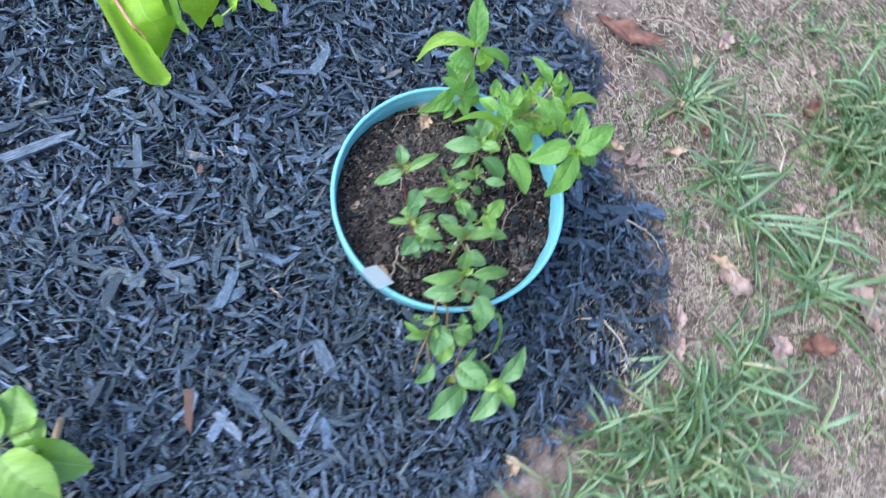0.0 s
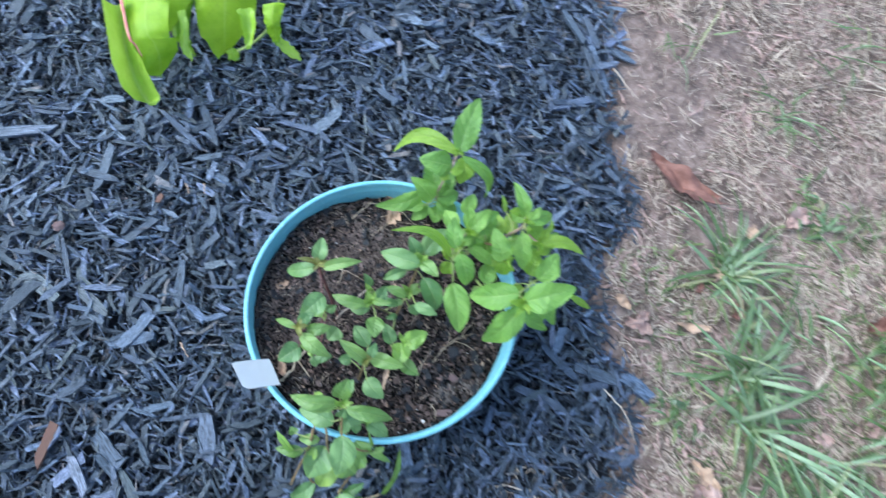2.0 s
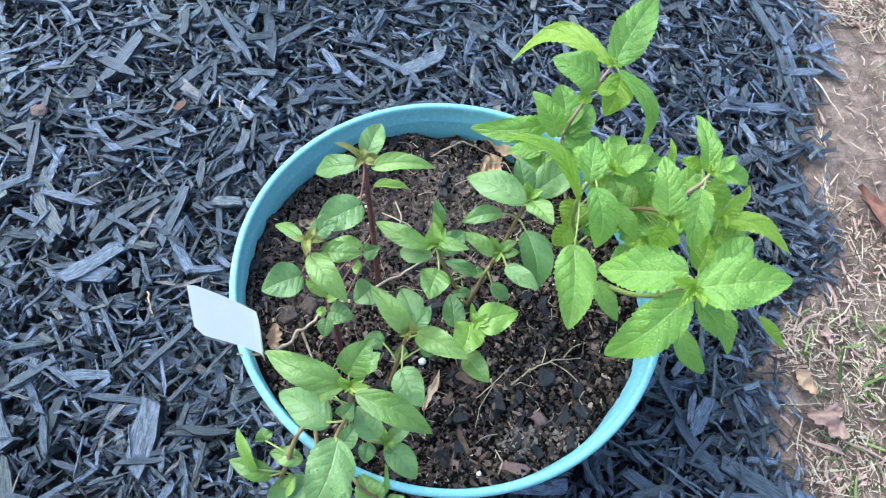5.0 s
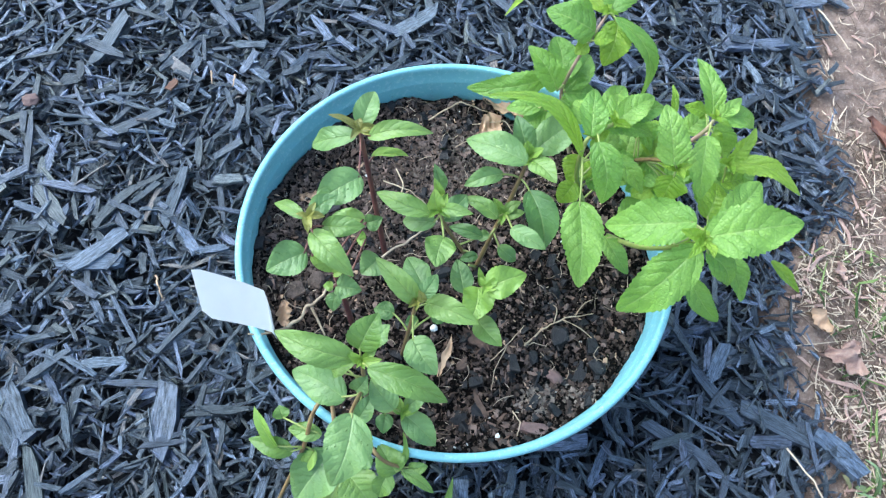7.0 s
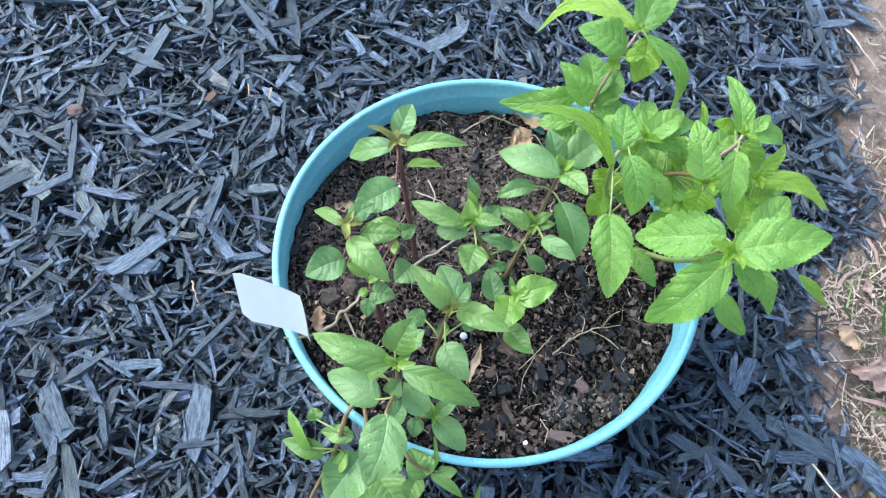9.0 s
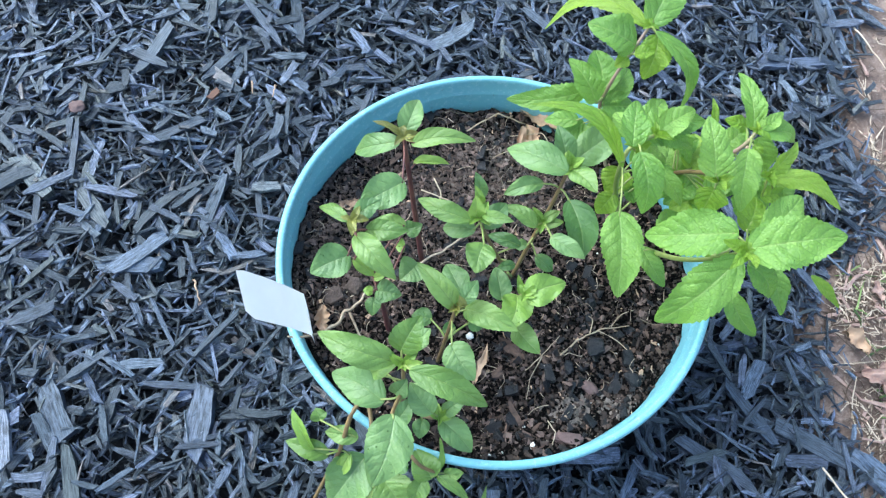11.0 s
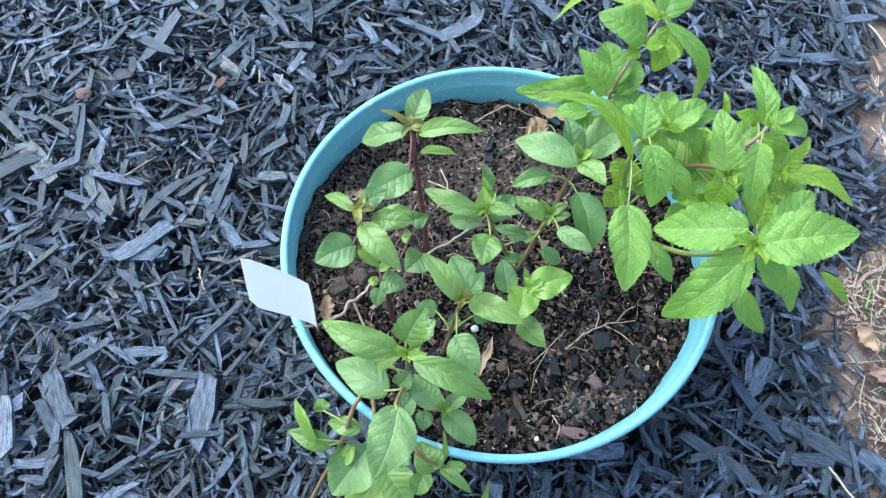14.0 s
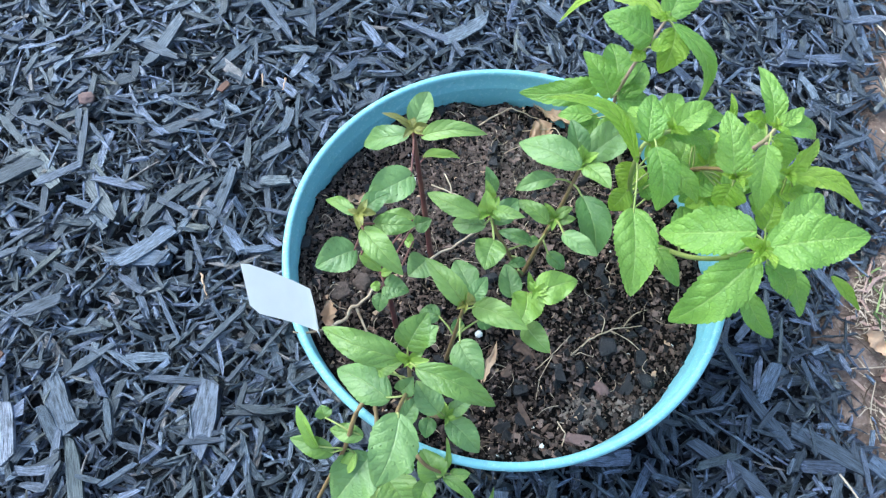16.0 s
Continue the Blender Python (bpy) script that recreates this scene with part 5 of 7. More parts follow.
leaf(mint_l, (0.1116, 0.0433, 0.1650), (0.1229, 0.0733, 0.1650), 0.0216, spear_leaf, quilt=0.022, teeth=16, bite=0.12, petiole=green_stem, cup=0.16, blunt=0.66)
leaf(mint_l, (0.0858, 0.0552, 0.1900), (0.0803, 0.0813, 0.1850), 0.0183, spear_leaf, quilt=0.022, teeth=16, bite=0.12, petiole=green_stem, cup=0.16, blunt=0.66)
leaf(mint_l, (0.0997, 0.0434, 0.1750), (0.1214, 0.0331, 0.1650), 0.0202, spear_leaf, quilt=0.022, teeth=16, bite=0.12, petiole=green_stem, cup=0.16, blunt=0.66)
leaf(mint_l, (0.0864, 0.0428, 0.1800), (0.1114, 0.0601, 0.1750), 0.0193, spear_leaf, quilt=0.022, teeth=16, bite=0.12, petiole=green_stem, cup=0.16, blunt=0.66)
leaf(mint_l, (0.1005, 0.0764, 0.1780), (0.1177, 0.0956, 0.1800), 0.0172, spear_leaf, quilt=0.022, teeth=16, bite=0.12, petiole=green_stem, cup=0.16, blunt=0.66)

mint_m = thing("mint_plant", (0.1181, 0.0177, 0.1000), "leaning spearmint stem with bright crinkled toothed leaves", "mint plant", "mint in the pot")
stem(mint_m, [(0.1174, 0.0205, 0.0960), (0.1149, -0.0174, 0.1600), (0.1195, -0.0380, 0.2050), (0.1310, -0.0417, 0.2250)], green_stem, 0.0018, 0.0014)
stem(mint_m, [(0.1184, 0.0665, 0.0960), (0.1176, 0.0434, 0.1650), (0.1259, 0.0245, 0.2000), (0.1234, 0.0053, 0.2220)], brown_stem, 0.0015, 0.0012)
stem(mint_m, [(0.1244, -0.0316, 0.1950), (0.1530, -0.0168, 0.1850), (0.1602, -0.0142, 0.1950)], green_stem, 0.0013, 0.0010)
leaf(mint_m, (0.1172, 0.0022, 0.2321), (0.1113, 0.0305, 0.2524), 0.0216, spear_leaf, quilt=0.022, teeth=16, bite=0.12, petiole=green_stem, cup=0.16, blunt=0.66)
leaf(mint_m, (0.1379, 0.0217, 0.1900), (0.1490, 0.0219, 0.1900), 0.0088, bright_leaf, quilt=0.022, teeth=16, bite=0.12, petiole=green_stem, cup=0.16, blunt=0.66)
leaf(mint_m, (0.1244, 0.0053, 0.2150), (0.1202, -0.0047, 0.2000), 0.0205, bright_leaf, quilt=0.022, teeth=16, bite=0.12, petiole=green_stem, cup=0.16, blunt=0.66)
leaf(mint_m, (0.1258, -0.0329, 0.2300), (0.0821, -0.0204, 0.2000), 0.0284, spear_leaf, quilt=0.022, teeth=16, bite=0.12, petiole=green_stem, cup=0.16, blunt=0.66)
leaf(mint_m, (0.1297, -0.0418, 0.2278), (0.1805, -0.0405, 0.2446), 0.0305, spear_leaf, quilt=0.022, teeth=16, bite=0.12, petiole=green_stem, cup=0.16, blunt=0.66)
leaf(mint_m, (0.1281, -0.0447, 0.2220), (0.0911, -0.0676, 0.1700), 0.0288, spear_leaf, quilt=0.022, teeth=16, bite=0.12, petiole=green_stem, cup=0.16, blunt=0.66)
leaf(mint_m, (0.1315, -0.0482, 0.2220), (0.1542, -0.0613, 0.2000), 0.0180, spear_leaf, quilt=0.022, teeth=16, bite=0.12, petiole=green_stem, cup=0.16, blunt=0.66)
leaf(mint_m, (0.1587, -0.0369, 0.1950), (0.1718, -0.0622, 0.1750), 0.0145, spear_leaf, quilt=0.022, teeth=16, bite=0.12, petiole=green_stem, cup=0.16, blunt=0.66)
leaf(mint_m, (0.1303, -0.0420, 0.2250), (0.1135, -0.0401, 0.2350), 0.0091, bright_leaf, quilt=0.022, teeth=16, bite=0.12, petiole=green_stem, cup=0.16, blunt=0.66)
leaf(mint_m, (0.1300, -0.0438, 0.2250), (0.1163, -0.0565, 0.2350), 0.0076, bright_leaf, quilt=0.022, teeth=16, bite=0.12, petiole=green_stem, cup=0.16, blunt=0.66)
leaf(mint_m, (0.1309, -0.0424, 0.2250), (0.1296, -0.0563, 0.2350), 0.0076, bright_leaf, quilt=0.022, teeth=16, bite=0.12, petiole=green_stem, cup=0.16, blunt=0.66)
leaf(mint_m, (0.1511, -0.0342, 0.1500), (0.1801, -0.0569, 0.1200), 0.0160, spear_leaf, quilt=0.022, teeth=16, bite=0.12, petiole=green_stem, cup=0.16, blunt=0.66, roll=25)
leaf(mint_m, (0.1996, -0.0327, 0.1700), (0.2252, -0.0468, 0.1500), 0.0081, bright_leaf, quilt=0.022, teeth=16, bite=0.12, petiole=green_stem, cup=0.16, blunt=0.66)
leaf(mint_m, (0.1593, -0.0157, 0.1980), (0.1869, 0.0088, 0.2000), 0.0248, spear_leaf, quilt=0.022, teeth=16, bite=0.12, petiole=green_stem, cup=0.16, blunt=0.66)
leaf(mint_m, (0.1594, -0.0045, 0.1750), (0.1721, 0.0221, 0.1750), 0.0270, bright_leaf, quilt=0.022, teeth=16, bite=0.12, petiole=green_stem, cup=0.16, blunt=0.66)
leaf(mint_m, (0.1052, 0.0037, 0.1300), (0.1244, -0.0197, 0.1150), 0.0150, spear_leaf, quilt=0.022, teeth=16, bite=0.12, petiole=green_stem, cup=0.16, blunt=0.66)
leaf(mint_m, (0.1403, 0.0478, 0.1600), (0.1297, 0.0348, 0.1500), 0.0199, spear_leaf, quilt=0.022, teeth=16, bite=0.12, petiole=green_stem, cup=0.16, blunt=0.66)
leaf(mint_m, (0.1181, 0.0643, 0.1900), (0.1295, 0.0468, 0.1750), 0.0125, spear_leaf, quilt=0.022, teeth=16, bite=0.12, petiole=green_stem, cup=0.16, blunt=0.66)
leaf(mint_m, (0.1321, 0.0440, 0.1700), (0.1395, 0.0743, 0.1700), 0.0214, bright_leaf, quilt=0.022, teeth=16, bite=0.12, petiole=green_stem, cup=0.16, blunt=0.66)
leaf(mint_m, (0.1432, 0.0138, 0.1650), (0.1296, 0.0289, 0.1650), 0.0193, spear_leaf, quilt=0.022, teeth=16, bite=0.12, petiole=green_stem, cup=0.16, blunt=0.66)
leaf(mint_m, (0.1112, 0.0033, 0.1500), (0.1321, 0.0235, 0.1500), 0.0214, spear_leaf, quilt=0.022, teeth=16, bite=0.12, petiole=green_stem, cup=0.16, blunt=0.66)
leaf(mint_m, (0.1437, -0.0076, 0.1650), (0.1451, -0.0218, 0.1400), 0.0183, bright_leaf, quilt=0.022, teeth=16, bite=0.12, petiole=green_stem, cup=0.16, blunt=0.66)
leaf(mint_m, (0.1246, 0.0520, 0.1600), (0.1155, 0.0368, 0.1500), 0.0191, spear_leaf, quilt=0.022, teeth=16, bite=0.12, petiole=green_stem, cup=0.16, blunt=0.66)
leaf(mint_m, (0.1634, 0.0396, 0.1750), (0.1517, 0.0244, 0.1700), 0.0167, spear_leaf, quilt=0.022, teeth=16, bite=0.12, petiole=green_stem, cup=0.16, blunt=0.66)
leaf(mint_m, (0.1200, 0.0557, 0.1750), (0.1365, 0.0631, 0.1800), 0.0169, spear_leaf, quilt=0.022, teeth=16, bite=0.12, petiole=green_stem, cup=0.16, blunt=0.66)
leaf(mint_m, (0.1386, 0.0265, 0.1720), (0.1592, 0.0431, 0.1750), 0.0192, spear_leaf, quilt=0.022, teeth=16, bite=0.12, petiole=green_stem, cup=0.16, blunt=0.66)
leaf(mint_m, (0.1197, 0.0272, 0.1700), (0.1390, 0.0340, 0.1720), 0.0184, spear_leaf, quilt=0.022, teeth=16, bite=0.12, petiole=green_stem, cup=0.16, blunt=0.66)
leaf(mint_m, (0.1433, 0.0329, 0.1720), (0.1171, 0.0198, 0.1600), 0.0253, bright_leaf, quilt=0.022, teeth=16, bite=0.12, petiole=green_stem, cup=0.16, blunt=0.66)
leaf(mint_m, (0.1435, 0.0423, 0.1650), (0.1212, 0.0442, 0.1580), 0.0233, spear_leaf, quilt=0.022, teeth=16, bite=0.12, petiole=green_stem, cup=0.16, blunt=0.66)
leaf(mint_m, (0.1412, 0.0492, 0.1500), (0.1224, 0.0348, 0.1380), 0.0214, spear_leaf, quilt=0.022, teeth=16, bite=0.12, petiole=green_stem, cup=0.16, blunt=0.66)
leaf(mint_l, (0.1252, 0.0536, 0.1500), (0.1139, 0.0382, 0.1400), 0.0195, spear_leaf, quilt=0.022, teeth=16, bite=0.12, petiole=green_stem, cup=0.16, blunt=0.66)
leaf(mint_m, (0.1470, 0.0327, 0.1550), (0.1342, 0.0190, 0.1450), 0.0193, spear_leaf, quilt=0.022, teeth=16, bite=0.12, petiole=green_stem, cup=0.16, blunt=0.66)

mint_n = thing("mint_plant", (0.1436, 0.0598, 0.1000), "outward spearmint stem with bright crinkled toothed leaves", "mint plant", "mint in the pot")
stem(mint_n, [(0.1451, 0.0604, 0.0960), (0.1465, 0.0466, 0.1700), (0.1531, 0.0422, 0.2050), (0.1573, 0.0456, 0.2160)], pink_stem, 0.0017, 0.0012)
stem(mint_n, [(0.1578, 0.0455, 0.2000), (0.1644, 0.0322, 0.1950), (0.1708, 0.0255, 0.1950)], pink_stem, 0.0012, 0.0009)
leaf(mint_n, (0.1582, 0.0500, 0.2115), (0.1521, 0.0875, 0.2239), 0.0159, spear_leaf, quilt=0.022, teeth=16, bite=0.12, petiole=green_stem, cup=0.16, blunt=0.66)
leaf(mint_n, (0.1584, 0.0455, 0.2200), (0.1728, 0.0550, 0.2250), 0.0093, spear_leaf, quilt=0.022, teeth=16, bite=0.12, petiole=green_stem, cup=0.16, blunt=0.66)
leaf(mint_n, (0.1589, 0.0421, 0.2200), (0.1925, 0.0485, 0.2050), 0.0158, spear_leaf, quilt=0.022, teeth=16, bite=0.12, petiole=green_stem, cup=0.16, blunt=0.66)
leaf(mint_n, (0.1728, 0.0281, 0.1950), (0.1882, 0.0417, 0.2100), 0.0136, bright_leaf, quilt=0.022, teeth=16, bite=0.12, petiole=green_stem, cup=0.16, blunt=0.66, roll=30)
leaf(mint_n, (0.1695, 0.0246, 0.1950), (0.2196, 0.0057, 0.1900), 0.0144, bright_leaf, quilt=0.022, teeth=16, bite=0.12, petiole=green_stem, cup=0.16, blunt=0.66, sway=-0.13, arch=0.06)
leaf(mint_n, (0.1481, 0.0310, 0.2190), (0.1461, -0.0018, 0.1972), 0.0208, spear_leaf, quilt=0.022, teeth=16, bite=0.12, petiole=green_stem, cup=0.16, blunt=0.66)
leaf(mint_n, (0.1630, 0.0486, 0.2050), (0.1744, 0.0331, 0.1850), 0.0203, spear_leaf, quilt=0.022, teeth=16, bite=0.12, petiole=green_stem, cup=0.16, blunt=0.66)
leaf(mint_n, (0.1609, 0.0589, 0.2000), (0.1440, 0.0622, 0.2050), 0.0114, bright_leaf, quilt=0.022, teeth=16, bite=0.12, petiole=green_stem, cup=0.16, blunt=0.66)
leaf(mint_n, (0.1441, 0.0668, 0.1900), (0.1424, 0.0829, 0.2000), 0.0058, bright_leaf, quilt=0.022, teeth=16, bite=0.12, petiole=green_stem, cup=0.16, blunt=0.66)
leaf(mint_n, (0.1568, 0.0391, 0.2100), (0.1626, 0.0338, 0.2100), 0.0071, bright_leaf, quilt=0.022, teeth=16, bite=0.12, petiole=green_stem, cup=0.16, blunt=0.66)
leaf(mint_n, (0.1612, 0.0268, 0.1700), (0.1695, 0.0056, 0.1650), 0.0209, spear_leaf, quilt=0.022, teeth=16, bite=0.12, petiole=green_stem, cup=0.16, blunt=0.66)
leaf(mint_n, (0.1576, 0.0425, 0.1900), (0.1540, 0.0246, 0.1800), 0.0082, bright_leaf, quilt=0.022, teeth=16, bite=0.12, petiole=green_stem, cup=0.16, blunt=0.66)
leaf(mint_n, (0.1713, 0.0194, 0.1800), (0.1919, 0.0260, 0.1750), 0.0140, bright_leaf, quilt=0.022, teeth=16, bite=0.12, petiole=green_stem, cup=0.16, blunt=0.66)
leaf(mint_n, (0.1465, 0.0466, 0.1700), (0.1598, 0.0725, 0.1700), 0.0189, bright_leaf, quilt=0.022, teeth=16, bite=0.12, petiole=green_stem, cup=0.16, blunt=0.66)
leaf(mint_n, (0.1685, 0.0336, 0.1700), (0.1893, 0.0477, 0.1700), 0.0187, spear_leaf, quilt=0.022, teeth=16, bite=0.12, petiole=green_stem, cup=0.16, blunt=0.66)
leaf(mint_n, (0.1833, 0.0368, 0.1650), (0.1693, 0.0146, 0.1600), 0.0195, spear_leaf, quilt=0.022, teeth=16, bite=0.12, petiole=green_stem, cup=0.16, blunt=0.66)
leaf(mint_n, (0.1533, 0.0580, 0.1800), (0.1698, 0.0723, 0.1850), 0.0169, spear_leaf, quilt=0.022, teeth=16, bite=0.12, petiole=green_stem, cup=0.16, blunt=0.66)
leaf(mint_n, (0.1825, 0.0245, 0.1750), (0.2008, 0.0378, 0.1780), 0.0159, spear_leaf, quilt=0.022, teeth=16, bite=0.12, petiole=green_stem, cup=0.16, blunt=0.66)

# the small unfolding leaves at the shoot tips
leaf(mint_a, (-0.0646, 0.0324, 0.2190), (-0.0543, 0.0335, 0.2210), 0.0057, bronze_leaf, cup=0.5, petiole=False, bite=0.1)
leaf(mint_a, (-0.0646, 0.0324, 0.2190), (-0.0667, 0.0375, 0.2221), 0.0031, bronze_leaf, cup=0.5, petiole=False, bite=0.1)
leaf(mint_a, (-0.0646, 0.0324, 0.2190), (-0.0701, 0.0253, 0.2214), 0.0049, bronze_leaf, cup=0.5, petiole=False, bite=0.1)
leaf(mint_a, (-0.0646, 0.0324, 0.2190), (-0.0563, 0.0281, 0.2206), 0.0051, bronze_leaf, cup=0.5, petiole=False, bite=0.1)
leaf(mint_a, (-0.0646, 0.0324, 0.2190), (-0.0655, 0.0416, 0.2210), 0.0051, bronze_leaf, cup=0.5, petiole=False, bite=0.1)
leaf(mint_b, (-0.0929, -0.0285, 0.2270), (-0.0901, -0.0374, 0.2304), 0.0051, bronze_leaf, cup=0.5, petiole=False, bite=0.1)
leaf(mint_b, (-0.0929, -0.0285, 0.2270), (-0.0886, -0.0216, 0.2312), 0.0045, bronze_leaf, cup=0.5, petiole=False, bite=0.1)
leaf(mint_b, (-0.0929, -0.0285, 0.2270), (-0.0990, -0.0274, 0.2284), 0.0034, bronze_leaf, cup=0.5, petiole=False, bite=0.1)
leaf(mint_b, (-0.0929, -0.0285, 0.2270), (-0.0922, -0.0386, 0.2287), 0.0056, bronze_leaf, cup=0.5, petiole=False, bite=0.1)
leaf(mint_b, (-0.0929, -0.0285, 0.2270), (-0.0833, -0.0289, 0.2283), 0.0053, bronze_leaf, cup=0.5, petiole=False, bite=0.1)
leaf(mint_c, (-0.0177, -0.0070, 0.1930), (-0.0186, 0.0011, 0.1980), 0.0045, young_leaf, cup=0.5, petiole=False, bite=0.1)
leaf(mint_c, (-0.0177, -0.0070, 0.1930), (-0.0243, -0.0149, 0.1970), 0.0057, young_leaf, cup=0.5, petiole=False, bite=0.1)
leaf(mint_c, (-0.0177, -0.0070, 0.1930), (-0.0108, -0.0133, 0.1941), 0.0051, young_leaf, cup=0.5, petiole=False, bite=0.1)
leaf(mint_c, (-0.0177, -0.0070, 0.1930), (-0.0121, 0.0015, 0.1976), 0.0056, young_leaf, cup=0.5, petiole=False, bite=0.1)
leaf(mint_c, (-0.0177, -0.0070, 0.1930), (-0.0240, -0.0069, 0.1980), 0.0035, young_leaf, cup=0.5, petiole=False, bite=0.1)
leaf(mint_d, (0.0396, 0.0253, 0.2030), (0.0475, 0.0263, 0.2065), 0.0044, young_leaf, cup=0.5, petiole=False, bite=0.1)
leaf(mint_d, (0.0396, 0.0253, 0.2030), (0.0344, 0.0337, 0.2057), 0.0054, young_leaf, cup=0.5, petiole=False, bite=0.1)
leaf(mint_d, (0.0396, 0.0253, 0.2030), (0.0346, 0.0185, 0.2057), 0.0046, young_leaf, cup=0.5, petiole=False, bite=0.1)
leaf(mint_d, (0.0396, 0.0253, 0.2030), (0.0484, 0.0221, 0.2042), 0.0051, young_leaf, cup=0.5, petiole=False, bite=0.1)
leaf(mint_d, (0.0396, 0.0253, 0.2030), (0.0398, 0.0313, 0.2063), 0.0033, young_leaf, cup=0.5, petiole=False, bite=0.1)
leaf(mint_d, (0.0260, 0.0008, 0.1720), (0.0170, 0.0034, 0.1767), 0.0052, young_leaf, cup=0.5, petiole=False, bite=0.1)
leaf(mint_d, (0.0260, 0.0008, 0.1720), (0.0236, -0.0090, 0.1749), 0.0055, young_leaf, cup=0.5, petiole=False, bite=0.1)
leaf(mint_d, (0.0260, 0.0008, 0.1720), (0.0324, 0.0027, 0.1745), 0.0036, young_leaf, cup=0.5, petiole=False, bite=0.1)
leaf(mint_d, (0.0260, 0.0008, 0.1720), (0.0221, 0.0072, 0.1731), 0.0041, young_leaf, cup=0.5, petiole=False, bite=0.1)
leaf(mint_d, (0.0260, 0.0008, 0.1720), (0.0211, -0.0057, 0.1757), 0.0045, young_leaf, cup=0.5, petiole=False, bite=0.1)
leaf(mint_f, (-0.0324, -0.0649, 0.1910), (-0.0370, -0.0613, 0.1932), 0.0032, bronze_leaf, cup=0.5, petiole=False, bite=0.1)
leaf(mint_f, (-0.0324, -0.0649, 0.1910), (-0.0328, -0.0718, 0.1928), 0.0038, bronze_leaf, cup=0.5, petiole=False, bite=0.1)
leaf(mint_f, (-0.0324, -0.0649, 0.1910), (-0.0268, -0.0663, 0.1959), 0.0032, bronze_leaf, cup=0.5, petiole=False, bite=0.1)
leaf(mint_f, (-0.0324, -0.0649, 0.1910), (-0.0329, -0.0588, 0.1921), 0.0034, bronze_leaf, cup=0.5, petiole=False, bite=0.1)
leaf(mint_f, (-0.0324, -0.0649, 0.1910), (-0.0375, -0.0703, 0.1946), 0.0041, bronze_leaf, cup=0.5, petiole=False, bite=0.1)
leaf(mint_g, (0.0092, -0.0553, 0.1860), (0.0170, -0.0506, 0.1903), 0.0050, young_leaf, cup=0.5, petiole=False, bite=0.1)
leaf(mint_g, (0.0092, -0.0553, 0.1860), (0.0059, -0.0493, 0.1873), 0.0038, young_leaf, cup=0.5, petiole=False, bite=0.1)
leaf(mint_g, (0.0092, -0.0553, 0.1860), (0.0061, -0.0616, 0.1897), 0.0038, young_leaf, cup=0.5, petiole=False, bite=0.1)
leaf(mint_g, (0.0092, -0.0553, 0.1860), (0.0178, -0.0563, 0.1884), 0.0047, young_leaf, cup=0.5, petiole=False, bite=0.1)
leaf(mint_g, (0.0092, -0.0553, 0.1860), (0.0087, -0.0485, 0.1872), 0.0038, young_leaf, cup=0.5, petiole=False, bite=0.1)
leaf(mint_h, (-0.0631, -0.1059, 0.2110), (-0.0616, -0.1114, 0.2156), 0.0032, young_leaf, cup=0.5, petiole=False, bite=0.1)
leaf(mint_h, (-0.0631, -0.1059, 0.2110), (-0.0554, -0.1003, 0.2148), 0.0053, young_leaf, cup=0.5, petiole=False, bite=0.1)
leaf(mint_h, (-0.0631, -0.1059, 0.2110), (-0.0713, -0.1010, 0.2156), 0.0052, young_leaf, cup=0.5, petiole=False, bite=0.1)
leaf(mint_h, (-0.0631, -0.1059, 0.2110), (-0.0659, -0.1105, 0.2160), 0.0030, young_leaf, cup=0.5, petiole=False, bite=0.1)
leaf(mint_h, (-0.0631, -0.1059, 0.2110), (-0.0528, -0.1060, 0.2153), 0.0057, young_leaf, cup=0.5, petiole=False, bite=0.1)
leaf(mint_h, (-0.0400, -0.1222, 0.1550), (-0.0314, -0.1172, 0.1598), 0.0055, young_leaf, cup=0.5, petiole=False, bite=0.1)
leaf(mint_h, (-0.0400, -0.1222, 0.1550), (-0.0477, -0.1186, 0.1582), 0.0047, young_leaf, cup=0.5, petiole=False, bite=0.1)
leaf(mint_h, (-0.0400, -0.1222, 0.1550), (-0.0411, -0.1273, 0.1565), 0.0029, young_leaf, cup=0.5, petiole=False, bite=0.1)
leaf(mint_h, (-0.0400, -0.1222, 0.1550), (-0.0312, -0.1215, 0.1585), 0.0049, young_leaf, cup=0.5, petiole=False, bite=0.1)
leaf(mint_h, (-0.0400, -0.1222, 0.1550), (-0.0417, -0.1145, 0.1597), 0.0043, young_leaf, cup=0.5, petiole=False, bite=0.1)
leaf(mint_k, (0.1026, 0.1353, 0.2080), (0.1009, 0.1417, 0.2095), 0.0037, bright_leaf, cup=0.5, petiole=False, bite=0.1)
leaf(mint_k, (0.1026, 0.1353, 0.2080), (0.0968, 0.1307, 0.2101), 0.0041, bright_leaf, cup=0.5, petiole=False, bite=0.1)
leaf(mint_k, (0.1026, 0.1353, 0.2080), (0.1088, 0.1319, 0.2094), 0.0039, bright_leaf, cup=0.5, petiole=False, bite=0.1)
leaf(mint_k, (0.1026, 0.1353, 0.2080), (0.1033, 0.1428, 0.2091), 0.0042, bright_leaf, cup=0.5, petiole=False, bite=0.1)
leaf(mint_k, (0.1026, 0.1353, 0.2080), (0.0946, 0.1378, 0.2095), 0.0046, bright_leaf, cup=0.5, petiole=False, bite=0.1)
leaf(mint_l, (0.0766, 0.0294, 0.2220), (0.0762, 0.0374, 0.2264), 0.0044, bright_leaf, cup=0.5, petiole=False, bite=0.1)
leaf(mint_l, (0.0766, 0.0294, 0.2220), (0.0675, 0.0269, 0.2263), 0.0052, bright_leaf, cup=0.5, petiole=False, bite=0.1)
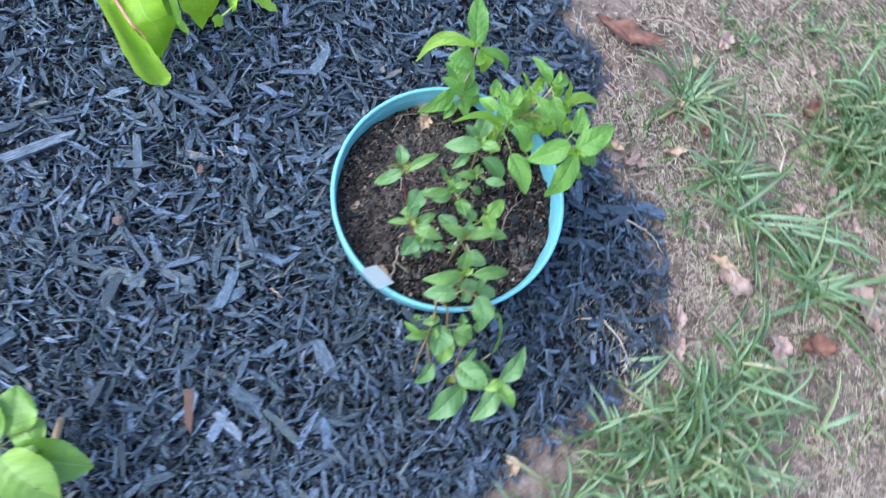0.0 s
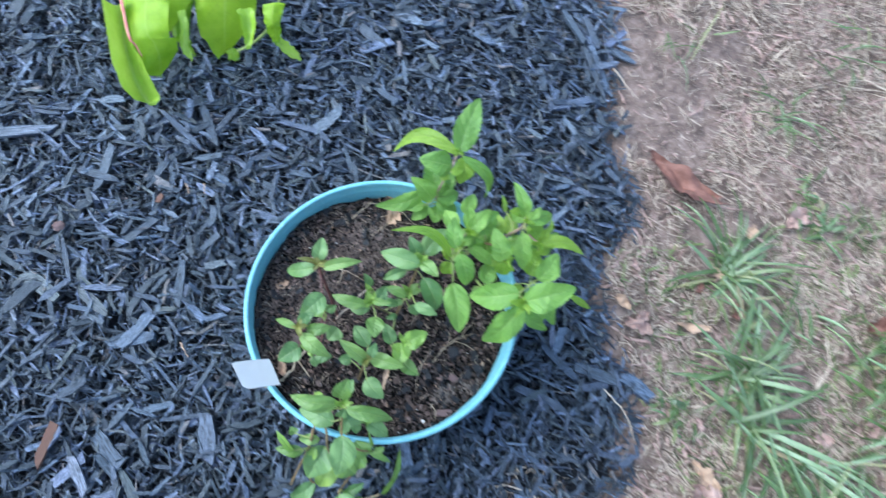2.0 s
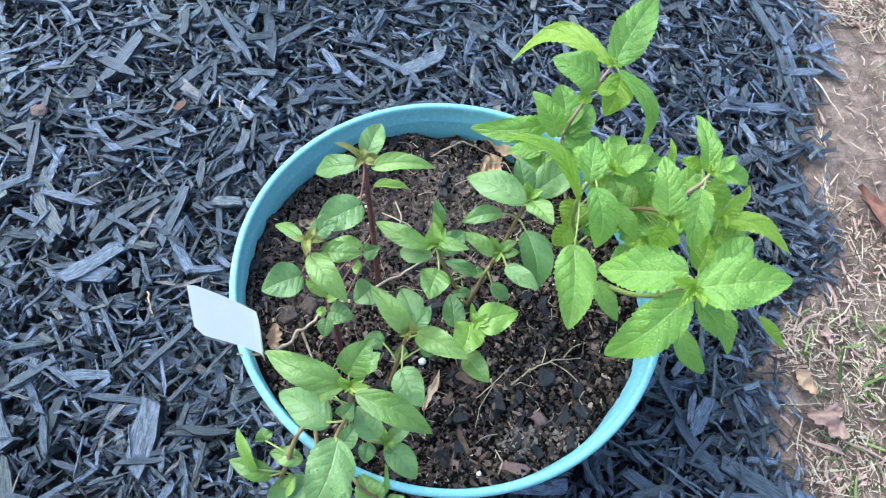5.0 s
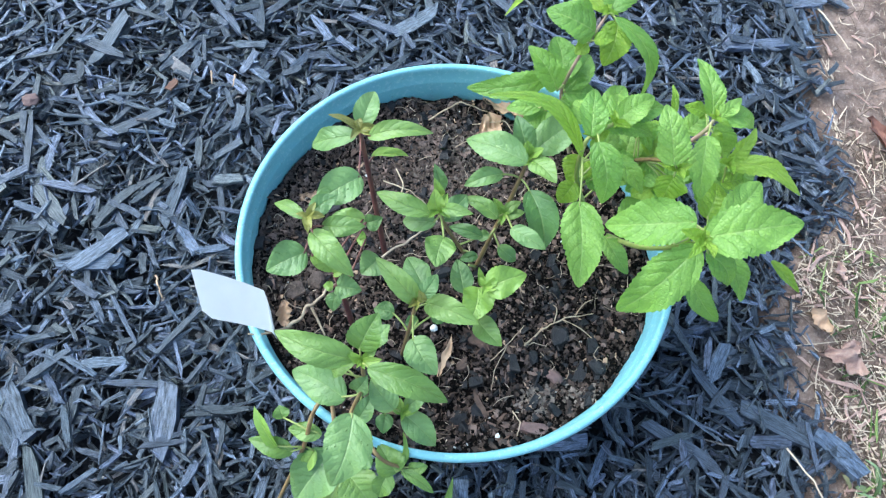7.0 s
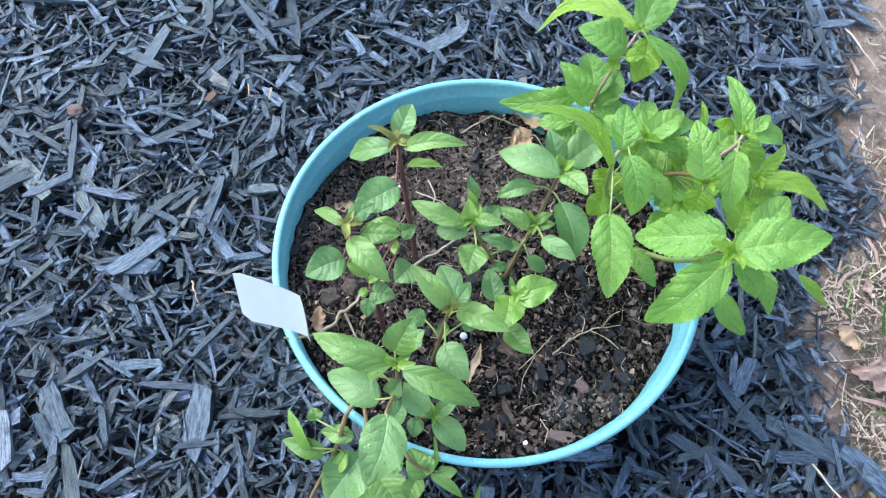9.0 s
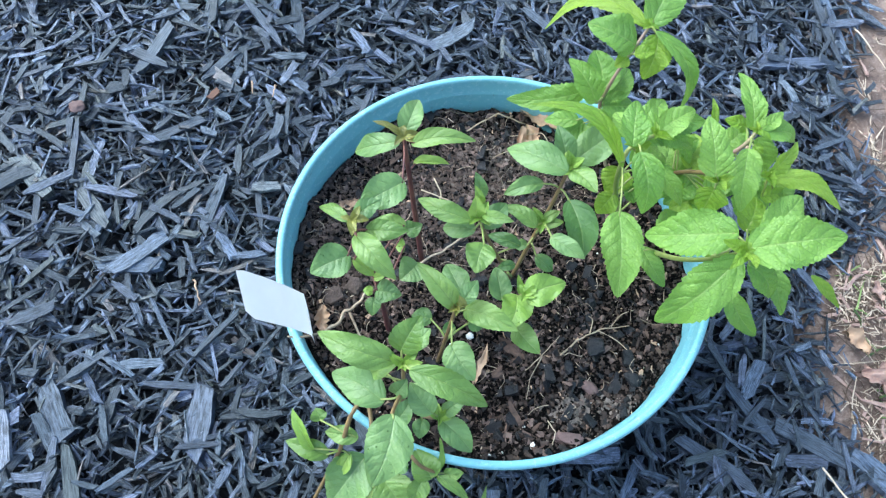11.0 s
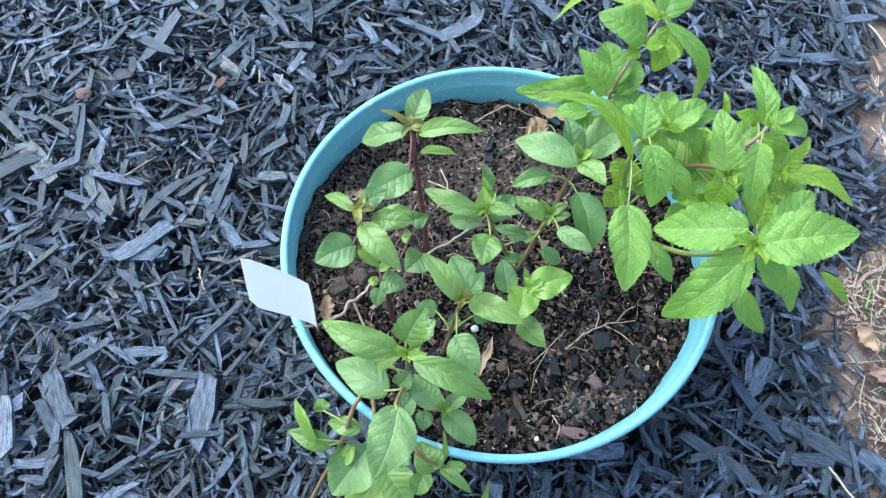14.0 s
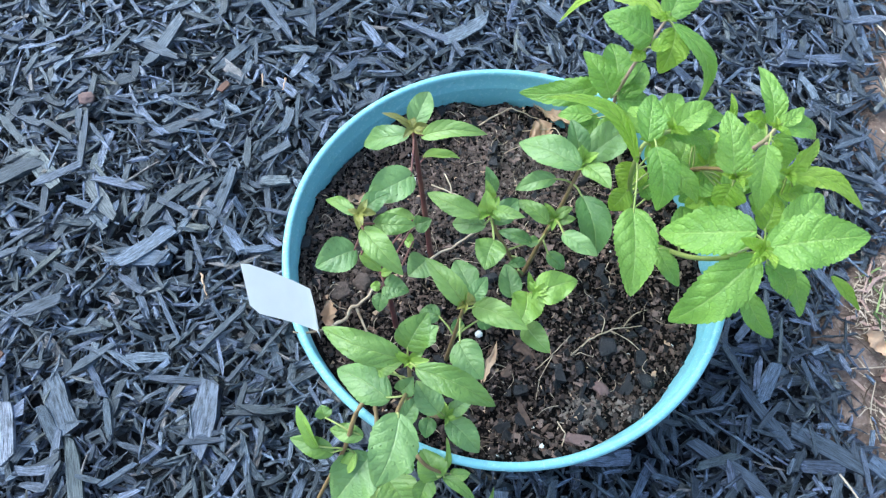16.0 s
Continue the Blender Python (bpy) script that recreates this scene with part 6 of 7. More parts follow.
leaf(mint_l, (0.0766, 0.0294, 0.2220), (0.0800, 0.0238, 0.2255), 0.0036, bright_leaf, cup=0.5, petiole=False, bite=0.1)
leaf(mint_l, (0.0766, 0.0294, 0.2220), (0.0842, 0.0359, 0.2235), 0.0055, bright_leaf, cup=0.5, petiole=False, bite=0.1)
leaf(mint_l, (0.0766, 0.0294, 0.2220), (0.0709, 0.0301, 0.2238), 0.0031, bright_leaf, cup=0.5, petiole=False, bite=0.1)
leaf(mint_l, (0.0929, 0.0425, 0.2140), (0.0993, 0.0441, 0.2159), 0.0037, bright_leaf, cup=0.5, petiole=False, bite=0.1)
leaf(mint_l, (0.0929, 0.0425, 0.2140), (0.0885, 0.0469, 0.2171), 0.0034, bright_leaf, cup=0.5, petiole=False, bite=0.1)
leaf(mint_l, (0.0929, 0.0425, 0.2140), (0.0902, 0.0369, 0.2184), 0.0034, bright_leaf, cup=0.5, petiole=False, bite=0.1)
leaf(mint_l, (0.0929, 0.0425, 0.2140), (0.1022, 0.0380, 0.2165), 0.0057, bright_leaf, cup=0.5, petiole=False, bite=0.1)
leaf(mint_l, (0.0929, 0.0425, 0.2140), (0.0925, 0.0498, 0.2180), 0.0040, bright_leaf, cup=0.5, petiole=False, bite=0.1)
leaf(mint_m, (0.1295, -0.0431, 0.2280), (0.1262, -0.0380, 0.2302), 0.0033, bright_leaf, cup=0.5, petiole=False, bite=0.1)
leaf(mint_m, (0.1295, -0.0431, 0.2280), (0.1235, -0.0492, 0.2319), 0.0047, bright_leaf, cup=0.5, petiole=False, bite=0.1)
leaf(mint_m, (0.1295, -0.0431, 0.2280), (0.1361, -0.0474, 0.2295), 0.0044, bright_leaf, cup=0.5, petiole=False, bite=0.1)
leaf(mint_m, (0.1295, -0.0431, 0.2280), (0.1294, -0.0359, 0.2310), 0.0039, bright_leaf, cup=0.5, petiole=False, bite=0.1)
leaf(mint_m, (0.1295, -0.0431, 0.2280), (0.1231, -0.0456, 0.2317), 0.0038, bright_leaf, cup=0.5, petiole=False, bite=0.1)
leaf(mint_m, (0.1225, 0.0041, 0.2240), (0.1260, 0.0096, 0.2263), 0.0036, bright_leaf, cup=0.5, petiole=False, bite=0.1)
leaf(mint_m, (0.1225, 0.0041, 0.2240), (0.1134, 0.0055, 0.2260), 0.0050, bright_leaf, cup=0.5, petiole=False, bite=0.1)
leaf(mint_m, (0.1225, 0.0041, 0.2240), (0.1233, -0.0054, 0.2286), 0.0052, bright_leaf, cup=0.5, petiole=False, bite=0.1)
leaf(mint_m, (0.1225, 0.0041, 0.2240), (0.1308, 0.0051, 0.2283), 0.0046, bright_leaf, cup=0.5, petiole=False, bite=0.1)
leaf(mint_m, (0.1225, 0.0041, 0.2240), (0.1168, 0.0106, 0.2263), 0.0047, bright_leaf, cup=0.5, petiole=False, bite=0.1)
leaf(mint_n, (0.1561, 0.0442, 0.2180), (0.1513, 0.0407, 0.2226), 0.0033, bright_leaf, cup=0.5, petiole=False, bite=0.1)
leaf(mint_n, (0.1561, 0.0442, 0.2180), (0.1631, 0.0377, 0.2210), 0.0052, bright_leaf, cup=0.5, petiole=False, bite=0.1)
leaf(mint_n, (0.1561, 0.0442, 0.2180), (0.1555, 0.0499, 0.2222), 0.0032, bright_leaf, cup=0.5, petiole=False, bite=0.1)
leaf(mint_n, (0.1561, 0.0442, 0.2180), (0.1505, 0.0450, 0.2221), 0.0031, bright_leaf, cup=0.5, petiole=False, bite=0.1)
leaf(mint_n, (0.1561, 0.0442, 0.2180), (0.1574, 0.0380, 0.2222), 0.0035, bright_leaf, cup=0.5, petiole=False, bite=0.1)
leaf(mint_n, (0.1696, 0.0243, 0.1970), (0.1745, 0.0201, 0.2007), 0.0036, bright_leaf, cup=0.5, petiole=False, bite=0.1)
leaf(mint_n, (0.1696, 0.0243, 0.1970), (0.1736, 0.0311, 0.1991), 0.0043, bright_leaf, cup=0.5, petiole=False, bite=0.1)
leaf(mint_n, (0.1696, 0.0243, 0.1970), (0.1595, 0.0238, 0.2019), 0.0056, bright_leaf, cup=0.5, petiole=False, bite=0.1)
leaf(mint_n, (0.1696, 0.0243, 0.1970), (0.1711, 0.0150, 0.1981), 0.0052, bright_leaf, cup=0.5, petiole=False, bite=0.1)
leaf(mint_n, (0.1696, 0.0243, 0.1970), (0.1743, 0.0275, 0.2018), 0.0031, bright_leaf, cup=0.5, petiole=False, bite=0.1)


# ---- broad-leaved plants at the edges of the bed ----

lily = thing("foliage_plant", (-0.1962, 0.5814, 0.0000), "lime-green broad-leaved garden plant with a pink midrib", "garden plant")
stem(lily, [(-0.1962, 0.5814, 0.0000), (-0.2188, 0.5333, 0.0800), (-0.2323, 0.4583, 0.1000)], green_stem, 0.0050, 0.0030)
stem(lily, [(-0.1962, 0.5814, 0.0000), (-0.1332, 0.5233, 0.0700), (-0.1528, 0.4658, 0.0900)], green_stem, 0.0050, 0.0030)
stem(lily, [(-0.1962, 0.5814, 0.0000), (-0.0565, 0.4936, 0.0500), (-0.0662, 0.4380, 0.0500)], green_stem, 0.0028, 0.0020)
flap(lily, [(-0.1517, 0.5098, 0.1000), (-0.1594, 0.4616, 0.0850), (-0.1644, 0.4223, 0.0500), (-0.1453, 0.3986, 0.0200)], [(-0.0738, 0.5150, 0.0850), (-0.0810, 0.4612, 0.0750), (-0.0951, 0.4278, 0.0500), (-0.1321, 0.4094, 0.0200)], lime_leaf, bulge=0.012, seed=6)
flap(lily, [(-0.2304, 0.5087, 0.1100), (-0.2330, 0.4661, 0.1000), (-0.2355, 0.4404, 0.0900), (-0.2365, 0.4251, 0.0800)], [(-0.1482, 0.5095, 0.1000), (-0.1559, 0.4661, 0.0900), (-0.1743, 0.4362, 0.0750), (-0.2030, 0.4165, 0.0600)], lime_leaf, bulge=0.01, seed=5)
flap(lily, [(-0.1970, 0.4491, 0.0600), (-0.1967, 0.4183, 0.0550), (-0.1878, 0.4035, 0.0500), (-0.1755, 0.3954, 0.0350)], [(-0.1634, 0.4630, 0.0600), (-0.1746, 0.4329, 0.0550), (-0.1769, 0.4072, 0.0450), (-0.1732, 0.3969, 0.0350)], lime_leaf, bulge=0.004, seed=4)
flap(lily, [(-0.2428, 0.4450, 0.1000), (-0.2439, 0.3921, 0.1000), (-0.2378, 0.3704, 0.0900), (-0.2321, 0.3557, 0.0750), (-0.2225, 0.3608, 0.0500)], [(-0.1875, 0.4250, 0.1200), (-0.1946, 0.3854, 0.1100), (-0.1878, 0.3773, 0.0950), (-0.1935, 0.3738, 0.0750), (-0.2188, 0.3621, 0.0500)], lime_leaf, bulge=0.008, seed=3)
flap(lily, [(-0.2648, 0.4308, 0.1250), (-0.2633, 0.3807, 0.1150), (-0.2645, 0.3534, 0.0950), (-0.2580, 0.3331, 0.0700), (-0.2434, 0.3271, 0.0500), (-0.2348, 0.3241, 0.0450)], [(-0.2400, 0.4390, 0.1150), (-0.2410, 0.3879, 0.1050), (-0.2302, 0.3554, 0.0900), (-0.2237, 0.3378, 0.0700), (-0.2213, 0.3276, 0.0550), (-0.2297, 0.3231, 0.0460)], pale_lime_leaf, bulge=-0.042, seed=2, ruffle=0.0014)
flap(lily, [(-0.1825, 0.4196, 0.1000), (-0.1833, 0.3976, 0.0900), (-0.1872, 0.3771, 0.0800), (-0.1787, 0.3723, 0.0720), (-0.1748, 0.3699, 0.0700)], [(-0.1716, 0.4191, 0.1000), (-0.1736, 0.3971, 0.0900), (-0.1759, 0.3810, 0.0820), (-0.1745, 0.3774, 0.0750), (-0.1736, 0.3706, 0.0700)], pale_lime_leaf, bulge=0.003, seed=7)
flap(lily, [(-0.1104, 0.4252, 0.0900), (-0.1080, 0.4024, 0.0800), (-0.1082, 0.3887, 0.0700), (-0.1054, 0.3809, 0.0620)], [(-0.0886, 0.4244, 0.0900), (-0.0911, 0.4016, 0.0800), (-0.0969, 0.3866, 0.0720), (-0.1016, 0.3807, 0.0620)], pale_lime_leaf, bulge=-0.008, seed=8)
flap(lily, [(-0.0783, 0.4326, 0.0800), (-0.0790, 0.4092, 0.0700), (-0.0749, 0.3997, 0.0600), (-0.0705, 0.3916, 0.0520)], [(-0.0489, 0.4314, 0.0800), (-0.0592, 0.4084, 0.0700), (-0.0585, 0.4021, 0.0600), (-0.0652, 0.3929, 0.0520)], lime_leaf, bulge=0.006, seed=9, ruffle=0.002)
flap(lily, [(-0.0726, 0.3973, 0.0550), (-0.0644, 0.3894, 0.0420), (-0.0519, 0.3818, 0.0300), (-0.0385, 0.3821, 0.0200)], [(-0.0646, 0.3993, 0.0580), (-0.0509, 0.3929, 0.0450), (-0.0408, 0.3871, 0.0330), (-0.0370, 0.3828, 0.0200)], pale_lime_leaf, bulge=-0.004, seed=10, ruffle=0.0012)
flap(lily, [(-0.1343, 0.3906, 0.0450), (-0.1328, 0.3871, 0.0350), (-0.1270, 0.3856, 0.0280)], [(-0.1206, 0.3947, 0.0450), (-0.1170, 0.3910, 0.0350), (-0.1217, 0.3861, 0.0280)], pale_lime_leaf, bulge=0.004, seed=11, ruffle=0.003)
stem(lily, [(-0.0756, 0.4077, 0.0600), (-0.0907, 0.3981, 0.0550), (-0.1068, 0.3917, 0.0500), (-0.1189, 0.3899, 0.0450)], green_stem, 0.0024, 0.0018)
stem(lily, [(-0.2439, 0.4307, 0.1160), (-0.2400, 0.3821, 0.1120), (-0.2348, 0.3738, 0.1040), (-0.2306, 0.3640, 0.0940)], rib_pink, 0.0022, 0.0007)

foliage = thing("foliage_plant", (-0.6347, -0.0108, 0.0000), "bright green leafy garden plant on the mulch", "garden plant")
stem(foliage, [(-0.6347, -0.0108, 0.0000), (-0.5958, -0.0136, 0.0600), (-0.5691, -0.0168, 0.0900)], green_stem, 0.0040, 0.0030)
leaf(foliage, (-0.5575, -0.0107, 0.1000), (-0.5259, 0.0298, 0.1100), 0.0500, young_leaf, teeth=6, bite=0.04, cup=0.25)
leaf(foliage, (-0.5562, -0.0179, 0.0950), (-0.5206, -0.0145, 0.0900), 0.0500, young_leaf, teeth=6, bite=0.04, cup=0.25)
leaf(foliage, (-0.5619, -0.0278, 0.0900), (-0.5014, -0.0811, 0.0700), 0.0550, young_leaf, teeth=6, bite=0.04, cup=0.25)
leaf(foliage, (-0.5709, -0.0295, 0.1000), (-0.5408, -0.0973, 0.0900), 0.0650, young_leaf, teeth=6, bite=0.04, cup=0.25)
leaf(foliage, (-0.5712, -0.0160, 0.1000), (-0.5823, 0.0520, 0.0900), 0.0600, young_leaf, teeth=6, bite=0.04, cup=0.25)
leaf(foliage, (-0.5798, -0.0373, 0.1000), (-0.6204, -0.0785, 0.0800), 0.0700, young_leaf, teeth=6, bite=0.04, cup=0.25)

stub = thing("pale_stub", (-0.5430, -0.0285, 0.0000), "short cream cut stalk standing in the mulch", "stalk")
link("stalk", *tube([(-0.5430, -0.0285, 0.0000), (-0.5371, -0.0292, 0.0200), (-0.5137, -0.0133, 0.0500)], (0.0045, 0.004), 10), dead_tan, stub)


# ---- the thin lawn beside the bed ----
def straw_litter(name, count, seed, x0, x1, y0, y1, long, mat, label, patch=None):
    """Dry grass stalks lying flat on the earth: one sheet of litter."""
    rng = np.random.default_rng(seed)
    spots = []
    while len(spots) < count:
        x, y = rng.uniform(x0, x1), rng.uniform(y0, y1)
        bare = math.hypot((x - 0.475) / 0.095, (y - 0.285) / 0.135) < 1 and rng.random() < 0.85
        if patch:
            keep = math.hypot((x - patch[0]) / patch[2], (y - patch[1]) / patch[2]) < rng.uniform(0.1, 1.0)
        else:
            keep = not in_bed(x, y, 0.006)
        if keep and not bare and bumpy(x, y, 9, 5) + 0.6 * bumpy(x, y, 28, 11) > rng.uniform(-0.8, 0.45):
            spots.append((x, y))
    spots = np.array(spots)
    length = rng.lognormal(math.log(long), 0.65, count).clip(0.003, 0.08)
    width = rng.uniform(0.0003, 0.00105, count) * (2.8 if mat is dead_pink else 2.0 if mat is green_bits else 1.0)
    v, uv = chip_shape(rng, count, length, width, width * 0.6)
    bend = rng.normal(0, 0.07, count)
    v[:, 4:8, 1] += (bend * length)[:, None]
    v = turned(v, rng.uniform(0, 6.28, count), rng.normal(0, 0.09, count), rng.normal(0, 0.3, count))
    z = np.array([-0.004 + 0.006 * bumpy(x, y, 7, 2) + 0.004 * bumpy(x, y, 25, 5) for x, y in spots]) + rng.uniform(0, 0.004, count) + (0.006 if patch else 0.0)
    v += np.concatenate([spots, z[:, None]], 1)[:, None]
    faces = (np.array(chip_faces(3))[None] + 12 * np.arange(count)[:, None, None]).reshape(-1, 4)
    ob = link(name, v.reshape(-1, 3), faces, mat, None, "", uv.reshape(-1, 2), False)
    tagged(ob, label, "dry grass", "", "stuff")


straw_litter("dry_thatch", 76000, 31, 0.0, 1.25, -0.8, 0.7, 0.0092, straw_mat, "short dry straw and dead grass lying on the earth")
straw_litter("dry_stalks", 1700, 32, 0.0, 1.25, -0.8, 0.7, 0.026, straw_mat, "long pale dead grass stalks on the earth")

straw_litter("green_bits", 2800, 35, 0.34, 1.0, -0.62, 0.05, 0.014, green_bits, "short green grass bits and clippings between the clumps")
straw_litter("litter_patch", 280, 33, 0.05, 0.27, -0.35, -0.17, 0.01, straw_mat, "straw and brown crumbs strewn where the mulch is thin", (0.16, -0.27, 0.075))
straw_litter("brown_litter", 7500, 34, 0.0, 1.25, -0.8, 0.7, 0.012, dead_pink, "crumbled pinkish-brown leaf bits on the earth")


def grass_tuft(at, blades, seed, long, spread, label, wide=0.0062, flat=0.5, mat=None):
    """A clump of arching blades from one root."""
    rng = random.Random(seed)
    verts, uvs, faces = [], [], []
    n = 9
    ob = thing("grass_tuft", at, label, "grass", "grass tufts on the lawn")
    for _ in range(blades):
        yaw, size = rng.uniform(0, 2 * math.pi), long * rng.uniform(0.5, 1.4)
        rise, w = rng.uniform(0.06, flat), wide * rng.uniform(0.65, 1.7)
        foot = Vector(at) + Vector((rng.gauss(0, spread), rng.gauss(0, spread), -0.004))
        twist, sag = rng.uniform(-0.24, 0.24), rng.uniform(0.4, 0.95)
        start = len(verts)
        for i in range(n + 1):
            u = i / n
            a = yaw + twist * u * 0.8
            r = size * u * (1 - 0.1 * u)
            z = max(size * rise * (u * 1.8 - 1.9 * sag * u * u), -0.002 + 0.004 * u)
            centre = foot + Vector((r * math.cos(a), r * math.sin(a), z + 0.003))
            half = w / 2 * (1 - u ** 2.2) ** 0.7 * (0.6 + 0.8 * u if u < 0.4 else 0.92)
            side = Vector((-math.sin(a), math.cos(a), 0.25 * math.sin(3 * twist)))
            for v in (-1, 0, 1):
                verts.append(centre + side * half * v - Vector((0, 0, 0.18 * w * (1 - abs(v)))))
                uvs.append((u, v))
            if i:
                k = start + 3 * i
                faces += [(k - 3, k - 2, k + 1, k), (k - 2, k - 1, k + 2, k + 1)]
        link("blade", verts[start:], [tuple(k - start for k in f) for f in faces if f[0] >= start], mat or grass_mat, ob, "", uvs[start:])
    return ob


GREEN = "clump of arching green lawn grass blades on bare earth"
DENSE, THIN, WEED = "dense clump of tall dark green lawn grass", "sparse thin grass sprouts among dry thatch", "low pale green weed sprouts in dry thatch"
grass_tuft((0.49, -0.008, 0), 44, 1, 0.092, 0.012, GREEN, 0.0056, 0.75)
grass_tuft((0.487, -0.09, 0), 14, 31, 0.06, 0.01, GREEN, 0.005, 0.8)
grass_tuft((0.468, -0.148, 0), 46, 2, 0.092, 0.014, GREEN, 0.0056, 0.75)
grass_tuft((0.46, -0.215, 0), 26, 3, 0.105, 0.014, GREEN, 0.0058, 0.6)
grass_tuft((0.495, -0.365, 0), 40, 4, 0.125, 0.014, GREEN, 0.0066)
grass_tuft((0.505, -0.36, 0), 22, 5, 0.06, 0.012, "short yellow-green core of a grass clump", 0.0045, 1.2)
grass_tuft((0.655, -0.2, 0), 26, 6, 0.08, 0.02, GREEN, 0.0052, 0.9)
grass_tuft((0.73, -0.222, 0), 120, 7, 0.092, 0.032, DENSE, 0.0056, 1.2)
grass_tuft((0.8, -0.21, 0), 130, 32, 0.1, 0.034, DENSE, 0.0056, 1.2)
grass_tuft((0.78, -0.165, 0), 50, 33, 0.085, 0.022, DENSE, 0.0056, 1.1)
grass_tuft((0.7, -0.27, 0), 60, 35, 0.085, 0.03, DENSE, 0.0054, 1.1)
grass_tuft((0.84, -0.26, 0), 80, 36, 0.09, 0.035, DENSE, 0.0056, 1.1)
grass_tuft((0.52, -0.28, 0), 16, 37, 0.11, 0.02, GREEN, 0.006, 0.5)
grass_tuft((0.67, -0.275, 0), 20, 8, 0.08, 0.02, GREEN, 0.005, 0.8)
grass_tuft((0.3, -0.4, 0), 54, 9, 0.08, 0.026, GREEN, 0.005, 0.9)
grass_tuft((0.22, -0.42, 0), 70, 10, 0.08, 0.03, GREEN, 0.005, 0.9)
grass_tuft((0.13, -0.405, 0), 70, 11, 0.08, 0.03, GREEN, 0.005, 0.9)
grass_tuft((0.05, -0.42, 0), 64, 12, 0.08, 0.03, GREEN, 0.005, 0.9)
grass_tuft((0.18, -0.49, 0), 100, 13, 0.1, 0.04, DENSE, 0.006, 1.0)
grass_tuft((0.31, -0.5, 0), 34, 14, 0.09, 0.03, GREEN, 0.0055, 0.8)
grass_tuft((0.66, 0.215, 0), 22, 15, 0.055, 0.016, THIN, 0.003, 0.8)
grass_tuft((0.9, 0.2, 0), 46, 16, 0.1, 0.02, "clump of pale dry straw-coloured grass", 0.0022, 0.5, straw_mat)
grass_tuft((0.985, 0.18, 0), 50, 17, 0.055, 0.02, GREEN, 0.0058, 0.7)
grass_tuft((0.657, 0.085, 0), 18, 18, 0.028, 0.009, WEED, 0.0055, 0.9)
grass_tuft((0.66, 0.035, 0), 22, 19, 0.032, 0.012, WEED, 0.0055, 0.9)
grass_tuft((0.72, 0.03, 0), 12, 34, 0.04, 0.016, THIN, 0.003, 0.8)
grass_tuft((0.356, -0.174, 0), 26, 20, 0.026, 0.011, "low yellow-green weed sprouts at the bed edge", 0.005, 0.9)
grass_tuft((0.81, -0.006, 0), 30, 21, 0.035, 0.02, WEED, 0.0045, 0.8)
grass_tuft((0.905, -0.055, 0), 34, 22, 0.05, 0.02, GREEN, 0.005, 0.8)
grass_tuft((0.78, -0.35, 0), 20, 23, 0.09, 0.03, GREEN, 0.0052, 0.7)
grass_tuft((0.585, -0.1, 0), 8, 24, 0.06, 0.02, THIN, 0.004, 0.8)
grass_tuft((0.9, 0.06, 0), 20, 25, 0.045, 0.02, GREEN, 0.0043, 0.7)
grass_tuft((0.64, -0.42, 0), 12, 26, 0.09, 0.025, GREEN, 0.005)
grass_tuft((-0.06, -0.44, 0), 46, 27, 0.085, 0.03, GREEN, 0.005, 0.8)
grass_tuft((0.14, -0.34, 0), 8, 28, 0.045, 0.006, "few thin grass blades coming through the mulch edge", 0.003, 1.0)
grass_tuft((0.55, 0.36, 0), 10, 29, 0.07, 0.02, THIN, 0.0025)
grass_tuft((0.82, 0.3, 0), 16, 30, 0.06, 0.03, THIN, 0.0025)

curled_scrap("dead_leaf", (0.472, 0.138, 0.006), 0.118, 0.04, -0.62, dead_red, "long red-brown dead leaf on the dry thatch", 0.25, 0.3, 11)
curled_scrap("dead_leaf", (0.376, -0.258, 0.005), 0.048, 0.02, -0.85, dead_tan, "curled pale tan dead leaf in the grass", 0.5, 0.6, 12)
curled_scrap("dead_leaf", (0.372, -0.295, 0.004), 0.06, 0.034, -0.7, dead_pink, "flat pinkish-tan dead leaf on the earth", 0.25, 0.3, 13)
curled_scrap("dead_leaf", (0.328, -0.024, 0.004), 0.026, 0.014, -0.9, dead_tan, "small cream leaf scrap at the bed edge", 0.4, 0.5, 14)
curled_scrap("dead_leaf", (0.338, -0.06, 0.003), 0.036, 0.018, -0.8, dead_pink, "pinkish-brown crumpled dead leaf at the bed edge", 0.8, 0.8, 15)
curled_scrap("dead_leaf", (0.69, -0.12, 0.004), 0.055, 0.024, 0.3, dead_red, "crumpled brown dead leaf in the grass", 0.7, 0.7, 16)
curled_scrap("dead_leaf", (0.26, -0.29, 0.003), 0.035, 0.016, 1.1, dead_pink, "small pale dead leaf at the bed edge", 0.3, 0.4, 17)
curled_scrap("dead_leaf", (0.235, -0.33, 0.003), 0.035, 0.016, 1.0, dead_pink, "small pale dead leaf at the bed edge", 0.3, 0.4, 18)
curled_scrap("dead_leaf", (-0.075, -0.335, 0.005), 0.025, 0.018, 0.9, dead_tan, "small orange-tan dead leaf on the mulch", 0.4, 0.4, 19)
curled_scrap("dead_leaf", (0.37, -0.415, 0.004), 0.06, 0.04, 0.5, dead_pink, "pinkish-tan dead leaf on the earth", 0.3, 0.3, 20)
curled_scrap("dead_leaf", (0.43, -0.44, 0.004), 0.06, 0.03, -0.4, dead_red, "dark brown dead leaf between grass clumps", 0.7, 0.7, 21)
curled_scrap("dead_leaf", (0.62, 0.05, 0.004), 0.04, 0.025, 0.2, dead_pink, "pale dead leaf on the dry thatch", 0.3, 0.3, 22)
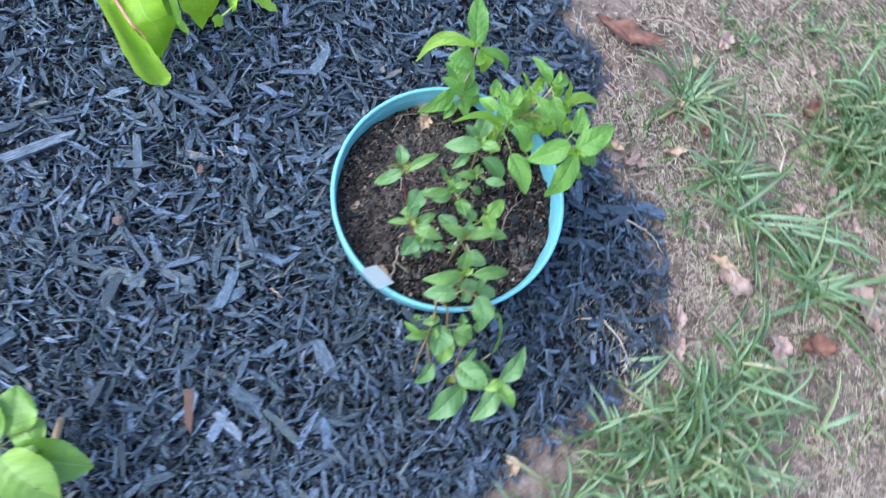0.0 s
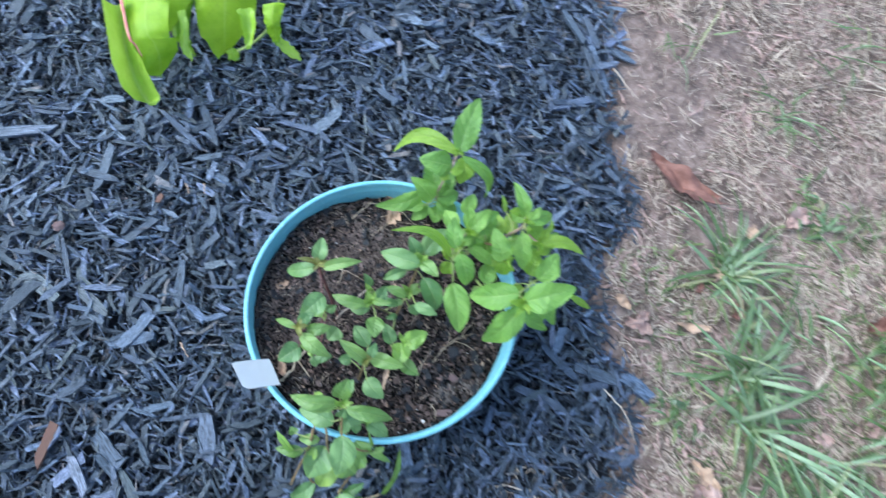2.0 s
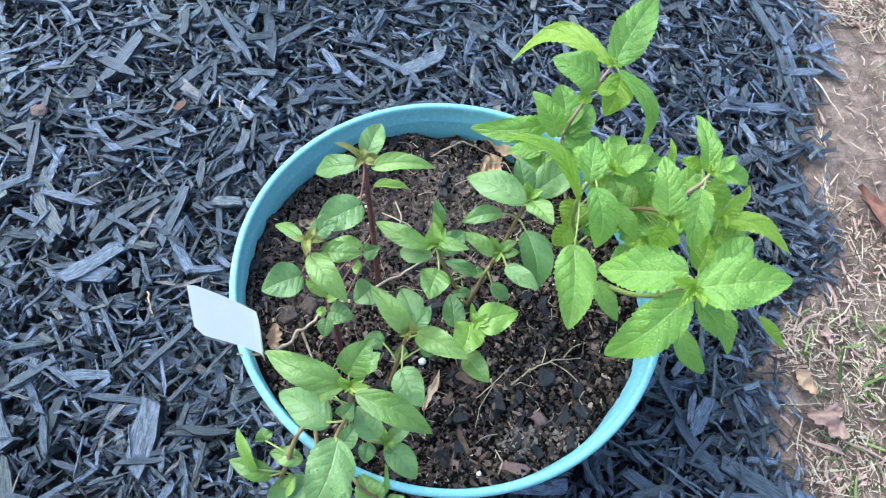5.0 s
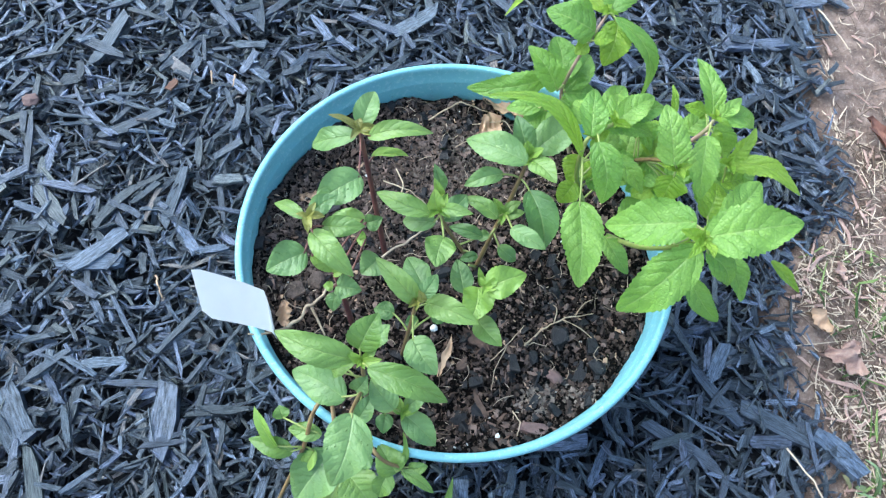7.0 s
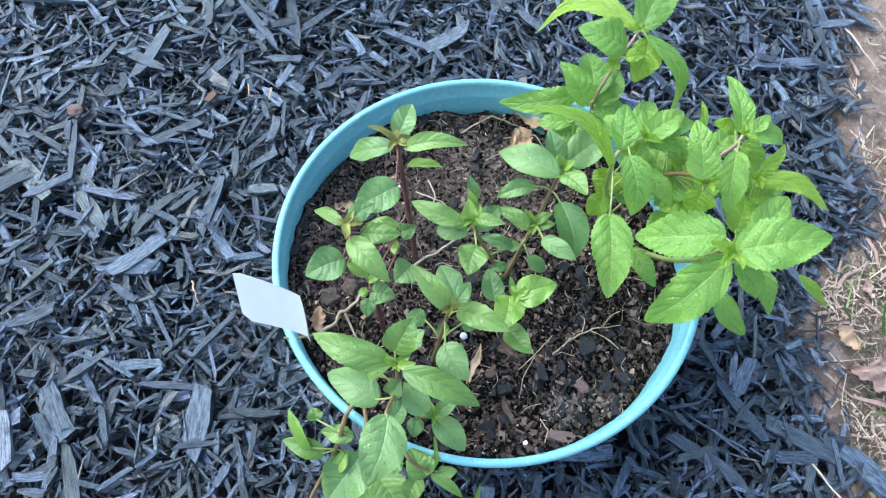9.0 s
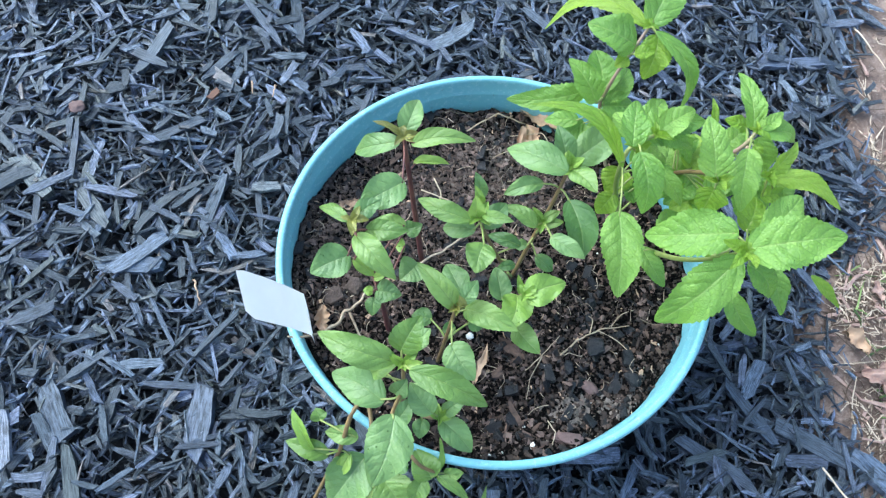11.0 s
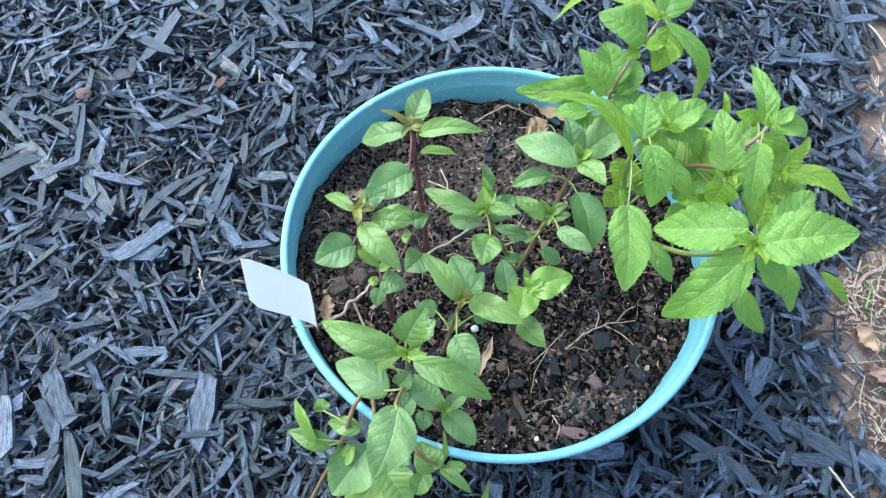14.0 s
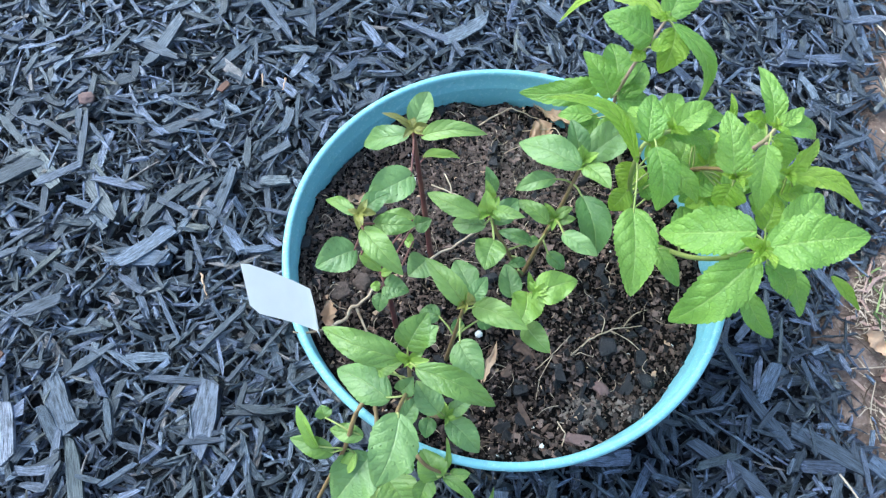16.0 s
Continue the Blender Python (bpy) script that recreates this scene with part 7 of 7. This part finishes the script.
curled_scrap("dead_leaf", (0.55, -0.43, 0.004), 0.08, 0.05, 1.2, dead_pink, "pinkish-tan dead leaf on the earth", 0.3, 0.3, 23)
curled_scrap("dead_leaf", (0.42, -0.07, 0.003), 0.045, 0.012, -0.5, dead_tan, "narrow tan dead leaf on the dry thatch", 0.2, 0.3, 24)

scraps = random.Random(41)
for k in range(34):
    x, y = scraps.uniform(0.32, 0.88), scraps.uniform(-0.56, 0.06)
    size = scraps.uniform(0.01, 0.028)
    curled_scrap("dead_leaf", (x, y, 0.003), size, size * scraps.uniform(0.4, 0.75), scraps.uniform(0, 6.28), scraps.choice([dead_pink, dead_pink, dead_tan, dead_red]),
                 "torn scrap of a dead leaf on the thin lawn", 0.2, 0.15, 100 + k)


# ---- single chips that stand out on the mulch ----
def chip_mesh(seed, mat):
    """One cut splinter of unit length and width with flat faces and torn, slanting ends."""
    rng = np.random.default_rng(seed)
    rows = 5
    x0 = np.linspace(-0.5, 0.5, rows)
    slant = rng.uniform(-0.09, 0.09, 2)
    left, right, v = rng.uniform(-0.06, 0.06, rows), rng.uniform(-0.06, 0.06, rows), []
    pinch = np.array([rng.uniform(0.55, 1.0), rng.uniform(0.85, 1.0), 1.0, rng.uniform(0.85, 1.0), rng.uniform(0.45, 1.0)])
    sway = rng.normal(0, 0.06)
    for k, x in enumerate(x0):
        end = slant[0] if k == 0 else slant[1] if k == rows - 1 else 0.0
        mid = sway * (1 - 4 * x * x)
        for side, top in ((-1, -1), (1, -1), (1, 1), (-1, 1)):
            y = side * 0.5 * pinch[k] + (left if side < 0 else right)[k] + mid
            v.append((x + end * side + rng.uniform(-0.03, 0.03), y * (1.0 if top < 0 else 0.93), top * 0.5 * rng.uniform(0.8, 1.15)))
    v = np.array(v)
    me = bpy.data.meshes.new("wood_chip")
    me.from_pydata(v.tolist(), [], chip_faces(rows))
    layer = me.uv_layers.new(name="grain")
    idx = np.empty(len(me.loops), dtype=np.int32)
    me.loops.foreach_get("vertex_index", idx)
    layer.data.foreach_set("uv", (v[:, :2] * np.array([0.4, 0.12]) + seed)[idx].astype(np.float32).ravel())
    me.materials.append(mat)
    return me


SHAPES = [chip_mesh(s, chip_piece) for s in range(70, 84)]
PALE, BARE = [chip_mesh(s, white_wood) for s in (91, 92)], [chip_mesh(s, brown_wood) for s in (93, 94)]


def wood_chip(x0, y0, x1, y1, width, lift=0.009, meshes=SHAPES, seed=0, tilt=0.0):
    """A single chip lying from one end to the other, in metres on the plan."""
    ob = new("wood_chip", meshes[seed % len(meshes)])
    ob.parent = mulch_bed
    size = math.hypot(x1 - x0, y1 - y0)
    ob.matrix_local = pose((x0 + x1) / 2, (y0 + y1) / 2, lift, tilt, random.Random(seed).uniform(-5, 5), math.degrees(math.atan2(y1 - y0, x1 - x0))) @ Matrix.Diagonal((size, width * 0.85, width * 0.3, 1))
    return ob


wood_chip(-0.318, 0.036, -0.264, 0.036, 0.017, 0.0075, SHAPES, 1)
wood_chip(-0.292, 0.292, -0.318, 0.235, 0.014, 0.0075, SHAPES, 2)
wood_chip(-0.345, 0.106, -0.315, 0.072, 0.016, 0.0075, SHAPES, 3)
wood_chip(-0.452, 0.327, -0.360, 0.326, 0.017, 0.011, PALE, 0)
wood_chip(-0.405, 0.138, -0.37, 0.1, 0.021, 0.0075, SHAPES, 4)
wood_chip(-0.338, -0.066, -0.316, -0.108, 0.023, 0.0075, SHAPES, 5)
wood_chip(-0.216, -0.066, -0.218, -0.122, 0.025, 0.006, SHAPES, 6, 4)
wood_chip(-0.366, -0.086, -0.352, -0.13, 0.014, 0.011, PALE, 1)
wood_chip(-0.314, -0.112, -0.297, -0.168, 0.013, 0.0075, SHAPES, 7)
wood_chip(-0.176, 0.336, -0.166, 0.278, 0.014, 0.0075, SHAPES, 8)
wood_chip(-0.228, 0.336, -0.184, 0.274, 0.01, 0.0075, SHAPES, 9)
wood_chip(-0.078, 0.3, -0.025, 0.276, 0.009, 0.0075, SHAPES, 10)
wood_chip(0.3, 0.272, 0.366, 0.277, 0.015, 0.007, SHAPES, 11)
wood_chip(0.388, 0.372, 0.394, 0.282, 0.012, 0.006, SHAPES, 12)
wood_chip(0.374, 0.362, 0.386, 0.278, 0.011, 0.008, SHAPES, 20)
wood_chip(0.36, 0.43, 0.378, 0.37, 0.012, 0.008, SHAPES, 25)
wood_chip(0.39, 0.41, 0.398, 0.36, 0.013, 0.007, SHAPES, 22)
wood_chip(-0.402, -0.09, -0.38, -0.046, 0.013, 0.011, BARE, 0)
wood_chip(-0.245, 0.206, -0.238, 0.216, 0.008, 0.011, BARE, 1)
wood_chip(0.243, -0.095, 0.292, -0.125, 0.018, 0.006, SHAPES, 13)
wood_chip(0.3, -0.118, 0.33, -0.152, 0.024, 0.008, SHAPES, 14)
wood_chip(0.205, -0.06, 0.24, -0.11, 0.013, 0.006, SHAPES, 15)
wood_chip(0.16, -0.105, 0.215, -0.145, 0.014, 0.007, SHAPES, 16)
wood_chip(-0.335, 0.265, -0.29, 0.245, 0.013, 0.0075, SHAPES, 17)
wood_chip(-0.235, 0.07, -0.222, 0.125, 0.012, 0.0075, SHAPES, 18)
wood_chip(-0.3, 0.155, -0.25, 0.185, 0.012, 0.0075, SHAPES, 19)

chosen = random.Random(77)
count = 0
while count < 265:
    x, y = chosen.uniform(-0.47, 0.4), chosen.uniform(-0.3, 0.36)
    if not in_bed(x, y, -0.02) or math.hypot(x, y) < 0.145:
        continue
    a, s = chosen.uniform(0, math.pi), chosen.lognormvariate(math.log(0.027), 0.3)
    dx, dy = s / 2 * math.cos(a), s / 2 * math.sin(a)
    wood_chip(x - dx, y - dy, x + dx, y + dy, chosen.uniform(0.0035, 0.0085), chosen.uniform(0.006, 0.0115), SHAPES, count, chosen.uniform(-8, 8))
    count += 1

wood_chip(-0.197, 0.112, -0.172, 0.114, 0.012, 0.011, PALE, 3)
pebble("stone", (-0.363, 0.192, 0.011), (0.014, 0.012), pink_stone, "small dull pink stone among the mulch", "stone", 0.6, 32)
twig([(0.27, -0.13, 0.012), (0.285, -0.155, 0.016), (0.292, -0.18, 0.014), (0.293, -0.2, 0.01)], 0.0009, "thin curved pale stalk lying on the mulch", straw_mat)
twig([(0.41, 0.33, 0.008), (0.42, 0.3, 0.01), (0.432, 0.272, 0.008)], 0.001, "thin dark twig at the bed edge", straw_mat)
twig([(0.15, -0.235, 0.012), (0.155, -0.27, 0.014), (0.15, -0.31, 0.01)], 0.0013, "straight pale dry stalk lying on the mulch", straw_mat)

for x0, y0, x1, y1 in ((-0.207, 0.226, -0.206, 0.213), (-0.185, 0.223, -0.187, 0.209), (-0.236, 0.022, -0.228, 0.003)):
    twig([(x0, y0, 0.012), ((x0 + x1) / 2 + 0.001, (y0 + y1) / 2, 0.015), (x1, y1, 0.012)], 0.0009, "thin cream splinter of wood on the mulch", dead_tan)
